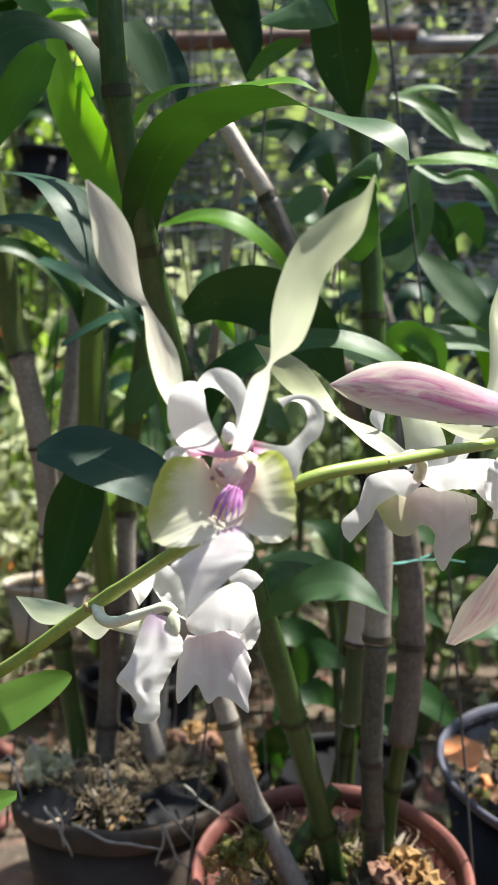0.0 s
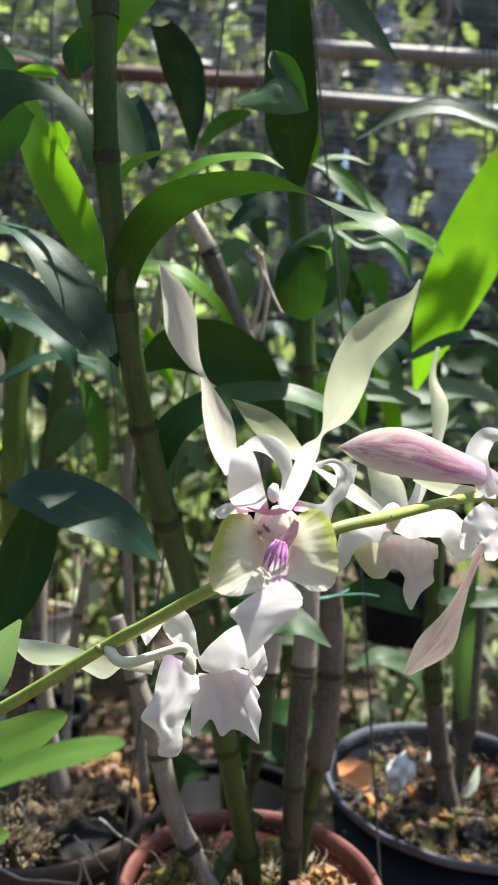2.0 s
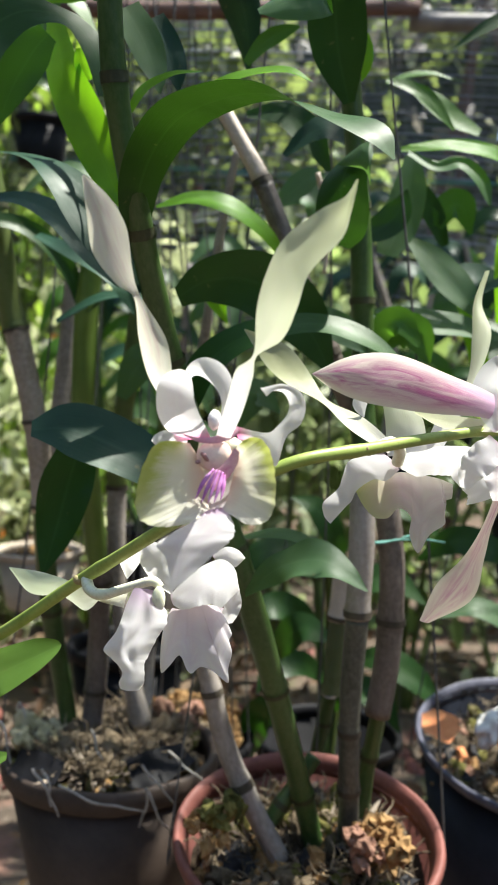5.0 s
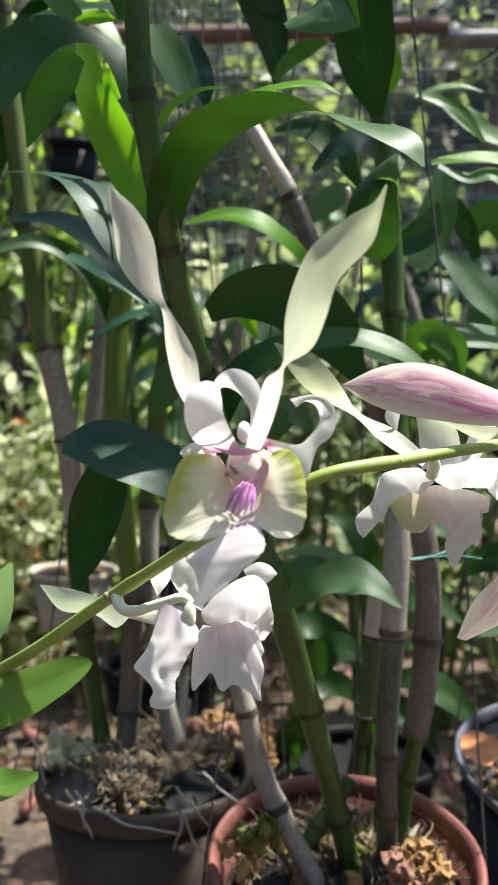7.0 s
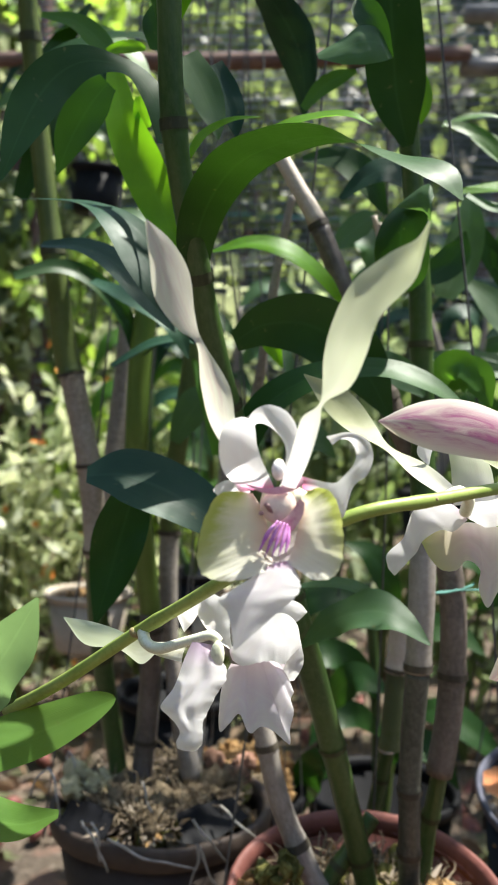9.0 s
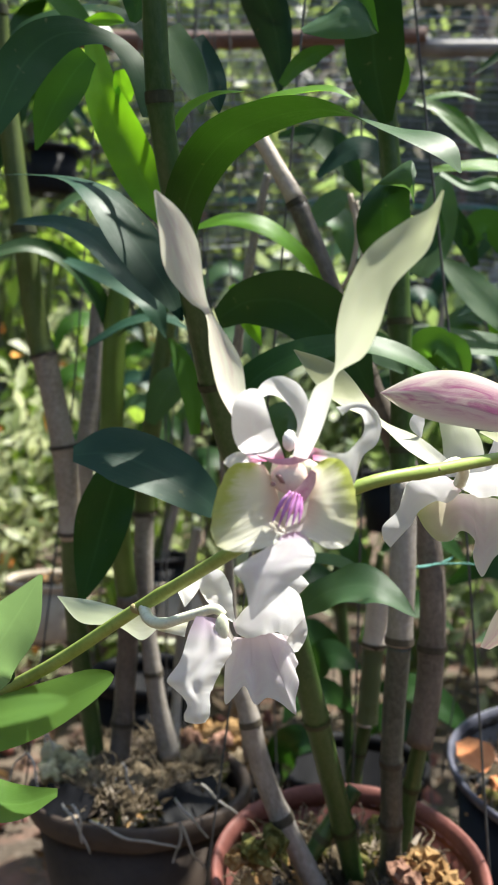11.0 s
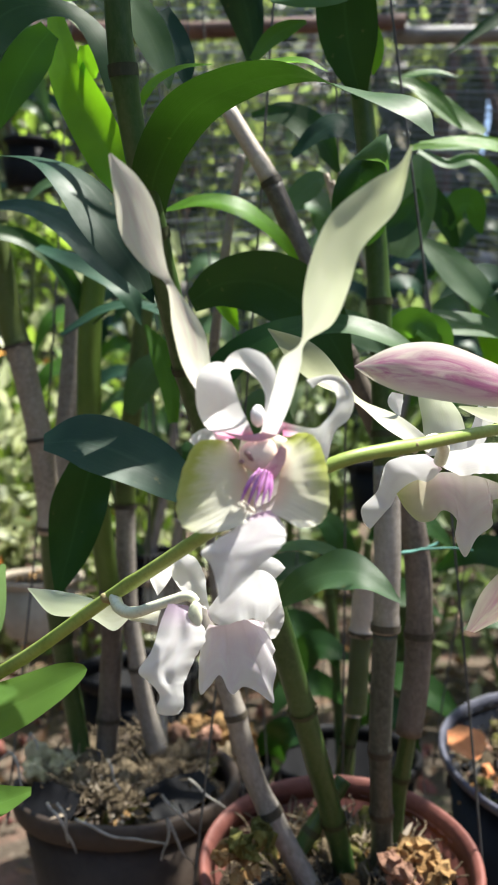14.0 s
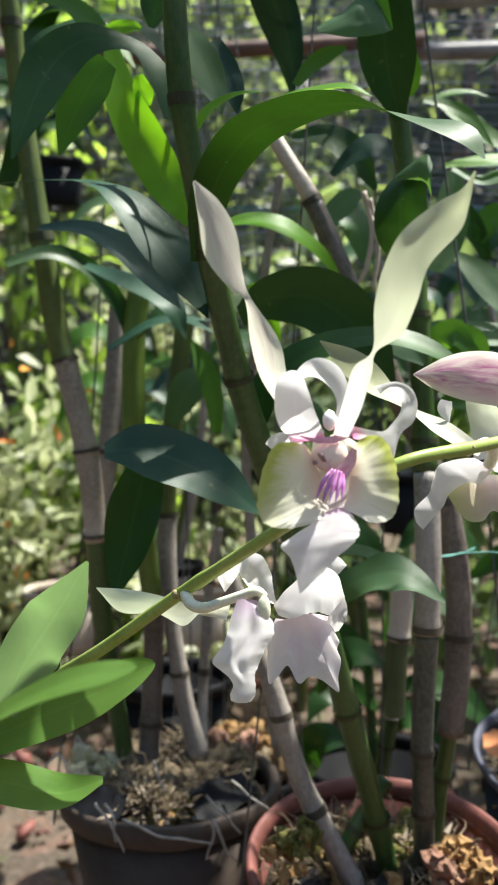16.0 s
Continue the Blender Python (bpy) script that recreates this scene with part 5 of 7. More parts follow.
leaf(tall, [(0.0000, 0.4300, 0.9615), (0.0079, 0.4300, 0.9710), (0.0161, 0.4300, 0.9764), (0.0257, 0.4300, 0.9799)], [0.004, 0.008, 0.008, 0.002], [(-0.2, -0.9, -0.2)], LEAF_MID)
leaf(tall, [(-0.0464, 0.3500, 0.9117), (-0.0405, 0.3520, 0.9225), (-0.0305, 0.3540, 0.9290), (-0.0177, 0.3560, 0.9315)], [0.003, 0.007, 0.008, 0.001], [(-0.2, -0.6, 0.8)], LEAF_LIME)
leaf(tall, [(-0.0235, 0.3600, 0.9195), (-0.0077, 0.3580, 0.9288), (0.0059, 0.3570, 0.9320), (0.0185, 0.3560, 0.9321), (0.0279, 0.3560, 0.9286)], [0.004, 0.010, 0.013, 0.011, 0.001], [(0.35, -0.5, 0.8)], LEAF_LIME)
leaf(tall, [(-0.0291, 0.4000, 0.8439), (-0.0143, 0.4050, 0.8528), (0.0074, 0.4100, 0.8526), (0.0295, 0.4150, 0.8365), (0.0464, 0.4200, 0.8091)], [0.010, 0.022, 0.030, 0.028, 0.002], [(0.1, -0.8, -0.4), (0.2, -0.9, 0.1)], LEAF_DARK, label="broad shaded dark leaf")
leaf(tall, [(-0.0440, 0.4400, 0.8930), (-0.0256, 0.4400, 0.8972), (-0.0059, 0.4400, 0.8935), (0.0111, 0.4450, 0.8827), (0.0243, 0.4500, 0.8664)], [0.003, 0.014, 0.018, 0.014, 0.002], [(0, -0.6, 0.75)], LEAF_LIME)
leaf(tall, [(-0.0254, 0.3920, 0.7886), (-0.0143, 0.3900, 0.8132), (0.0069, 0.3880, 0.8276), (0.0339, 0.3880, 0.8323), (0.0562, 0.3880, 0.8265), (0.0778, 0.3880, 0.8139)], [0.014, 0.018, 0.016, 0.014, 0.014, 0.001], [(-0.5, -0.8, 0.2), (-0.3, -0.7, 0.5), (0, -0.6, 0.7), (0.1, -0.6, 0.75)], LEAF_ARCH, n=34)
leaf(tall, [(-0.0868, 0.3580, 0.7829), (-0.0703, 0.3600, 0.7832), (-0.0514, 0.3620, 0.7761), (-0.0348, 0.3640, 0.7661), (-0.0211, 0.3660, 0.7542)], [0.008, 0.028, 0.030, 0.021, 0.001], [(0.1, -0.75, 0.65), (0.3, -0.7, 0.65)], LEAF_BLUE, n=32, label="dark leaf half in sun")
leaf(tall, [(-0.0740, 0.4050, 0.7769), (-0.0804, 0.4050, 0.7542), (-0.0852, 0.4020, 0.7331), (-0.0909, 0.3980, 0.7112)], [0.016, 0.025, 0.020, 0.001], [(0.2, -0.85, 0.45), (-0.1, -0.9, 0.35)], LEAF_ARCH, fold=0.22, wave=0.14)
leaf(tall, [(0.0055, 0.4050, 0.7030), (0.0227, 0.3920, 0.7198), (0.0420, 0.3820, 0.7243), (0.0601, 0.3740, 0.7129)], [0.004, 0.018, 0.0195, 0.001], [(0, -0.7, 0.7), (0.3, -0.7, 0.6)], LEAF_PALE, n=36, wave=0.16, ripple=2.6, label="single low leaf on the green cane")
leaf(tall, [(0.0030, 0.4150, 0.7286), (0.0210, 0.4100, 0.7321), (0.0339, 0.4050, 0.7290), (0.0413, 0.4000, 0.7194)], [0.003, 0.008, 0.008, 0.001], [(0, -0.5, 0.85)], LEAF_PALE)
part("leaf", sheet([(0.0462, 0.4000, 0.9093), (0.0363, 0.3980, 0.8976), (0.0339, 0.3980, 0.8841), (0.0384, 0.4000, 0.8733), (0.0485, 0.4040, 0.8691)], [(0.0572, 0.3850, 0.9080), (0.0555, 0.3850, 0.8962), (0.0572, 0.3880, 0.8831), (0.0562, 0.3940, 0.8734), (0.0518, 0.4040, 0.8692)], bow=0.12, n=30), LEAF_DARK, tall, "folded dark leaf")
part("leaf", sheet([(0.0423, 0.3920, 0.9045), (0.0497, 0.3840, 0.9098), (0.0548, 0.3780, 0.9110), (0.0563, 0.3740, 0.9046)], [(0.0434, 0.3880, 0.9031), (0.0497, 0.3780, 0.8999), (0.0533, 0.3740, 0.8972), (0.0553, 0.3720, 0.8905)], bow=0.15, n=24), LEAF_PALE, tall, "pale folded-over leaf flap")
leaf(tall, [(0.0214, 0.4700, 0.9278), (0.0349, 0.4680, 0.9392), (0.0468, 0.4660, 0.9414), (0.0652, 0.4650, 0.9286)], [0.004, 0.013, 0.018, 0.002], [(0, -0.8, 0.5)], LEAF_BLUE)
leaf(tall, [(0.0007, 0.4900, 0.9550), (0.0196, 0.4900, 0.9561), (0.0352, 0.4880, 0.9455), (0.0475, 0.4850, 0.9236)], [0.004, 0.014, 0.018, 0.003], [(0, -0.9, 0.2)], LEAF_DARK)

side_plant = thing("orchid_plant", "cluster of grey-sheathed orchid canes in a brown pot", "orchid")
cane(side_plant, [(-0.1697, 0.5150, 1.1072), (-0.1672, 0.5300, 1.0392), (-0.1629, 0.5400, 0.9786), (-0.1548, 0.5450, 0.9107), (-0.1479, 0.5500, 0.8551), (-0.1434, 0.5510, 0.8350), (-0.1365, 0.5510, 0.8055), (-0.1311, 0.5520, 0.7776), (-0.1286, 0.5550, 0.7496), (-0.1271, 0.5600, 0.7178)], [0.0056, 0.0058, 0.0064, 0.0070, 0.0075, 0.0077, 0.0075, 0.0077, 0.0074, 0.0074], [0.11, 0.33, 0.555, 0.778, 0.985], CANE_OLIVE, 0.555, CANE_TAN, "olive upper cane", "cane in beige-grey papery sheath")
cane(side_plant, [(-0.1271, 0.5600, 0.7186), (-0.1275, 0.5700, 0.6824), (-0.1259, 0.5850, 0.6366), (-0.1217, 0.6000, 0.5885), (-0.1158, 0.6050, 0.5485)], [0.0070, 0.0070, 0.0068, 0.0066, 0.0062], [0.45], CANE_GREEN, label="dark olive lower cane")
cane(side_plant, [(-0.1138, 0.5900, 0.8783), (-0.1174, 0.5900, 0.8324), (-0.1206, 0.5900, 0.8017), (-0.1227, 0.5880, 0.7749), (-0.1256, 0.5880, 0.7479), (-0.1284, 0.5900, 0.7148)], [0.0062, 0.0066, 0.0068, 0.0068, 0.0064, 0.0060], [0.6], CANE_GREY, label="pale papery cane behind")
cane(side_plant, [(-0.0932, 0.5450, 0.8880), (-0.0979, 0.5450, 0.8455), (-0.0991, 0.5450, 0.8030), (-0.0998, 0.5500, 0.7706), (-0.0976, 0.5600, 0.7369), (-0.0953, 0.5750, 0.6972), (-0.0932, 0.5850, 0.6644), (-0.0964, 0.6000, 0.6208), (-0.0993, 0.6050, 0.5790), (-0.1019, 0.6050, 0.5499)], [0.0070, 0.0073, 0.0074, 0.0074, 0.0074, 0.0073, 0.0072, 0.0072, 0.0074, 0.0078], [0.33, 0.66, 0.88], CANE_LIGHT, 0.62, CANE_BROWN, "light green jointed cane", "brown-grey lower cane")
cane(side_plant, [(-0.0692, 0.6000, 0.8691), (-0.0742, 0.6000, 0.8301), (-0.0799, 0.6000, 0.7909), (-0.0838, 0.6000, 0.7594), (-0.0847, 0.6000, 0.7295), (-0.0848, 0.6000, 0.6964), (-0.0832, 0.6000, 0.6608), (-0.0784, 0.6000, 0.6252), (-0.0736, 0.6030, 0.5923), (-0.0655, 0.6060, 0.5570)], [0.0062, 0.0064, 0.0066, 0.0068, 0.0068, 0.0066, 0.0062, 0.0060, 0.0064, 0.0076], [0.444, 0.80], CANE_OLIVE, 0.444, CANE_GREY, "olive cane", "cane in pale grey papery sheath")
cane(side_plant, [(-0.0497, 0.6400, 0.7148), (-0.0552, 0.6400, 0.6852), (-0.0595, 0.6400, 0.6556), (-0.0636, 0.6400, 0.5961), (-0.0633, 0.6200, 0.5574)], [0.0036, 0.0038], [0.35, 0.7], CANE_GREY)
leaf(side_plant, [(-0.1700, 0.5150, 0.8909), (-0.1493, 0.5250, 0.8991), (-0.1322, 0.5330, 0.8961), (-0.1177, 0.5400, 0.8848), (-0.1054, 0.5450, 0.8658), (-0.0989, 0.5450, 0.8420)], [0.006, 0.010, 0.0115, 0.0115, 0.010, 0.006], [(0, -0.9, 0.35), (0.3, -0.9, 0.3)], LEAF_DARK, n=34, fold=0.3, label="arching leaf seen edge on")
leaf(side_plant, [(-0.1431, 0.5500, 0.9174), (-0.1248, 0.5500, 0.9332), (-0.1049, 0.5500, 0.9375), (-0.0889, 0.5500, 0.9290)], [0.003, 0.010, 0.012, 0.002], [(0, -0.7, 0.7)], LEAF_PALE)
leaf(side_plant, [(-0.0933, 0.5300, 0.8465), (-0.0799, 0.5200, 0.8539), (-0.0621, 0.5100, 0.8541), (-0.0451, 0.5000, 0.8462)], [0.004, 0.010, 0.010, 0.001], [(0, -0.3, 0.95)], LEAF_BLUE)
leaf(side_plant, [(-0.1236, 0.5200, 0.8903), (-0.0938, 0.5000, 0.8764), (-0.0702, 0.4900, 0.8617), (-0.0609, 0.4900, 0.8422)], [0.006, 0.016, 0.016, 0.001], [(0, -0.6, 0.8)], LEAF_BLUE)
leaf(side_plant, [(-0.1679, 0.5600, 1.0539), (-0.1422, 0.5600, 1.0607), (-0.1134, 0.5600, 1.0458), (-0.0956, 0.5600, 1.0239)], [0.006, 0.018, 0.018, 0.001], [(0, -0.5, 0.85)], LEAF_MID)
leaf(side_plant, [(-0.1785, 0.5500, 0.9466), (-0.1631, 0.5500, 0.9926), (-0.1609, 0.5600, 1.0394), (-0.1403, 0.5700, 1.0799)], [0.010, 0.020, 0.018, 0.002], [(0.3, -0.9, 0.2)], LEAF_DARK)

right_plant = thing("orchid_plant", "broad-leaved orchid in the large pot", "orchid")
cane(right_plant, [(0.2009, 0.6000, 0.9052), (0.2073, 0.6120, 0.8206), (0.2164, 0.6250, 0.7235), (0.2227, 0.6400, 0.6399), (0.2317, 0.6500, 0.5865), (0.2421, 0.6560, 0.5376), (0.2548, 0.6560, 0.4901)], [0.0056, 0.0062, 0.0068, 0.0075, 0.0080, 0.0080, 0.0080], [0.3, 0.55, 0.8], CANE_GREEN, 0.62, CANE_BROWN, "green cane", "brown lower cane")
cane(right_plant, [(0.2718, 0.6680, 0.6892), (0.2683, 0.6700, 0.6315), (0.2667, 0.6720, 0.5745), (0.2664, 0.6740, 0.5440), (0.2622, 0.6760, 0.5097)], [0.0110, 0.0112, 0.0110, 0.0056, 0.0048], [0.72], CANE_DARK, label="thick cane in dark papery sheath")
leaf(right_plant, [(0.2096, 0.6000, 0.6903), (0.2161, 0.6000, 0.6935), (0.2250, 0.6000, 0.6933), (0.2349, 0.6000, 0.6880)], [0.004, 0.015, 0.015, 0.001], [(0, -0.8, 0.5)], LEAF_PALE)
leaf(right_plant, [(0.2328, 0.6020, 0.6877), (0.2439, 0.6020, 0.6903), (0.2575, 0.6020, 0.6921), (0.2736, 0.6020, 0.6901)], [0.004, 0.012, 0.016, 0.014], [(0, -0.7, 0.6)], LEAF_PALE)
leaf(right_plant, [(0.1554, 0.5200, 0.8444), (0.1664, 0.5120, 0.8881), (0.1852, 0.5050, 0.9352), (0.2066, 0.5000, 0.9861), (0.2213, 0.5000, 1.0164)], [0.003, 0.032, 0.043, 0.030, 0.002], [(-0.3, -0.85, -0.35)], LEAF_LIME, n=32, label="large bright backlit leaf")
leaf(right_plant, [(0.2099, 0.5000, 0.8707), (0.1841, 0.4950, 0.8776), (0.1576, 0.4900, 0.8709), (0.1305, 0.4850, 0.8561)], [0.010, 0.014, 0.012, 0.001], [(0, -0.5, 0.85)], LEAF_BLUE)
leaf(right_plant, [(0.2745, 0.6000, 1.0446), (0.2401, 0.6000, 1.0554), (0.2048, 0.6000, 1.0628), (0.1691, 0.6000, 1.0543), (0.1350, 0.6000, 1.0316)], [0.012, 0.014, 0.014, 0.011, 0.001], [(0, -0.85, 0.4)], LEAF_DARK)
leaf(right_plant, [(0.1305, 0.5600, 0.8963), (0.1227, 0.5600, 0.9154), (0.1134, 0.5600, 0.9304), (0.1070, 0.5600, 0.9416)], [0.006, 0.014, 0.012, 0.001], [(0, -1, 0)], LEAF_DARK)
leaf(right_plant, [(0.2604, 0.6200, 0.9287), (0.2039, 0.6000, 0.9563), (0.1642, 0.5900, 0.9661), (0.1184, 0.5800, 0.9626)], [0.012, 0.016, 0.012, 0.001], [(0, -0.6, 0.8)], LEAF_MID)
leaf(right_plant, [(0.2328, 0.5600, 0.8451), (0.1940, 0.5500, 0.8473), (0.1654, 0.5400, 0.8419), (0.1412, 0.5400, 0.8449)], [0.02, 0.024, 0.022, 0.002], [(0, -0.6, 0.75)], LEAF_PALE)
leaf(right_plant, [(0.1575, 0.5600, 0.8110), (0.1527, 0.5600, 0.8345), (0.1483, 0.5600, 0.8462), (0.1396, 0.5600, 0.8615)], [0.012, 0.016, 0.012, 0.002], [(0.3, -1, 0)], LEAF_LIME)
leaf(right_plant, [(0.2427, 0.5800, 0.8505), (0.2331, 0.5800, 0.8710), (0.2110, 0.5800, 0.8701), (0.1889, 0.5800, 0.8774)], [0.015, 0.022, 0.018, 0.001], [(0, -0.9, 0.3)], LEAF_DARK)
leaf(right_plant, [(0.1557, 0.5700, 0.8589), (0.1594, 0.5700, 0.8751), (0.1426, 0.5700, 0.8783), (0.1222, 0.5700, 0.8655)], [0.015, 0.022, 0.018, 0.001], [(0, -0.8, 0.5)], LEAF_BLUE)
leaf(right_plant, [(0.1618, 0.4950, 0.9273), (0.1404, 0.4900, 0.9362), (0.1164, 0.4850, 0.9395), (0.0903, 0.4800, 0.9378)], [0.008, 0.012, 0.010, 0.001], [(0, -0.7, 0.6)], LEAF_LIME)
leaf(right_plant, [(0.0754, 0.4700, 0.8242), (0.0844, 0.4700, 0.8348), (0.0965, 0.4700, 0.8333), (0.1042, 0.4700, 0.8181)], [0.008, 0.018, 0.020, 0.002], [(0, -0.9, 0.1)], LEAF_MID)
leaf(right_plant, [(0.1538, 0.6200, 1.0204), (0.1340, 0.6200, 1.0251), (0.1162, 0.6200, 1.0231), (0.0984, 0.6200, 1.0173)], [0.006, 0.014, 0.012, 0.001], [(0, -0.4, 0.9)], LEAF_MID)
leaf(right_plant, [(0.1606, 0.6000, 0.9800), (0.1413, 0.6000, 0.9895), (0.1259, 0.6000, 1.0008), (0.1106, 0.6000, 1.0084)], [0.008, 0.018, 0.018, 0.001], [(0, -0.8, 0.5)], LEAF_MID)
leaf(right_plant, [(0.0638, 0.5000, 0.8897), (0.0798, 0.5000, 0.8961), (0.0894, 0.5000, 0.9056), (0.0941, 0.5000, 0.9183)], [0.008, 0.016, 0.016, 0.001], [(0, -0.9, 0.2)], LEAF_DARK)
leaf(right_plant, [(0.1503, 0.6000, 0.8520), (0.1700, 0.5900, 0.8357), (0.1911, 0.5800, 0.8303), (0.2181, 0.5800, 0.8492)], [0.006, 0.034, 0.038, 0.003], [(0, -0.75, 0.6)], LEAF_PALE)
leaf(right_plant, [(0.2419, 0.6200, 0.5934), (0.2339, 0.6100, 0.6399), (0.2322, 0.6000, 0.6802), (0.2414, 0.6000, 0.7177)], [0.012, 0.022, 0.020, 0.002], [(0.4, -0.8, -0.4)], LEAF_PALE)
leaf(right_plant, [(0.1418, 0.6600, 0.6716), (0.1661, 0.6500, 0.6883), (0.1902, 0.6400, 0.6849), (0.2181, 0.6400, 0.6686)], [0.004, 0.022, 0.022, 0.001], [(0, -0.8, 0.4)], LEAF_DARK)
leaf(right_plant, [(0.2322, 0.6600, 0.5906), (0.2174, 0.6600, 0.6189), (0.1887, 0.6600, 0.6339), (0.1607, 0.6600, 0.6259)], [0.006, 0.020, 0.020, 0.001], [(0, -0.6, 0.8)], LEAF_PALE)
leaf(right_plant, [(0.0940, 0.5000, 0.9386), (0.1096, 0.4980, 0.9311), (0.1234, 0.4960, 0.9325), (0.1350, 0.4940, 0.9226), (0.1402, 0.4920, 0.9086)], [0.006, 0.011, 0.013, 0.011, 0.002], [(0, -0.6, 0.75), (0.2, -0.8, 0.5)], LEAF_PALE, label="pale sunlit leaf turned over")
leaf(right_plant, [(0.0903, 0.5030, 0.9414), (0.1072, 0.5020, 0.9436), (0.1243, 0.5000, 0.9440), (0.1429, 0.4980, 0.9406), (0.1580, 0.4950, 0.9328)], [0.004, 0.0075, 0.0085, 0.0085, 0.006], [(0, -0.8, 0.4)], LEAF_LIME)
leaf(right_plant, [(0.1020, 0.5300, 0.9456), (0.0998, 0.5250, 0.9226), (0.0930, 0.5200, 0.8999), (0.0858, 0.5160, 0.8827)], [0.008, 0.021, 0.023, 0.012], [(-0.2, -0.9, 0.3)], LEAF_PALE, label="broad grey-green leaf, its tip in sun")
leaf(right_plant, [(0.0991, 0.5200, 0.8940), (0.1137, 0.5150, 0.8799), (0.1275, 0.5100, 0.8639), (0.1420, 0.5050, 0.8448)], [0.005, 0.019, 0.021, 0.004], [(-0.2, -0.75, 0.6)], LEAF_PALE)
leaf(right_plant, [(0.1253, 0.5600, 0.9076), (0.1306, 0.5600, 0.9201), (0.1403, 0.5600, 0.9219), (0.1469, 0.5600, 0.9041)], [0.006, 0.018, 0.019, 0.002], [(0, -0.9, 0.1)], LEAF_MID)
leaf(right_plant, [(0.0864, 0.5400, 0.9933), (0.1012, 0.5400, 0.9892), (0.1151, 0.5400, 0.9807), (0.1290, 0.5400, 0.9637)], [0.004, 0.009, 0.010, 0.002], [(0, -0.8, 0.3)], LEAF_MID)
leaf(right_plant, [(0.0865, 0.5450, 0.9927), (0.1004, 0.5450, 0.9979), (0.1143, 0.5450, 0.9996), (0.1282, 0.5450, 0.9961)], [0.003, 0.007, 0.007, 0.001], [(0, -0.6, 0.7)], LEAF_MID)
leaf(right_plant, [(0.0723, 0.4700, 0.8429), (0.0883, 0.4750, 0.8421), (0.1078, 0.4800, 0.8407), (0.1277, 0.4850, 0.8387), (0.1480, 0.4900, 0.8347)], [0.010, 0.019, 0.021, 0.018, 0.006], [(0, -0.7, 0.65)], LEAF_PALE, label="long pale grey-green leaf in sun")
leaf(right_plant, [(0.0741, 0.4620, 0.8268), (0.0776, 0.4620, 0.8371), (0.0874, 0.4620, 0.8392), (0.0964, 0.4620, 0.8268)], [0.008, 0.015, 0.015, 0.003], [(0.2, -0.9, 0.1)], LEAF_MID)
leaf(right_plant, [(0.0337, 0.4400, 0.8424), (0.0446, 0.4360, 0.8376), (0.0554, 0.4320, 0.8300), (0.0629, 0.4300, 0.8216)], [0.006, 0.014, 0.014, 0.002], [(-0.2, -0.8, 0.4)], LEAF_PALE)
leaf(right_plant, [(0.0212, 0.5600, 0.9183), (0.0319, 0.5600, 0.9290), (0.0426, 0.5600, 0.9379), (0.0516, 0.5600, 0.9397)], [0.005, 0.016, 0.016, 0.002], [(0, -0.8, 0.4)], LEAF_PALE)
# dark plant in the shade between the pots
back_plant = thing("orchid_plant", "dark leafy orchid in shade behind the pots", "orchid")
cane(back_plant, [(0.0705, 0.8000, 0.6631), (0.0802, 0.8100, 0.5857), (0.0904, 0.8200, 0.4278)], [0.004, 0.005, 0.005], [0.3, 0.6], CANE_GREEN)
cane(back_plant, [(0.1165, 0.8300, 0.6678), (0.1048, 0.8250, 0.5641), (0.0931, 0.8200, 0.4276)], [0.004, 0.005, 0.005], [0.3, 0.6], CANE_OLIVE)
for pts, w in (([(0.0288, 0.7400, 0.5590), (0.0442, 0.7200, 0.5889), (0.0596, 0.7100, 0.6009), (0.0836, 0.7000, 0.5919)], 0.026), ([(0.0144, 0.7600, 0.4649), (0.0180, 0.7200, 0.5110), (0.0309, 0.7000, 0.5327), (0.0528, 0.6900, 0.5316)], 0.028),
               ([(0.0840, 0.8000, 0.5560), (0.0599, 0.7800, 0.5944), (0.0320, 0.7600, 0.6059), (0.0065, 0.7500, 0.5898)], 0.026), ([(0.0965, 0.8100, 0.5850), (0.1142, 0.7900, 0.6213), (0.1441, 0.7800, 0.6277), (0.1737, 0.7700, 0.6078)], 0.026)):
    leaf(back_plant, pts, [0.005, w, w, 0.001], [(0, -0.75, 0.55)], LEAF_DARK)
for pts, w in (([(0.0895, 0.8000, 0.5234), (0.0637, 0.7700, 0.5506), (0.0359, 0.7500, 0.5535), (0.0202, 0.7400, 0.5331)], 0.024), ([(0.1027, 0.8300, 0.6184), (0.0926, 0.8200, 0.6591), (0.0761, 0.8200, 0.6866), (0.0491, 0.8200, 0.6979)], 0.024),
               ([(0.1095, 0.8200, 0.5377), (0.1384, 0.8000, 0.5478), (0.1690, 0.7900, 0.5331), (0.1994, 0.7800, 0.5023)], 0.026), ([(0.0958, 0.8200, 0.4886), (0.1112, 0.8000, 0.5168), (0.1363, 0.7900, 0.5134), (0.1557, 0.7800, 0.4836)], 0.026),
               ([(0.1165, 0.8300, 0.6678), (0.1389, 0.8300, 0.6894), (0.1731, 0.8300, 0.6831), (0.2021, 0.8300, 0.6543)], 0.022), ([(0.0732, 0.8000, 0.6471), (0.0456, 0.7900, 0.6551), (0.0189, 0.7800, 0.6475), (-0.0064, 0.7800, 0.6178)], 0.024)):
    leaf(back_plant, pts, [0.005, w, w, 0.001], [(0, -0.75, 0.55)], LEAF_DARK)
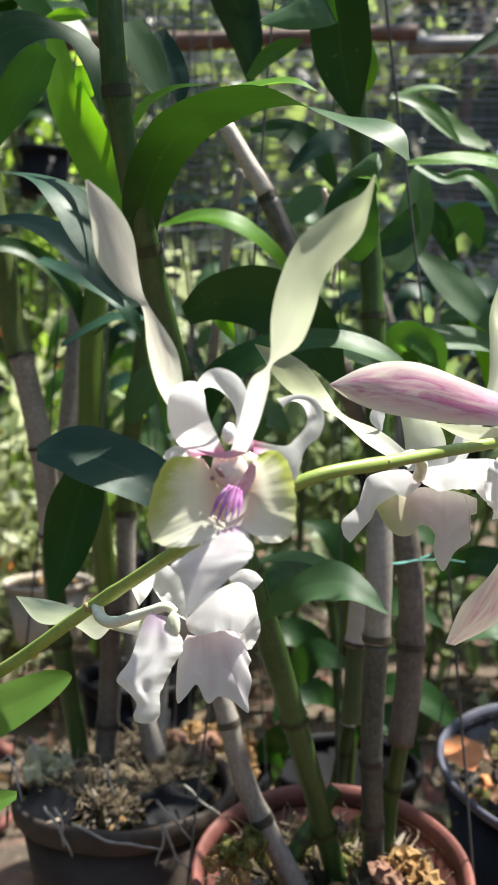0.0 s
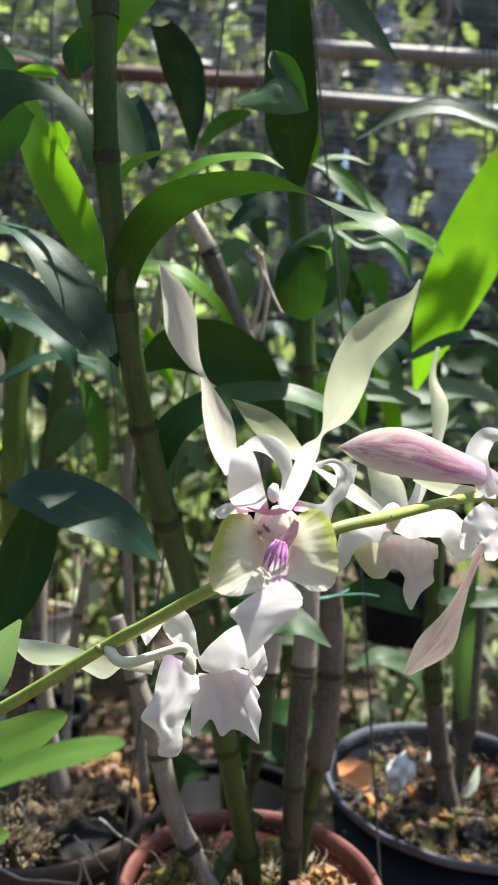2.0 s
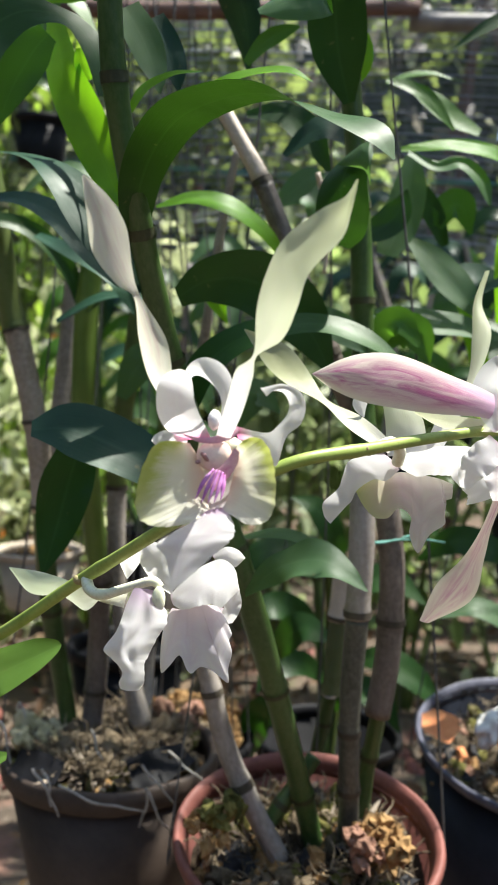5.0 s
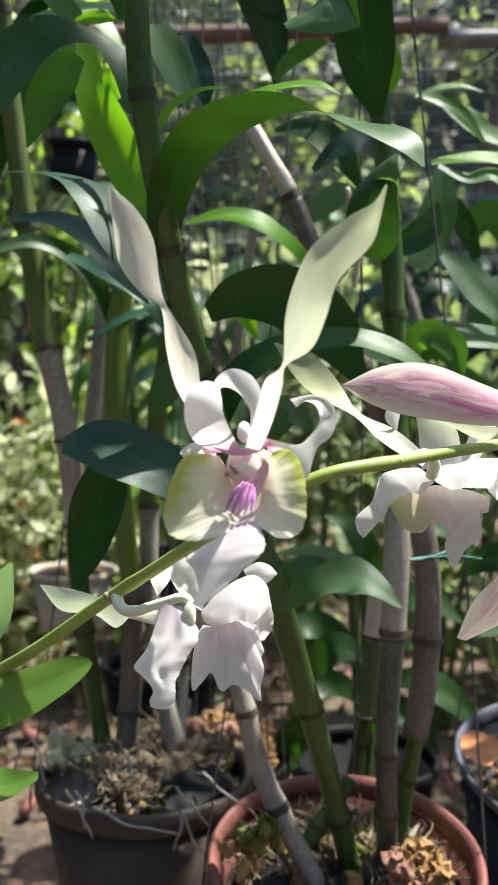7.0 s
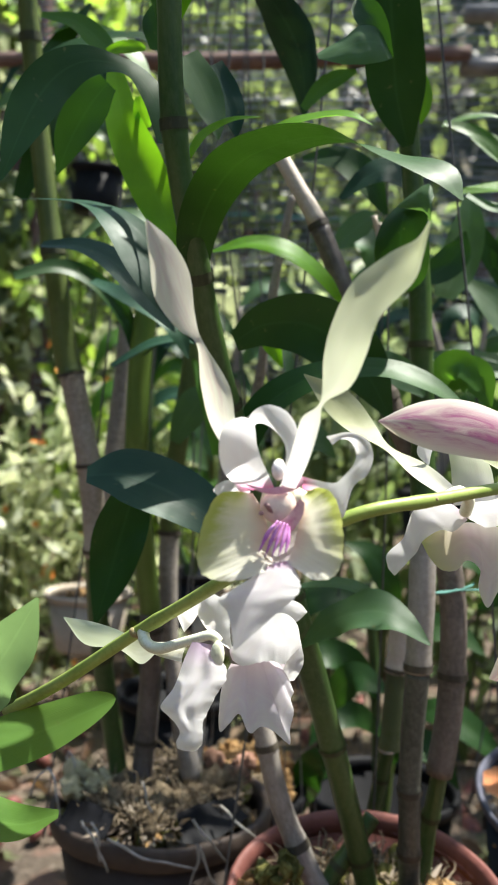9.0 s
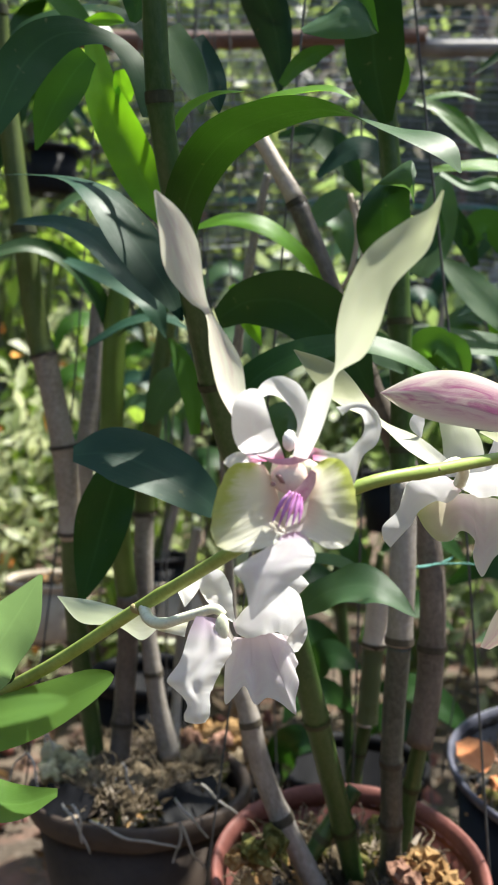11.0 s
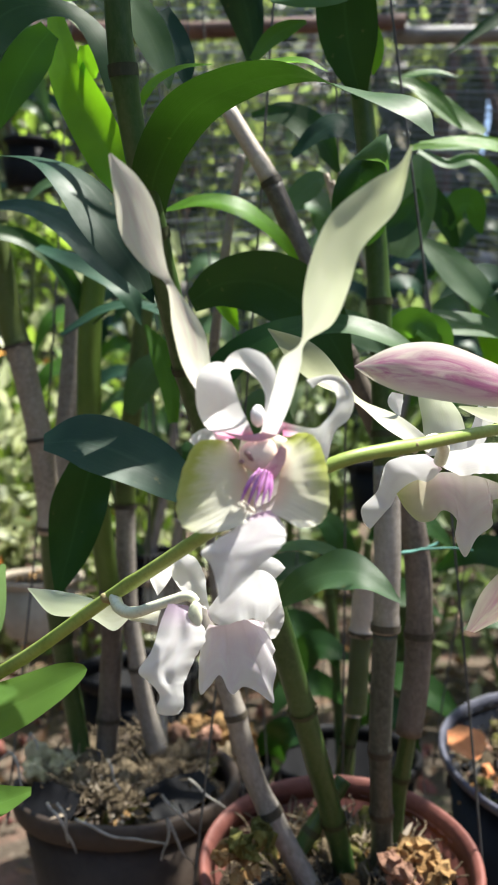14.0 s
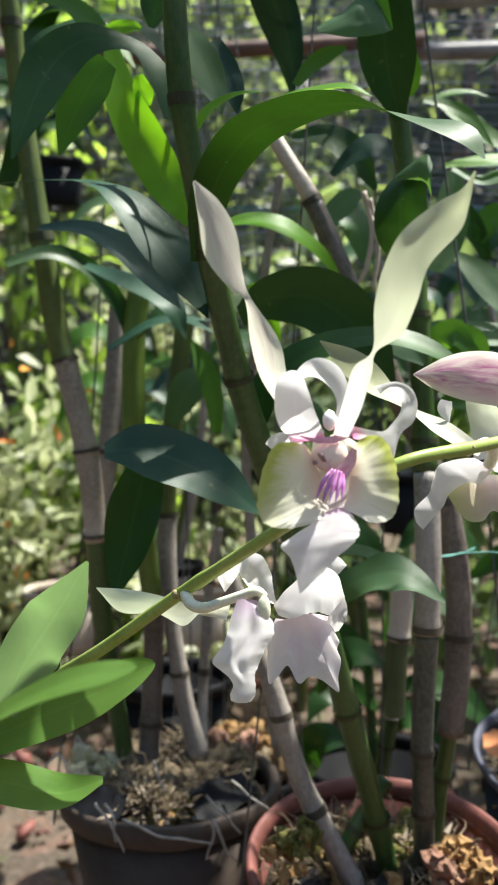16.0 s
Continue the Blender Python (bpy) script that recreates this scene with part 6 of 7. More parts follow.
# orchids hanging farther back on the pipe rack
def back_orchid(x, y, z, height, count, seed, mats, label):
    """A pot-grown orchid: leaning canes with two ranks of arching leaves."""
    ob = thing("orchid_plant", label, "orchid", "orchids on the rack")
    r = random.Random(seed)
    for c in range(count):
        lean = Vector((r.uniform(-0.35, 0.35), r.uniform(-0.2, 0.1), 1.0)) * height * r.uniform(0.75, 1.1)
        foot = Vector((x + r.uniform(-0.03, 0.03), y + r.uniform(-0.03, 0.03), z - 0.05))
        bow = Vector((r.uniform(-0.05, 0.05), 0, 0))
        line = [foot, foot + lean * 0.5 + bow, foot + lean]
        stem = part("cane", tube(line, [0.007, 0.008, 0.005], 24, 10, True, 0.05, bulge=(0.2, 0.4, 0.6, 0.8)), r.choice((CANE_GREEN, CANE_OLIVE, CANE_GREY)), ob)
        for k in range(7):
            u = 0.38 + 0.62 * k / 6
            root = glide(line, u)
            side = (-1 if k % 2 else 1) * Vector((r.uniform(0.6, 1.0), r.uniform(-0.6, 0.2), 0))
            ln = r.uniform(0.09, 0.15)
            pts = [root, root + side * ln * 0.35 + Vector((0, 0, ln * 0.30)), root + side * ln * 0.75 + Vector((0, 0, ln * 0.22)), root + side * ln * 1.05 - Vector((0, 0, ln * r.uniform(0.0, 0.4)))]
            w = r.uniform(0.028, 0.042)
            leaf(ob, pts, [0.010, w, w * 0.9, 0.002], [(r.uniform(-0.3, 0.3), -0.75, 0.6)], r.choice(mats), n=16, m=3, seed=seed + k)
    return ob


for (bx, by, bz), h, c, sd in (((0.5637, 1.6000, 0.5733), 0.55, 3, 1), ((0.2619, 1.6000, 0.6937), 0.50, 2, 2), ((-0.1699, 1.5700, 0.5406), 0.55, 3, 3), ((-0.3656, 1.5700, 1.2611), 0.22, 2, 4)):
    back_orchid(bx, by, bz, h, c, sd, (LEAF_DARK, LEAF_BLUE, LEAF_PALE, LEAF_MID), "leafy orchid hung on the rack in the shade")
leaf(side_plant, [(-0.0446, 0.5000, 0.7879), (-0.0467, 0.5000, 0.8101), (-0.0522, 0.5000, 0.8290), (-0.0598, 0.5000, 0.8430)], [0.006, 0.012, 0.012, 0.002], [(0.3, -0.9, 0.2)], LEAF_MID)
leaf(side_plant, [(-0.0238, 0.4700, 0.8695), (-0.0187, 0.4700, 0.8592), (-0.0134, 0.4700, 0.8489), (-0.0074, 0.4700, 0.8370)], [0.004, 0.010, 0.010, 0.001], [(0.3, -0.8, -0.3)], LEAF_LIME)
leaf(side_plant, [(-0.0772, 0.5600, 0.7933), (-0.0685, 0.5600, 0.8109), (-0.0598, 0.5600, 0.8215), (-0.0476, 0.5600, 0.8252)], [0.008, 0.022, 0.022, 0.002], [(0.1, -0.8, 0.6)], LEAF_PALE)
leaf(side_plant, [(-0.0042, 0.5500, 0.7721), (0.0029, 0.5500, 0.7899), (0.0119, 0.5500, 0.7988), (0.0262, 0.5500, 0.7863)], [0.006, 0.020, 0.022, 0.002], [(0.1, -0.8, 0.6)], LEAF_PALE)
leaf(side_plant, [(-0.1322, 0.4400, 0.8950), (-0.1076, 0.4300, 0.8925), (-0.0879, 0.4200, 0.8817), (-0.0701, 0.4100, 0.8634), (-0.0569, 0.4000, 0.8477)], [0.006, 0.013, 0.019, 0.0175, 0.001], [(0.3, -0.7, 0.6)], LEAF_BLUE, fold=0.2)
leaf(side_plant, [(-0.1069, 0.5000, 0.8376), (-0.0857, 0.5000, 0.8503), (-0.0675, 0.5000, 0.8545), (-0.0474, 0.5000, 0.8536)], [0.006, 0.012, 0.010, 0.001], [(0, -0.5, 0.85)], LEAF_BLUE)
leaf(right_plant, [(0.0258, 0.6000, 0.9281), (0.0373, 0.6000, 0.9362), (0.0508, 0.6000, 0.9277), (0.0547, 0.6000, 0.9029)], [0.006, 0.026, 0.028, 0.003], [(0.2, -0.7, 0.65)], LEAF_PALE)
# dry remains and ties
dry = thing("dry_flower_stalk", "thin dry pinkish stalks hanging among the leaves", "dry stalk")
part("stem", tube([(0.0414, 0.4900, 0.9239), (0.0460, 0.4900, 0.9027), (0.0425, 0.4920, 0.8808), (0.0372, 0.4950, 0.8715)], [0.0016, 0.0014, 0.0010], 22, 7, True, 0.2), CANE_PALE, dry)
part("stem", tube([(0.0446, 0.4900, 0.9200), (0.0496, 0.4920, 0.8969), (0.0469, 0.4940, 0.8684)], [0.0016, 0.0011], 22, 7, True, 0.2), CANE_PALE, dry)
part("stem", tube([(0.0460, 0.4900, 0.9090), (0.0531, 0.4880, 0.8931), (0.0584, 0.4870, 0.8843)], [0.0012, 0.0007], 16, 7, True, 0.2), CANE_PALE, dry)
tagged(finish("dry_cane", tube([(-0.0045, 0.5100, 0.9401), (-0.0102, 0.5150, 0.9119), (-0.0153, 0.5200, 0.8815), (-0.0212, 0.5300, 0.8404), (-0.0283, 0.5400, 0.7871), (-0.0236, 0.5500, 0.6881), (-0.0105, 0.5600, 0.5738)], [0.0022, 0.003, 0.0034], 50, 9, True, 0.08, bulge=(0.1, 0.3, 0.5)), CANE_GREY), "thin dry grey cane among green ones", "cane")
tie = bmesh.new()
tube([(0.0672, 0.4490, 0.7216), (0.0789, 0.4520, 0.7211), (0.0929, 0.4620, 0.7227), (0.0983, 0.4700, 0.7232)], [0.0007], 20, 6, bm=tie)
tube([(0.0687, 0.4490, 0.7207), (0.0828, 0.4550, 0.7217), (0.1026, 0.4620, 0.7215), (0.1155, 0.4660, 0.7195)], [0.0005], 20, 6, bm=tie)
tagged(finish("tie_string", tie, STRING), "thin teal string tied round the canes", "string")

# unseen forked stem, added to throw shadow bars on the large lime leaf
part("stem", tube([(0.2421, 0.5363, 1.1205), (0.2645, 0.5369, 1.1465), (0.2849, 0.5374, 1.1698), (0.3028, 0.538, 1.1949), (0.3, 0.57, 1.26), (0.31, 0.607, 1.315)], [0.0028, 0.0032, 0.0036], 40, 8, True, 0.1), CANE_OLIVE, right_plant, "thin forked stem added out of view to shadow a leaf")
part("stem", tube([(0.2895, 0.5372, 1.1588), (0.2864, 0.5374, 1.1713), (0.285, 0.539, 1.1978)], [0.0045, 0.005, 0.0012], 16, 8, True, 0.1), CANE_OLIVE, right_plant)

# ---- flower spray ----
spray = thing("orchid_flower_spray", "spray of white antelope orchids on a green stalk", "orchid flower")
stalk = part("stalk", tube([(-0.1015, 0.3050, 0.7007), (-0.0776, 0.2880, 0.7171), (-0.0497, 0.2680, 0.7391), (-0.0341, 0.2560, 0.7506), (-0.0174, 0.2430, 0.7630), (-0.0003, 0.2320, 0.7744), (0.0181, 0.2300, 0.7832), (0.0377, 0.2400, 0.7861), (0.0617, 0.2560, 0.7892), (0.0828, 0.2680, 0.7912), (0.1092, 0.2800, 0.7902)], [0.0023, 0.0021, 0.0020, 0.0019, 0.0018, 0.0017], 80, 12, True, 0.04, bulge=(0.25, 0.68, 0.90)), STALK, spray, "smooth yellow-green stalk")
for at, size in (((-0.0491, 0.2665, 0.7398), 0.0021), ((0.0377, 0.2400, 0.7861), 0.0020), ((0.0787, 0.2660, 0.7910), 0.0021)):
    part("bract", lump((size, size, size * 0.7), 3.0, 0.25, 2, at=at), BRACT, spray, "small brown bract")


def flower(pts, radii, label):
    return part("flower", tube(pts, radii, 20, 10, True, 0.03), PEDICEL, spray, label)


def petal(of, name, pts, widths, mat, facing=(TOWARDS,), label="", **k):
    k.setdefault("seed", len(of.children) + 2)
    k.setdefault("fold", 0.10)
    return part(name, blade(pts, widths, facing, **k), mat, of, label)


def span(of, name, a, b, mat, label="", **k):
    k.setdefault("seed", len(of.children) + 2)
    return part(name, sheet(a, b, **k), mat, of, label)


front = flower([(0.0096, 0.2340, 0.7790), (0.0061, 0.2260, 0.7840), (0.0007, 0.2190, 0.7875), (-0.0033, 0.2140, 0.7886)], [0.0013, 0.0015, 0.0022, 0.0028], "open white orchid with yellow-green lip")
span(front, "petal", [(-0.0182, 0.2130, 0.7992), (-0.0226, 0.2130, 0.8067), (-0.0248, 0.2130, 0.8157), (-0.0258, 0.2120, 0.8251), (-0.0298, 0.2080, 0.8282), (-0.0353, 0.2060, 0.8355), (-0.0370, 0.2060, 0.8450), (-0.0382, 0.2060, 0.8539)], [(-0.0152, 0.2120, 0.8011), (-0.0159, 0.2100, 0.8076), (-0.0176, 0.2100, 0.8154), (-0.0247, 0.2120, 0.8267), (-0.0264, 0.2120, 0.8327), (-0.0278, 0.2100, 0.8427), (-0.0319, 0.2070, 0.8494), (-0.0377, 0.2060, 0.8543)], PETAL_HORN_PINK, "twisted upright cream petal", bow=0.10, n=54, crimp=0.03, ridges=2)
span(front, "petal", [(-0.0042, 0.2090, 0.7912), (-0.0014, 0.2060, 0.8015), (0.0005, 0.2030, 0.8077), (0.0046, 0.2000, 0.8115), (0.0050, 0.1990, 0.8217), (0.0068, 0.1980, 0.8301), (0.0114, 0.1970, 0.8389), (0.0191, 0.1950, 0.8449), (0.0246, 0.1920, 0.8476), (0.0271, 0.1910, 0.8513)], [(-0.0006, 0.2090, 0.7904), (0.0024, 0.2050, 0.7976), (0.0046, 0.2020, 0.8058), (0.0055, 0.2000, 0.8110), (0.0114, 0.1980, 0.8150), (0.0145, 0.1950, 0.8223), (0.0173, 0.1940, 0.8306), (0.0242, 0.1930, 0.8380), (0.0261, 0.1920, 0.8438), (0.0275, 0.1910, 0.8511)], PETAL_HORN, "twisted upright cream-green petal", bow=0.10, n=64, crimp=0.03, ridges=2.5)
span(front, "sepal", [(-0.0137, 0.2135, 0.7899), (-0.0172, 0.2095, 0.7927), (-0.0188, 0.2055, 0.7965), (-0.0190, 0.2035, 0.8005), (-0.0185, 0.2035, 0.8039), (-0.0167, 0.2060, 0.8064), (-0.0143, 0.2115, 0.8075), (-0.0135, 0.2165, 0.8064), (-0.0140, 0.2195, 0.8037), (-0.0144, 0.2210, 0.8000)], [(-0.0059, 0.2135, 0.7902), (-0.0071, 0.2105, 0.7932), (-0.0085, 0.2080, 0.7962), (-0.0096, 0.2065, 0.7992), (-0.0106, 0.2060, 0.8024), (-0.0114, 0.2075, 0.8051), (-0.0120, 0.2115, 0.8068), (-0.0116, 0.2165, 0.8064), (-0.0110, 0.2195, 0.8037), (-0.0107, 0.2210, 0.8003)], PETAL_PINK_BASE, "white sepal rolled backwards", bow=0.12, n=60, m=14)
span(front, "sepal", [(0.0001, 0.2130, 0.7917), (0.0003, 0.2115, 0.7984), (-0.0005, 0.2115, 0.8049), (-0.0030, 0.2120, 0.8089), (-0.0070, 0.2125, 0.8107), (-0.0104, 0.2145, 0.8099), (-0.0126, 0.2170, 0.8078), (-0.0133, 0.2190, 0.8056)], [(-0.0037, 0.2120, 0.7918), (-0.0034, 0.2105, 0.7956), (-0.0031, 0.2105, 0.7993), (-0.0044, 0.2110, 0.8026), (-0.0071, 0.2120, 0.8052), (-0.0098, 0.2145, 0.8061), (-0.0115, 0.2170, 0.8053), (-0.0120, 0.2190, 0.8039)], PETAL_PINK_BASE, "white looped sepal", bow=0.13, n=56)
span(front, "sepal", [(0.0007, 0.2125, 0.7933), (0.0057, 0.2135, 0.7921), (0.0093, 0.2145, 0.7918), (0.0119, 0.2160, 0.7939), (0.0140, 0.2170, 0.7966), (0.0144, 0.2180, 0.7993), (0.0129, 0.2170, 0.8020), (0.0104, 0.2150, 0.8026), (0.0083, 0.2135, 0.8011)], [(0.0012, 0.2135, 0.7899), (0.0068, 0.2145, 0.7886), (0.0112, 0.2160, 0.7829), (0.0140, 0.2170, 0.7906), (0.0176, 0.2180, 0.7939), (0.0189, 0.2190, 0.7986), (0.0170, 0.2180, 0.8028), (0.0125, 0.2155, 0.8044), (0.0067, 0.2135, 0.8032)], PETAL_PINK_BASE, "white sepal curled at its tip", bow=0.12, n=64, crimp=0.02, ridges=2)
span(front, "sepal", [(-0.0111, 0.2125, 0.7909), (-0.0145, 0.2120, 0.7915), (-0.0177, 0.2120, 0.7918), (-0.0200, 0.2130, 0.7906), (-0.0211, 0.2145, 0.7892)], [(-0.0123, 0.2145, 0.7882), (-0.0151, 0.2140, 0.7884), (-0.0173, 0.2135, 0.7878), (-0.0195, 0.2135, 0.7876), (-0.0208, 0.2145, 0.7886)], PETAL_WHITE, "short white sepal tip", bow=0.2, n=36, crimp=0.07, ridges=1.6)
span(front, "lip", [(-0.0061, 0.2075, 0.7720), (-0.0100, 0.2050, 0.7697), (-0.0146, 0.2030, 0.7668), (-0.0181, 0.2015, 0.7643), (-0.0160, 0.2000, 0.7618), (-0.0148, 0.1980, 0.7583), (-0.0140, 0.1960, 0.7538)], [(-0.0015, 0.2065, 0.7730), (0.0004, 0.2035, 0.7703), (0.0010, 0.2005, 0.7677), (-0.0004, 0.1990, 0.7654), (-0.0042, 0.1980, 0.7624), (-0.0086, 0.1970, 0.7583), (-0.0135, 0.1960, 0.7540)], LIP_MID, "white lower lip lobe", bow=0.08, n=60, m=16, crimp=0.025, ridges=2, nib=0.012)
span(front, "lip_lobe", [(-0.0111, 0.2125, 0.7887), (-0.0082, 0.2135, 0.7837), (-0.0069, 0.2130, 0.7785), (-0.0060, 0.2100, 0.7739), (-0.0052, 0.2065, 0.7712)], [(-0.0147, 0.2085, 0.7895), (-0.0185, 0.2060, 0.7891), (-0.0209, 0.2045, 0.7860), (-0.0227, 0.2035, 0.7810), (-0.0236, 0.2030, 0.7758), (-0.0231, 0.2025, 0.7715), (-0.0206, 0.2020, 0.7691), (-0.0163, 0.2025, 0.7685), (-0.0118, 0.2035, 0.7691), (-0.0070, 0.2050, 0.7708)], LIP_LOBE, "cream lip lobe with yellow-green margin", bow=0.05, n=72, m=18, crimp=0.010, ridges=7.0, turned=True, nib=0.012)
span(front, "lip_lobe", [(0.0010, 0.2110, 0.7880), (0.0008, 0.2115, 0.7836), (-0.0001, 0.2105, 0.7790), (-0.0012, 0.2080, 0.7752), (-0.0023, 0.2060, 0.7725)], [(0.0027, 0.2095, 0.7900), (0.0052, 0.2075, 0.7909), (0.0081, 0.2055, 0.7898), (0.0100, 0.2040, 0.7857), (0.0108, 0.2030, 0.7808), (0.0109, 0.2020, 0.7759), (0.0098, 0.2015, 0.7719), (0.0073, 0.2010, 0.7700), (0.0038, 0.2015, 0.7699), (0.0004, 0.2035, 0.7715)], LIP_LOBE, "cream lip lobe with yellow-green margin", bow=0.05, n=72, m=18, crimp=0.010, ridges=7.0, turned=True, nib=0.012)
span(front, "throat", [(-0.0088, 0.2170, 0.7893), (-0.0096, 0.2170, 0.7838), (-0.0085, 0.2155, 0.7779), (-0.0071, 0.2115, 0.7729), (-0.0060, 0.2070, 0.7707)], [(0.0000, 0.2160, 0.7902), (0.0022, 0.2155, 0.7863), (0.0022, 0.2140, 0.7817), (0.0007, 0.2105, 0.7760), (-0.0013, 0.2065, 0.7716)], THROAT, "cream throat flushed with mauve", bow=-0.12, n=40, m=12)
span(front, "throat_stripe", [(0.0004, 0.2098, 0.7879), (-0.0009, 0.2100, 0.7856), (-0.0028, 0.2100, 0.7833), (-0.0051, 0.2098, 0.7813), (-0.0073, 0.2092, 0.7785)], [(0.0017, 0.2092, 0.7871), (0.0014, 0.2094, 0.7841), (-0.0003, 0.2094, 0.7811), (-0.0023, 0.2092, 0.7785), (-0.0043, 0.2086, 0.7769)], RED_PINK, "red-pink stripe in the throat", bow=0.03, n=28, m=6)
part("keel", tube([(-0.0046, 0.2086, 0.7825), (-0.0071, 0.2072, 0.7792), (-0.0091, 0.2056, 0.7751)], [0.0003, 0.0006, 0.0001], 16, 8, True, 0.3, 0), PURPLE, front, "magenta keel on the lip")
part("keel", tube([(-0.0039, 0.2086, 0.7823), (-0.0058, 0.2072, 0.7786), (-0.0076, 0.2056, 0.7741)], [0.0003, 0.0006, 0.0001], 16, 8, True, 0.3, 1), PURPLE, front, "magenta keel on the lip")
part("keel", tube([(-0.0031, 0.2086, 0.7821), (-0.0045, 0.2072, 0.7784), (-0.0059, 0.2056, 0.7741)], [0.0003, 0.0006, 0.0001], 16, 8, True, 0.3, 2), PURPLE, front, "magenta keel on the lip")
part("keel", tube([(-0.0024, 0.2086, 0.7818), (-0.0032, 0.2072, 0.7782), (-0.0043, 0.2056, 0.7743)], [0.0003, 0.0006, 0.0001], 16, 8, True, 0.3, 3), PURPLE, front, "magenta keel on the lip")
part("keel", tube([(-0.0019, 0.2086, 0.7811), (-0.0021, 0.2072, 0.7780), (-0.0027, 0.2056, 0.7749)], [0.0003, 0.0006, 0.0001], 16, 8, True, 0.3, 4), PURPLE, front, "magenta keel on the lip")
part("column", lump((0.0047, 0.0018, 0.0040), 0.0, 0.12, 3, at=(-0.0044, 0.2122, 0.7855)), COLUMN, front, "cream and pink column")
part("column_tip", lump((0.0017, 0.0020, 0.0026), 0.0, 0.12, 3, at=(-0.0048, 0.2125, 0.7948)), WAX_WHITE, front)
part("anther_cap", lump((0.0016, 0.0005, 0.0007), 0.4, 0.3, 2, at=(-0.0071, 0.2103, 0.7855)), ANTHER, front, "dark anther spot")
part("anther_cap", lump((0.0006, 0.0004, 0.0007), 0.9, 0.3, 2, at=(-0.0088, 0.2105, 0.7841)), ANTHER, front)
span(front, "heart", [(-0.0137, 0.2110, 0.7915), (-0.0109, 0.2103, 0.7907), (-0.0080, 0.2098, 0.7903), (-0.0048, 0.2096, 0.7907), (-0.0022, 0.2098, 0.7918), (-0.0003, 0.2102, 0.7928), (0.0010, 0.2108, 0.7934)], [(-0.0135, 0.2110, 0.7912), (-0.0106, 0.2104, 0.7899), (-0.0079, 0.2100, 0.7890), (-0.0045, 0.2098, 0.7889), (-0.0018, 0.2100, 0.7896), (0.0001, 0.2104, 0.7904), (0.0015, 0.2110, 0.7919)], PINK, "pink heart of the flower", bow=0.06, n=36, m=8)

low = flower([(-0.0464, 0.2650, 0.7408), (-0.0447, 0.2615, 0.7382), (-0.0404, 0.2585, 0.7373), (-0.0340, 0.2555, 0.7398), (-0.0283, 0.2535, 0.7421), (-0.0239, 0.2525, 0.7434), (-0.0214, 0.2525, 0.7415)], [0.0019, 0.0019, 0.0017, 0.0016, 0.0015, 0.0016, 0.0013], "white orchid hanging side on")
span(low, "petal", [(-0.0320, 0.2575, 0.7386), (-0.0357, 0.2620, 0.7387), (-0.0420, 0.2660, 0.7375), (-0.0493, 0.2720, 0.7369), (-0.0592, 0.2830, 0.7371), (-0.0716, 0.2960, 0.7365), (-0.0820, 0.3060, 0.7352)], [(-0.0330, 0.2560, 0.7340), (-0.0413, 0.2610, 0.7345), (-0.0425, 0.2660, 0.7337), (-0.0480, 0.2720, 0.7287), (-0.0577, 0.2830, 0.7303), (-0.0718, 0.2960, 0.7282), (-0.0818, 0.3060, 0.7346)], PETAL_PALE_GREEN, "thin pale green twisted petal", bow=0.10, n=48, crimp=0.03, ridges=2)
span(low, "petal", [(-0.0306, 0.2660, 0.7520), (-0.0343, 0.2680, 0.7492), (-0.0367, 0.2700, 0.7460), (-0.0344, 0.2700, 0.7403)], [(-0.0261, 0.2660, 0.7530), (-0.0287, 0.2680, 0.7478), (-0.0314, 0.2700, 0.7431), (-0.0341, 0.2700, 0.7398)], PETAL_WHITE, "white petal tip", bow=0.14, n=30)
span(low, "sepal", [(-0.0299, 0.2660, 0.7516), (-0.0290, 0.2640, 0.7468), (-0.0268, 0.2620, 0.7434), (-0.0231, 0.2590, 0.7407), (-0.0190, 0.2560, 0.7387)], [(-0.0252, 0.2640, 0.7537), (-0.0215, 0.2610, 0.7522), (-0.0195, 0.2590, 0.7478), (-0.0187, 0.2570, 0.7432), (-0.0179, 0.2550, 0.7389)], PETAL_WHITE, "white wavy sepal", bow=0.14, n=44, m=12, crimp=0.04, ridges=2.0, nib=0.012)
span(low, "petal", [(-0.0187, 0.2560, 0.7387), (-0.0160, 0.2560, 0.7417), (-0.0120, 0.2570, 0.7452), (-0.0069, 0.2580, 0.7487), (-0.0022, 0.2570, 0.7494), (0.0013, 0.2550, 0.7466), (0.0025, 0.2530, 0.7417)], [(-0.0176, 0.2520, 0.7362), (-0.0142, 0.2480, 0.7359), (-0.0099, 0.2460, 0.7375), (-0.0062, 0.2460, 0.7385), (-0.0027, 0.2470, 0.7371), (0.0000, 0.2490, 0.7394), (0.0026, 0.2520, 0.7413)], PETAL_WHITE, "broad white petal", bow=0.11, n=50, m=14, crimp=0.03, ridges=2.0, nib=0.012)
span(low, "petal", [(0.0000, 0.2550, 0.7393), (-0.0017, 0.2540, 0.7365), (-0.0026, 0.2540, 0.7338), (-0.0035, 0.2540, 0.7303)], [(0.0026, 0.2530, 0.7414), (0.0034, 0.2520, 0.7377), (0.0025, 0.2520, 0.7340), (0.0008, 0.2530, 0.7309)], PETAL_WHITE, "curled white petal tip", bow=0.22, n=28, crimp=0.06, ridges=1.4)
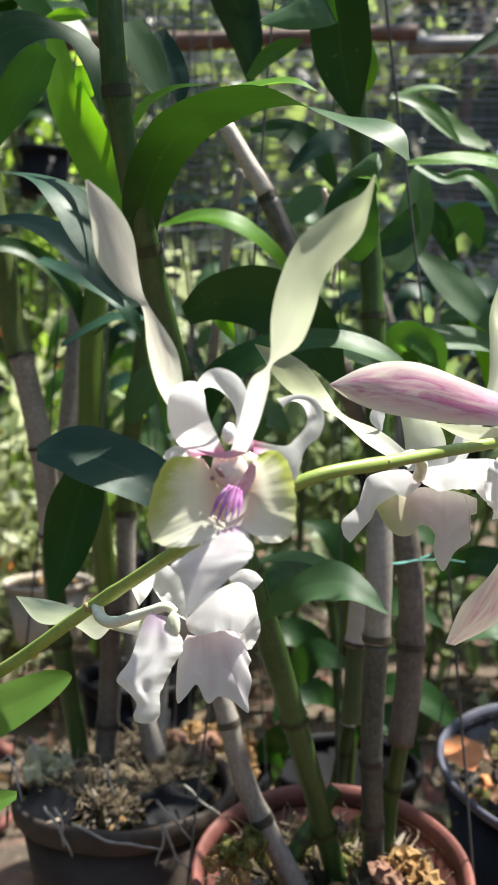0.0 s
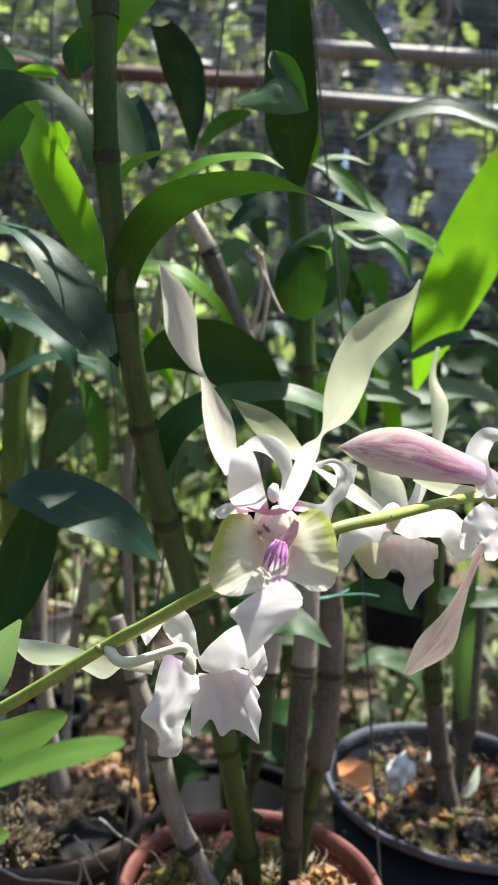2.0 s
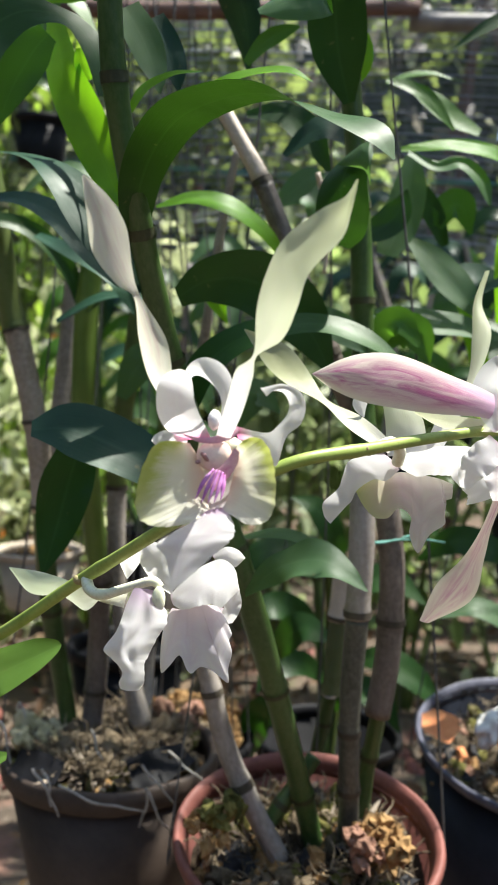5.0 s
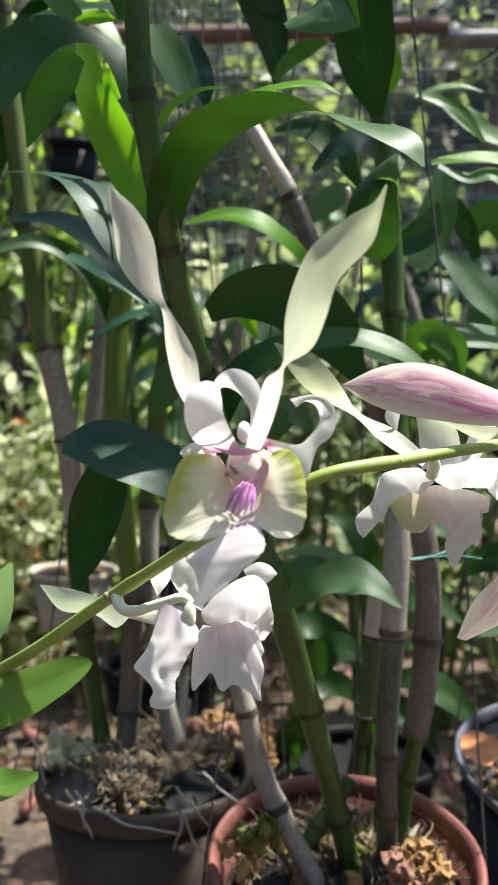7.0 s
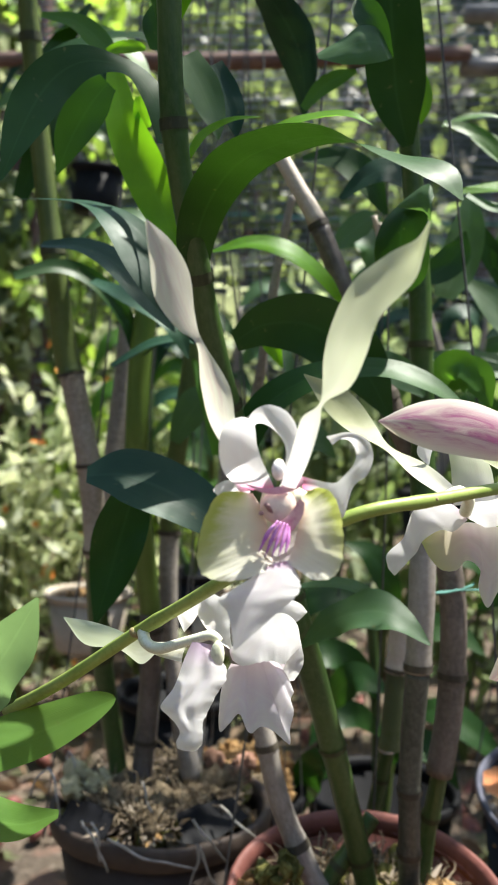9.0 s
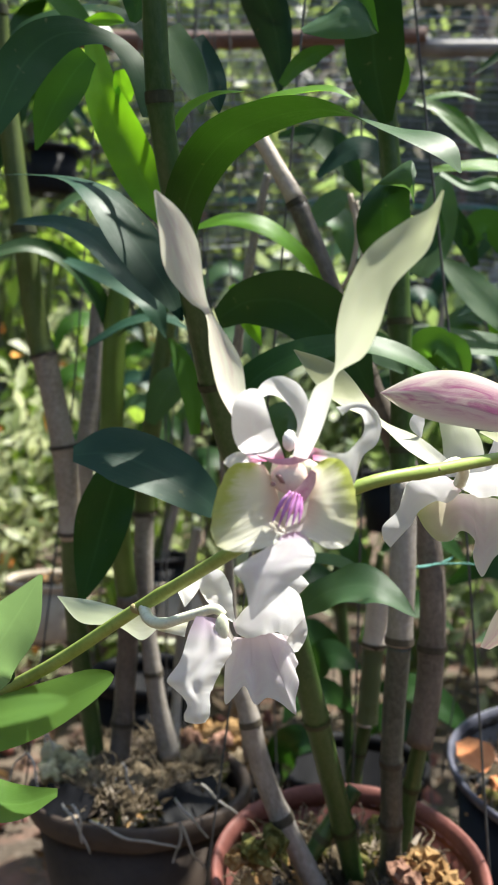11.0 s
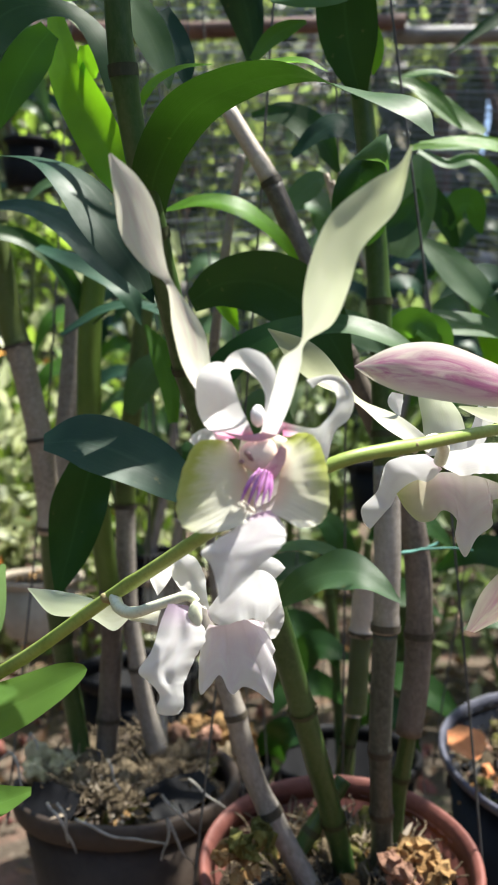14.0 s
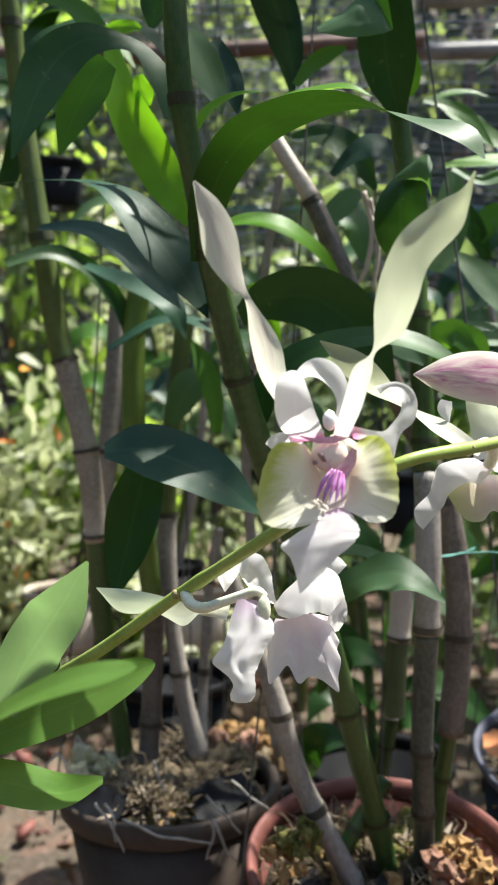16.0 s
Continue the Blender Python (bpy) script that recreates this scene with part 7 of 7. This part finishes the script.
span(low, "petal", [(-0.0063, 0.2620, 0.7503), (-0.0019, 0.2610, 0.7529), (0.0019, 0.2610, 0.7520), (0.0042, 0.2610, 0.7496)], [(-0.0049, 0.2600, 0.7483), (-0.0019, 0.2590, 0.7478), (0.0010, 0.2590, 0.7468), (0.0042, 0.2600, 0.7495)], PETAL_WHITE, "small white petal tip", bow=0.2, n=24)
span(low, "lip", [(-0.0182, 0.2560, 0.7343), (-0.0148, 0.2555, 0.7341), (-0.0105, 0.2550, 0.7353), (-0.0065, 0.2550, 0.7358), (-0.0022, 0.2555, 0.7348)], [(-0.0204, 0.2540, 0.7288), (-0.0210, 0.2510, 0.7239), (-0.0207, 0.2490, 0.7163), (-0.0180, 0.2490, 0.7184), (-0.0151, 0.2485, 0.7217), (-0.0130, 0.2480, 0.7178), (-0.0112, 0.2475, 0.7166), (-0.0085, 0.2470, 0.7188), (-0.0047, 0.2465, 0.7176), (-0.0002, 0.2460, 0.7144), (-0.0002, 0.2465, 0.7186), (0.0008, 0.2475, 0.7232), (-0.0002, 0.2490, 0.7265), (0.0005, 0.2500, 0.7285), (-0.0036, 0.2530, 0.7291), (-0.0013, 0.2540, 0.7307)], LIP_BACK, "white lip with mauve flush", bow=0.10, n=110, m=16, crimp=0.020, ridges=3.0, turned=True)
span(low, "sepal", [(-0.0296, 0.2525, 0.7412), (-0.0313, 0.2500, 0.7375), (-0.0324, 0.2480, 0.7340), (-0.0331, 0.2460, 0.7315), (-0.0342, 0.2445, 0.7292), (-0.0372, 0.2425, 0.7250), (-0.0347, 0.2415, 0.7226), (-0.0324, 0.2405, 0.7208), (-0.0312, 0.2400, 0.7186), (-0.0321, 0.2395, 0.7161), (-0.0319, 0.2400, 0.7142)], [(-0.0239, 0.2525, 0.7406), (-0.0204, 0.2505, 0.7364), (-0.0190, 0.2490, 0.7343), (-0.0192, 0.2475, 0.7313), (-0.0209, 0.2460, 0.7290), (-0.0226, 0.2440, 0.7260), (-0.0241, 0.2425, 0.7228), (-0.0249, 0.2415, 0.7212), (-0.0247, 0.2405, 0.7187), (-0.0248, 0.2400, 0.7158), (-0.0261, 0.2400, 0.7139)], PETAL_SHADE_BASE, "white drooping wavy sepal", bow=0.22, n=72, m=20, crimp=0.03, ridges=2.4, nib=0.012, groove=0.17)
part("spur", lump((0.0021, 0.0020, 0.0042), 0.0, 0.10, 3, at=(-0.0218, 0.2500, 0.7383)), PEDICEL, low, "pale green spur")

right = flower([(0.0414, 0.2570, 0.7840), (0.0449, 0.2620, 0.7856), (0.0503, 0.2690, 0.7868), (0.0547, 0.2770, 0.7835), (0.0553, 0.2840, 0.7790)], [0.0012, 0.0014, 0.0017, 0.0020, 0.0021], "white orchid facing down")
petal(right, "petal", [(0.0546, 0.2920, 0.7826), (0.0422, 0.2980, 0.7913), (0.0320, 0.3040, 0.7984), (0.0239, 0.3110, 0.8050), (0.0142, 0.3190, 0.8154), (0.0023, 0.3270, 0.8252)], [0.0038, 0.0076, 0.0034, 0.0097, 0.0107, 0.0005], PETAL_SHADED, [(0, -1, 0.3), (0.4, -0.8, 0.4), (0.2, -0.6, 0.8), (0, -1, 0.2), (-0.3, -0.9, 0.1)], "pale green twisted petal", n=38)
span(right, "petal", [(0.0550, 0.3030, 0.7793), (0.0541, 0.3050, 0.7915), (0.0538, 0.3090, 0.8017), (0.0593, 0.3150, 0.8080)], [(0.0692, 0.3030, 0.7808), (0.0683, 0.3050, 0.7914), (0.0652, 0.3090, 0.7986), (0.0619, 0.3150, 0.8080)], PETAL_HORN, "cream petal standing up", bow=0.15)
span(right, "petal", [(0.0722, 0.3130, 0.7800), (0.0802, 0.3230, 0.7929), (0.0910, 0.3350, 0.8085), (0.0947, 0.3450, 0.8250), (0.0974, 0.3550, 0.8400), (0.1038, 0.3630, 0.8544)], [(0.0762, 0.3130, 0.7800), (0.0843, 0.3210, 0.7919), (0.0943, 0.3320, 0.8085), (0.1020, 0.3430, 0.8262), (0.1009, 0.3550, 0.8401), (0.1057, 0.3630, 0.8546)], PETAL_HORN, "narrow cream petal twisted upright", n=44)
petal(right, "petal", [(0.0649, 0.3030, 0.7781), (0.0721, 0.3050, 0.7873), (0.0749, 0.3070, 0.7965)], [0.0035, 0.0043, 0.0024], PETAL_WHITE, [(0.4, -0.9, 0)])
span(right, "sepal", [(0.0520, 0.2920, 0.7811), (0.0440, 0.2920, 0.7798), (0.0397, 0.2920, 0.7781), (0.0376, 0.2920, 0.7732), (0.0362, 0.2910, 0.7687), (0.0309, 0.2890, 0.7638), (0.0313, 0.2890, 0.7591)], [(0.0561, 0.2840, 0.7765), (0.0515, 0.2830, 0.7725), (0.0473, 0.2840, 0.7728), (0.0423, 0.2860, 0.7692), (0.0404, 0.2870, 0.7648), (0.0382, 0.2870, 0.7624), (0.0335, 0.2880, 0.7567)], PETAL_WHITE, "white sepal curving down", bow=0.10, n=46, m=12, crimp=0.03, ridges=1.6)
span(right, "sepal", [(0.0541, 0.2930, 0.7785), (0.0616, 0.2940, 0.7816), (0.0713, 0.2940, 0.7840), (0.0821, 0.2930, 0.7836), (0.0880, 0.2900, 0.7786), (0.0906, 0.2880, 0.7719), (0.0892, 0.2880, 0.7671)], [(0.0555, 0.2840, 0.7770), (0.0597, 0.2810, 0.7750), (0.0674, 0.2800, 0.7754), (0.0728, 0.2810, 0.7741), (0.0769, 0.2830, 0.7710), (0.0797, 0.2850, 0.7678), (0.0800, 0.2870, 0.7645)], PETAL_WHITE, "white wavy sepal", bow=0.10, n=60, m=14, crimp=0.045, ridges=2.4, nib=0.02)
span(right, "lip", [(0.0417, 0.2870, 0.7685), (0.0467, 0.2890, 0.7718), (0.0535, 0.2900, 0.7743), (0.0589, 0.2900, 0.7750), (0.0648, 0.2895, 0.7741), (0.0707, 0.2890, 0.7732), (0.0754, 0.2885, 0.7713)], [(0.0420, 0.2860, 0.7678), (0.0439, 0.2840, 0.7642), (0.0478, 0.2830, 0.7601), (0.0524, 0.2825, 0.7599), (0.0554, 0.2830, 0.7630), (0.0581, 0.2830, 0.7627), (0.0606, 0.2825, 0.7592), (0.0599, 0.2820, 0.7556), (0.0628, 0.2815, 0.7484), (0.0668, 0.2825, 0.7545), (0.0723, 0.2835, 0.7588), (0.0691, 0.2850, 0.7645), (0.0750, 0.2870, 0.7665)], LIP_RIGHT, "cream lip flushed with pink, yellow-green at one side", bow=0.10, n=96, m=16, crimp=0.02, ridges=4)
petal(right, "petal", [(0.0447, 0.3000, 0.8010), (0.0440, 0.3000, 0.7977), (0.0455, 0.3000, 0.7934)], [0.004, 0.0052, 0.0006], PETAL_WHITE, [(0, -1, 0.1)], "small white petal tip", n=16)

edge = flower([(0.0824, 0.2680, 0.7912), (0.0842, 0.2700, 0.7937), (0.0875, 0.2720, 0.7952), (0.0903, 0.2700, 0.7941)], [0.0013, 0.0016, 0.002, 0.0026], "white and pink orchid at the end of the spray")
span(edge, "petal", list(reversed([(0.0223, 0.2430, 0.8077), (0.0311, 0.2440, 0.8122), (0.0395, 0.2460, 0.8142), (0.0498, 0.2500, 0.8136), (0.0628, 0.2550, 0.8094), (0.0769, 0.2610, 0.8045), (0.0923, 0.2680, 0.7973)])), list(reversed([(0.0223, 0.2430, 0.8074), (0.0284, 0.2430, 0.8032), (0.0372, 0.2440, 0.7998), (0.0492, 0.2480, 0.7978), (0.0621, 0.2530, 0.7964), (0.0761, 0.2590, 0.7956), (0.0924, 0.2680, 0.7923)])), PETAL_PINK, "cream petal streaked with pink", bow=0.12, n=48, crimp=0.02, ridges=1.5)
span(edge, "petal", [(0.0920, 0.2770, 0.7866), (0.0915, 0.2840, 0.7764), (0.0900, 0.2890, 0.7669), (0.0872, 0.2930, 0.7553), (0.0824, 0.2980, 0.7438), (0.0742, 0.3020, 0.7330), (0.0692, 0.3050, 0.7188)], [(0.0947, 0.2770, 0.7866), (0.0947, 0.2840, 0.7763), (0.0935, 0.2890, 0.7669), (0.0906, 0.2920, 0.7558), (0.0893, 0.2950, 0.7441), (0.0866, 0.2990, 0.7286), (0.0725, 0.3050, 0.7179)], PETAL_HANG, "hanging cream petal flushed pink", bow=0.10, n=44, crimp=0.02, ridges=2)
petal(edge, "sepal", [(0.0823, 0.2580, 0.7922), (0.0794, 0.2620, 0.7984), (0.0793, 0.2660, 0.8056), (0.0850, 0.2700, 0.8121), (0.0920, 0.2700, 0.8131)], [0.0051, 0.0075, 0.0079, 0.0068, 0.0024], PETAL_WHITE, [(-0.3, -1, 0.1)], "white curled sepal", n=30, fold=0.2)
petal(edge, "sepal", [(0.0814, 0.2560, 0.7878), (0.0758, 0.2540, 0.7831), (0.0725, 0.2540, 0.7792), (0.0712, 0.2560, 0.7738)], [0.0082, 0.0099, 0.0082, 0.0026], PETAL_WHITE, [(-0.2, -0.9, 0.4)], "white wavy sepal", wave=0.2)
petal(edge, "lip", [(0.0843, 0.2580, 0.7877), (0.0831, 0.2580, 0.7787), (0.0828, 0.2600, 0.7695)], [0.0100, 0.0117, 0.0033], LIP_BACK, [(0, -1, 0)], "white lip", wave=0.2)
petal(edge, "petal", [(0.0853, 0.2620, 0.7920), (0.0756, 0.2660, 0.7928), (0.0667, 0.2680, 0.7937), (0.0578, 0.2700, 0.7964)], [0.0034, 0.0052, 0.0052, 0.0007], PETAL_HORN, [(0, -0.8, 0.6)])

# leafy shoot that bears the spray
shoot = thing("orchid_shoot", "leafy green orchid shoot that bears the spray", "orchid")
cane(shoot, [(-0.0903, 0.2720, 0.7170), (-0.1051, 0.2820, 0.7068), (-0.1221, 0.2920, 0.6871), (-0.1375, 0.3050, 0.6410), (-0.1532, 0.3300, 0.5381), (-0.1841, 0.3800, 0.1248)], [0.0026, 0.0036, 0.0045, 0.005, 0.0055, 0.006], [0.15, 0.3, 0.5, 0.75], CANE_GREEN)
leaf(shoot, [(-0.1093, 0.2760, 0.6999), (-0.0964, 0.2640, 0.7212), (-0.0836, 0.2520, 0.7388), (-0.0729, 0.2420, 0.7549)], [0.011, 0.0185, 0.0165, 0.001], [(0.5, -0.6, 0.7)], LEAF_SHEEN, n=30, label="pale green upright leaf")
leaf(shoot, [(-0.0900, 0.1720, 0.7280), (-0.0709, 0.1600, 0.7405), (-0.0582, 0.1530, 0.7468), (-0.0467, 0.1500, 0.7498)], [0.004, 0.0066, 0.0064, 0.0045], [(0, -0.55, 0.8)], LEAF_SUNLIT, n=28, cap=0.18, label="small rounded young leaf")
leaf(shoot, [(-0.1308, 0.3000, 0.6782), (-0.1032, 0.2960, 0.6904), (-0.0803, 0.2920, 0.7008), (-0.0591, 0.2890, 0.7118)], [0.014, 0.019, 0.018, 0.009], [(-0.2, -0.75, 0.6)], LEAF_SUNLIT, n=30, cap=0.16, wave=0.10, label="broad mid-green leaf")
leaf(shoot, [(-0.1337, 0.2960, 0.6717), (-0.1112, 0.2940, 0.6686), (-0.0929, 0.2920, 0.6658), (-0.0782, 0.2900, 0.6710)], [0.013, 0.0165, 0.014, 0.003], [(0, -0.6, 0.8)], LEAF_SUNLIT, n=28, wave=0.1, label="young leaf with browned tip")
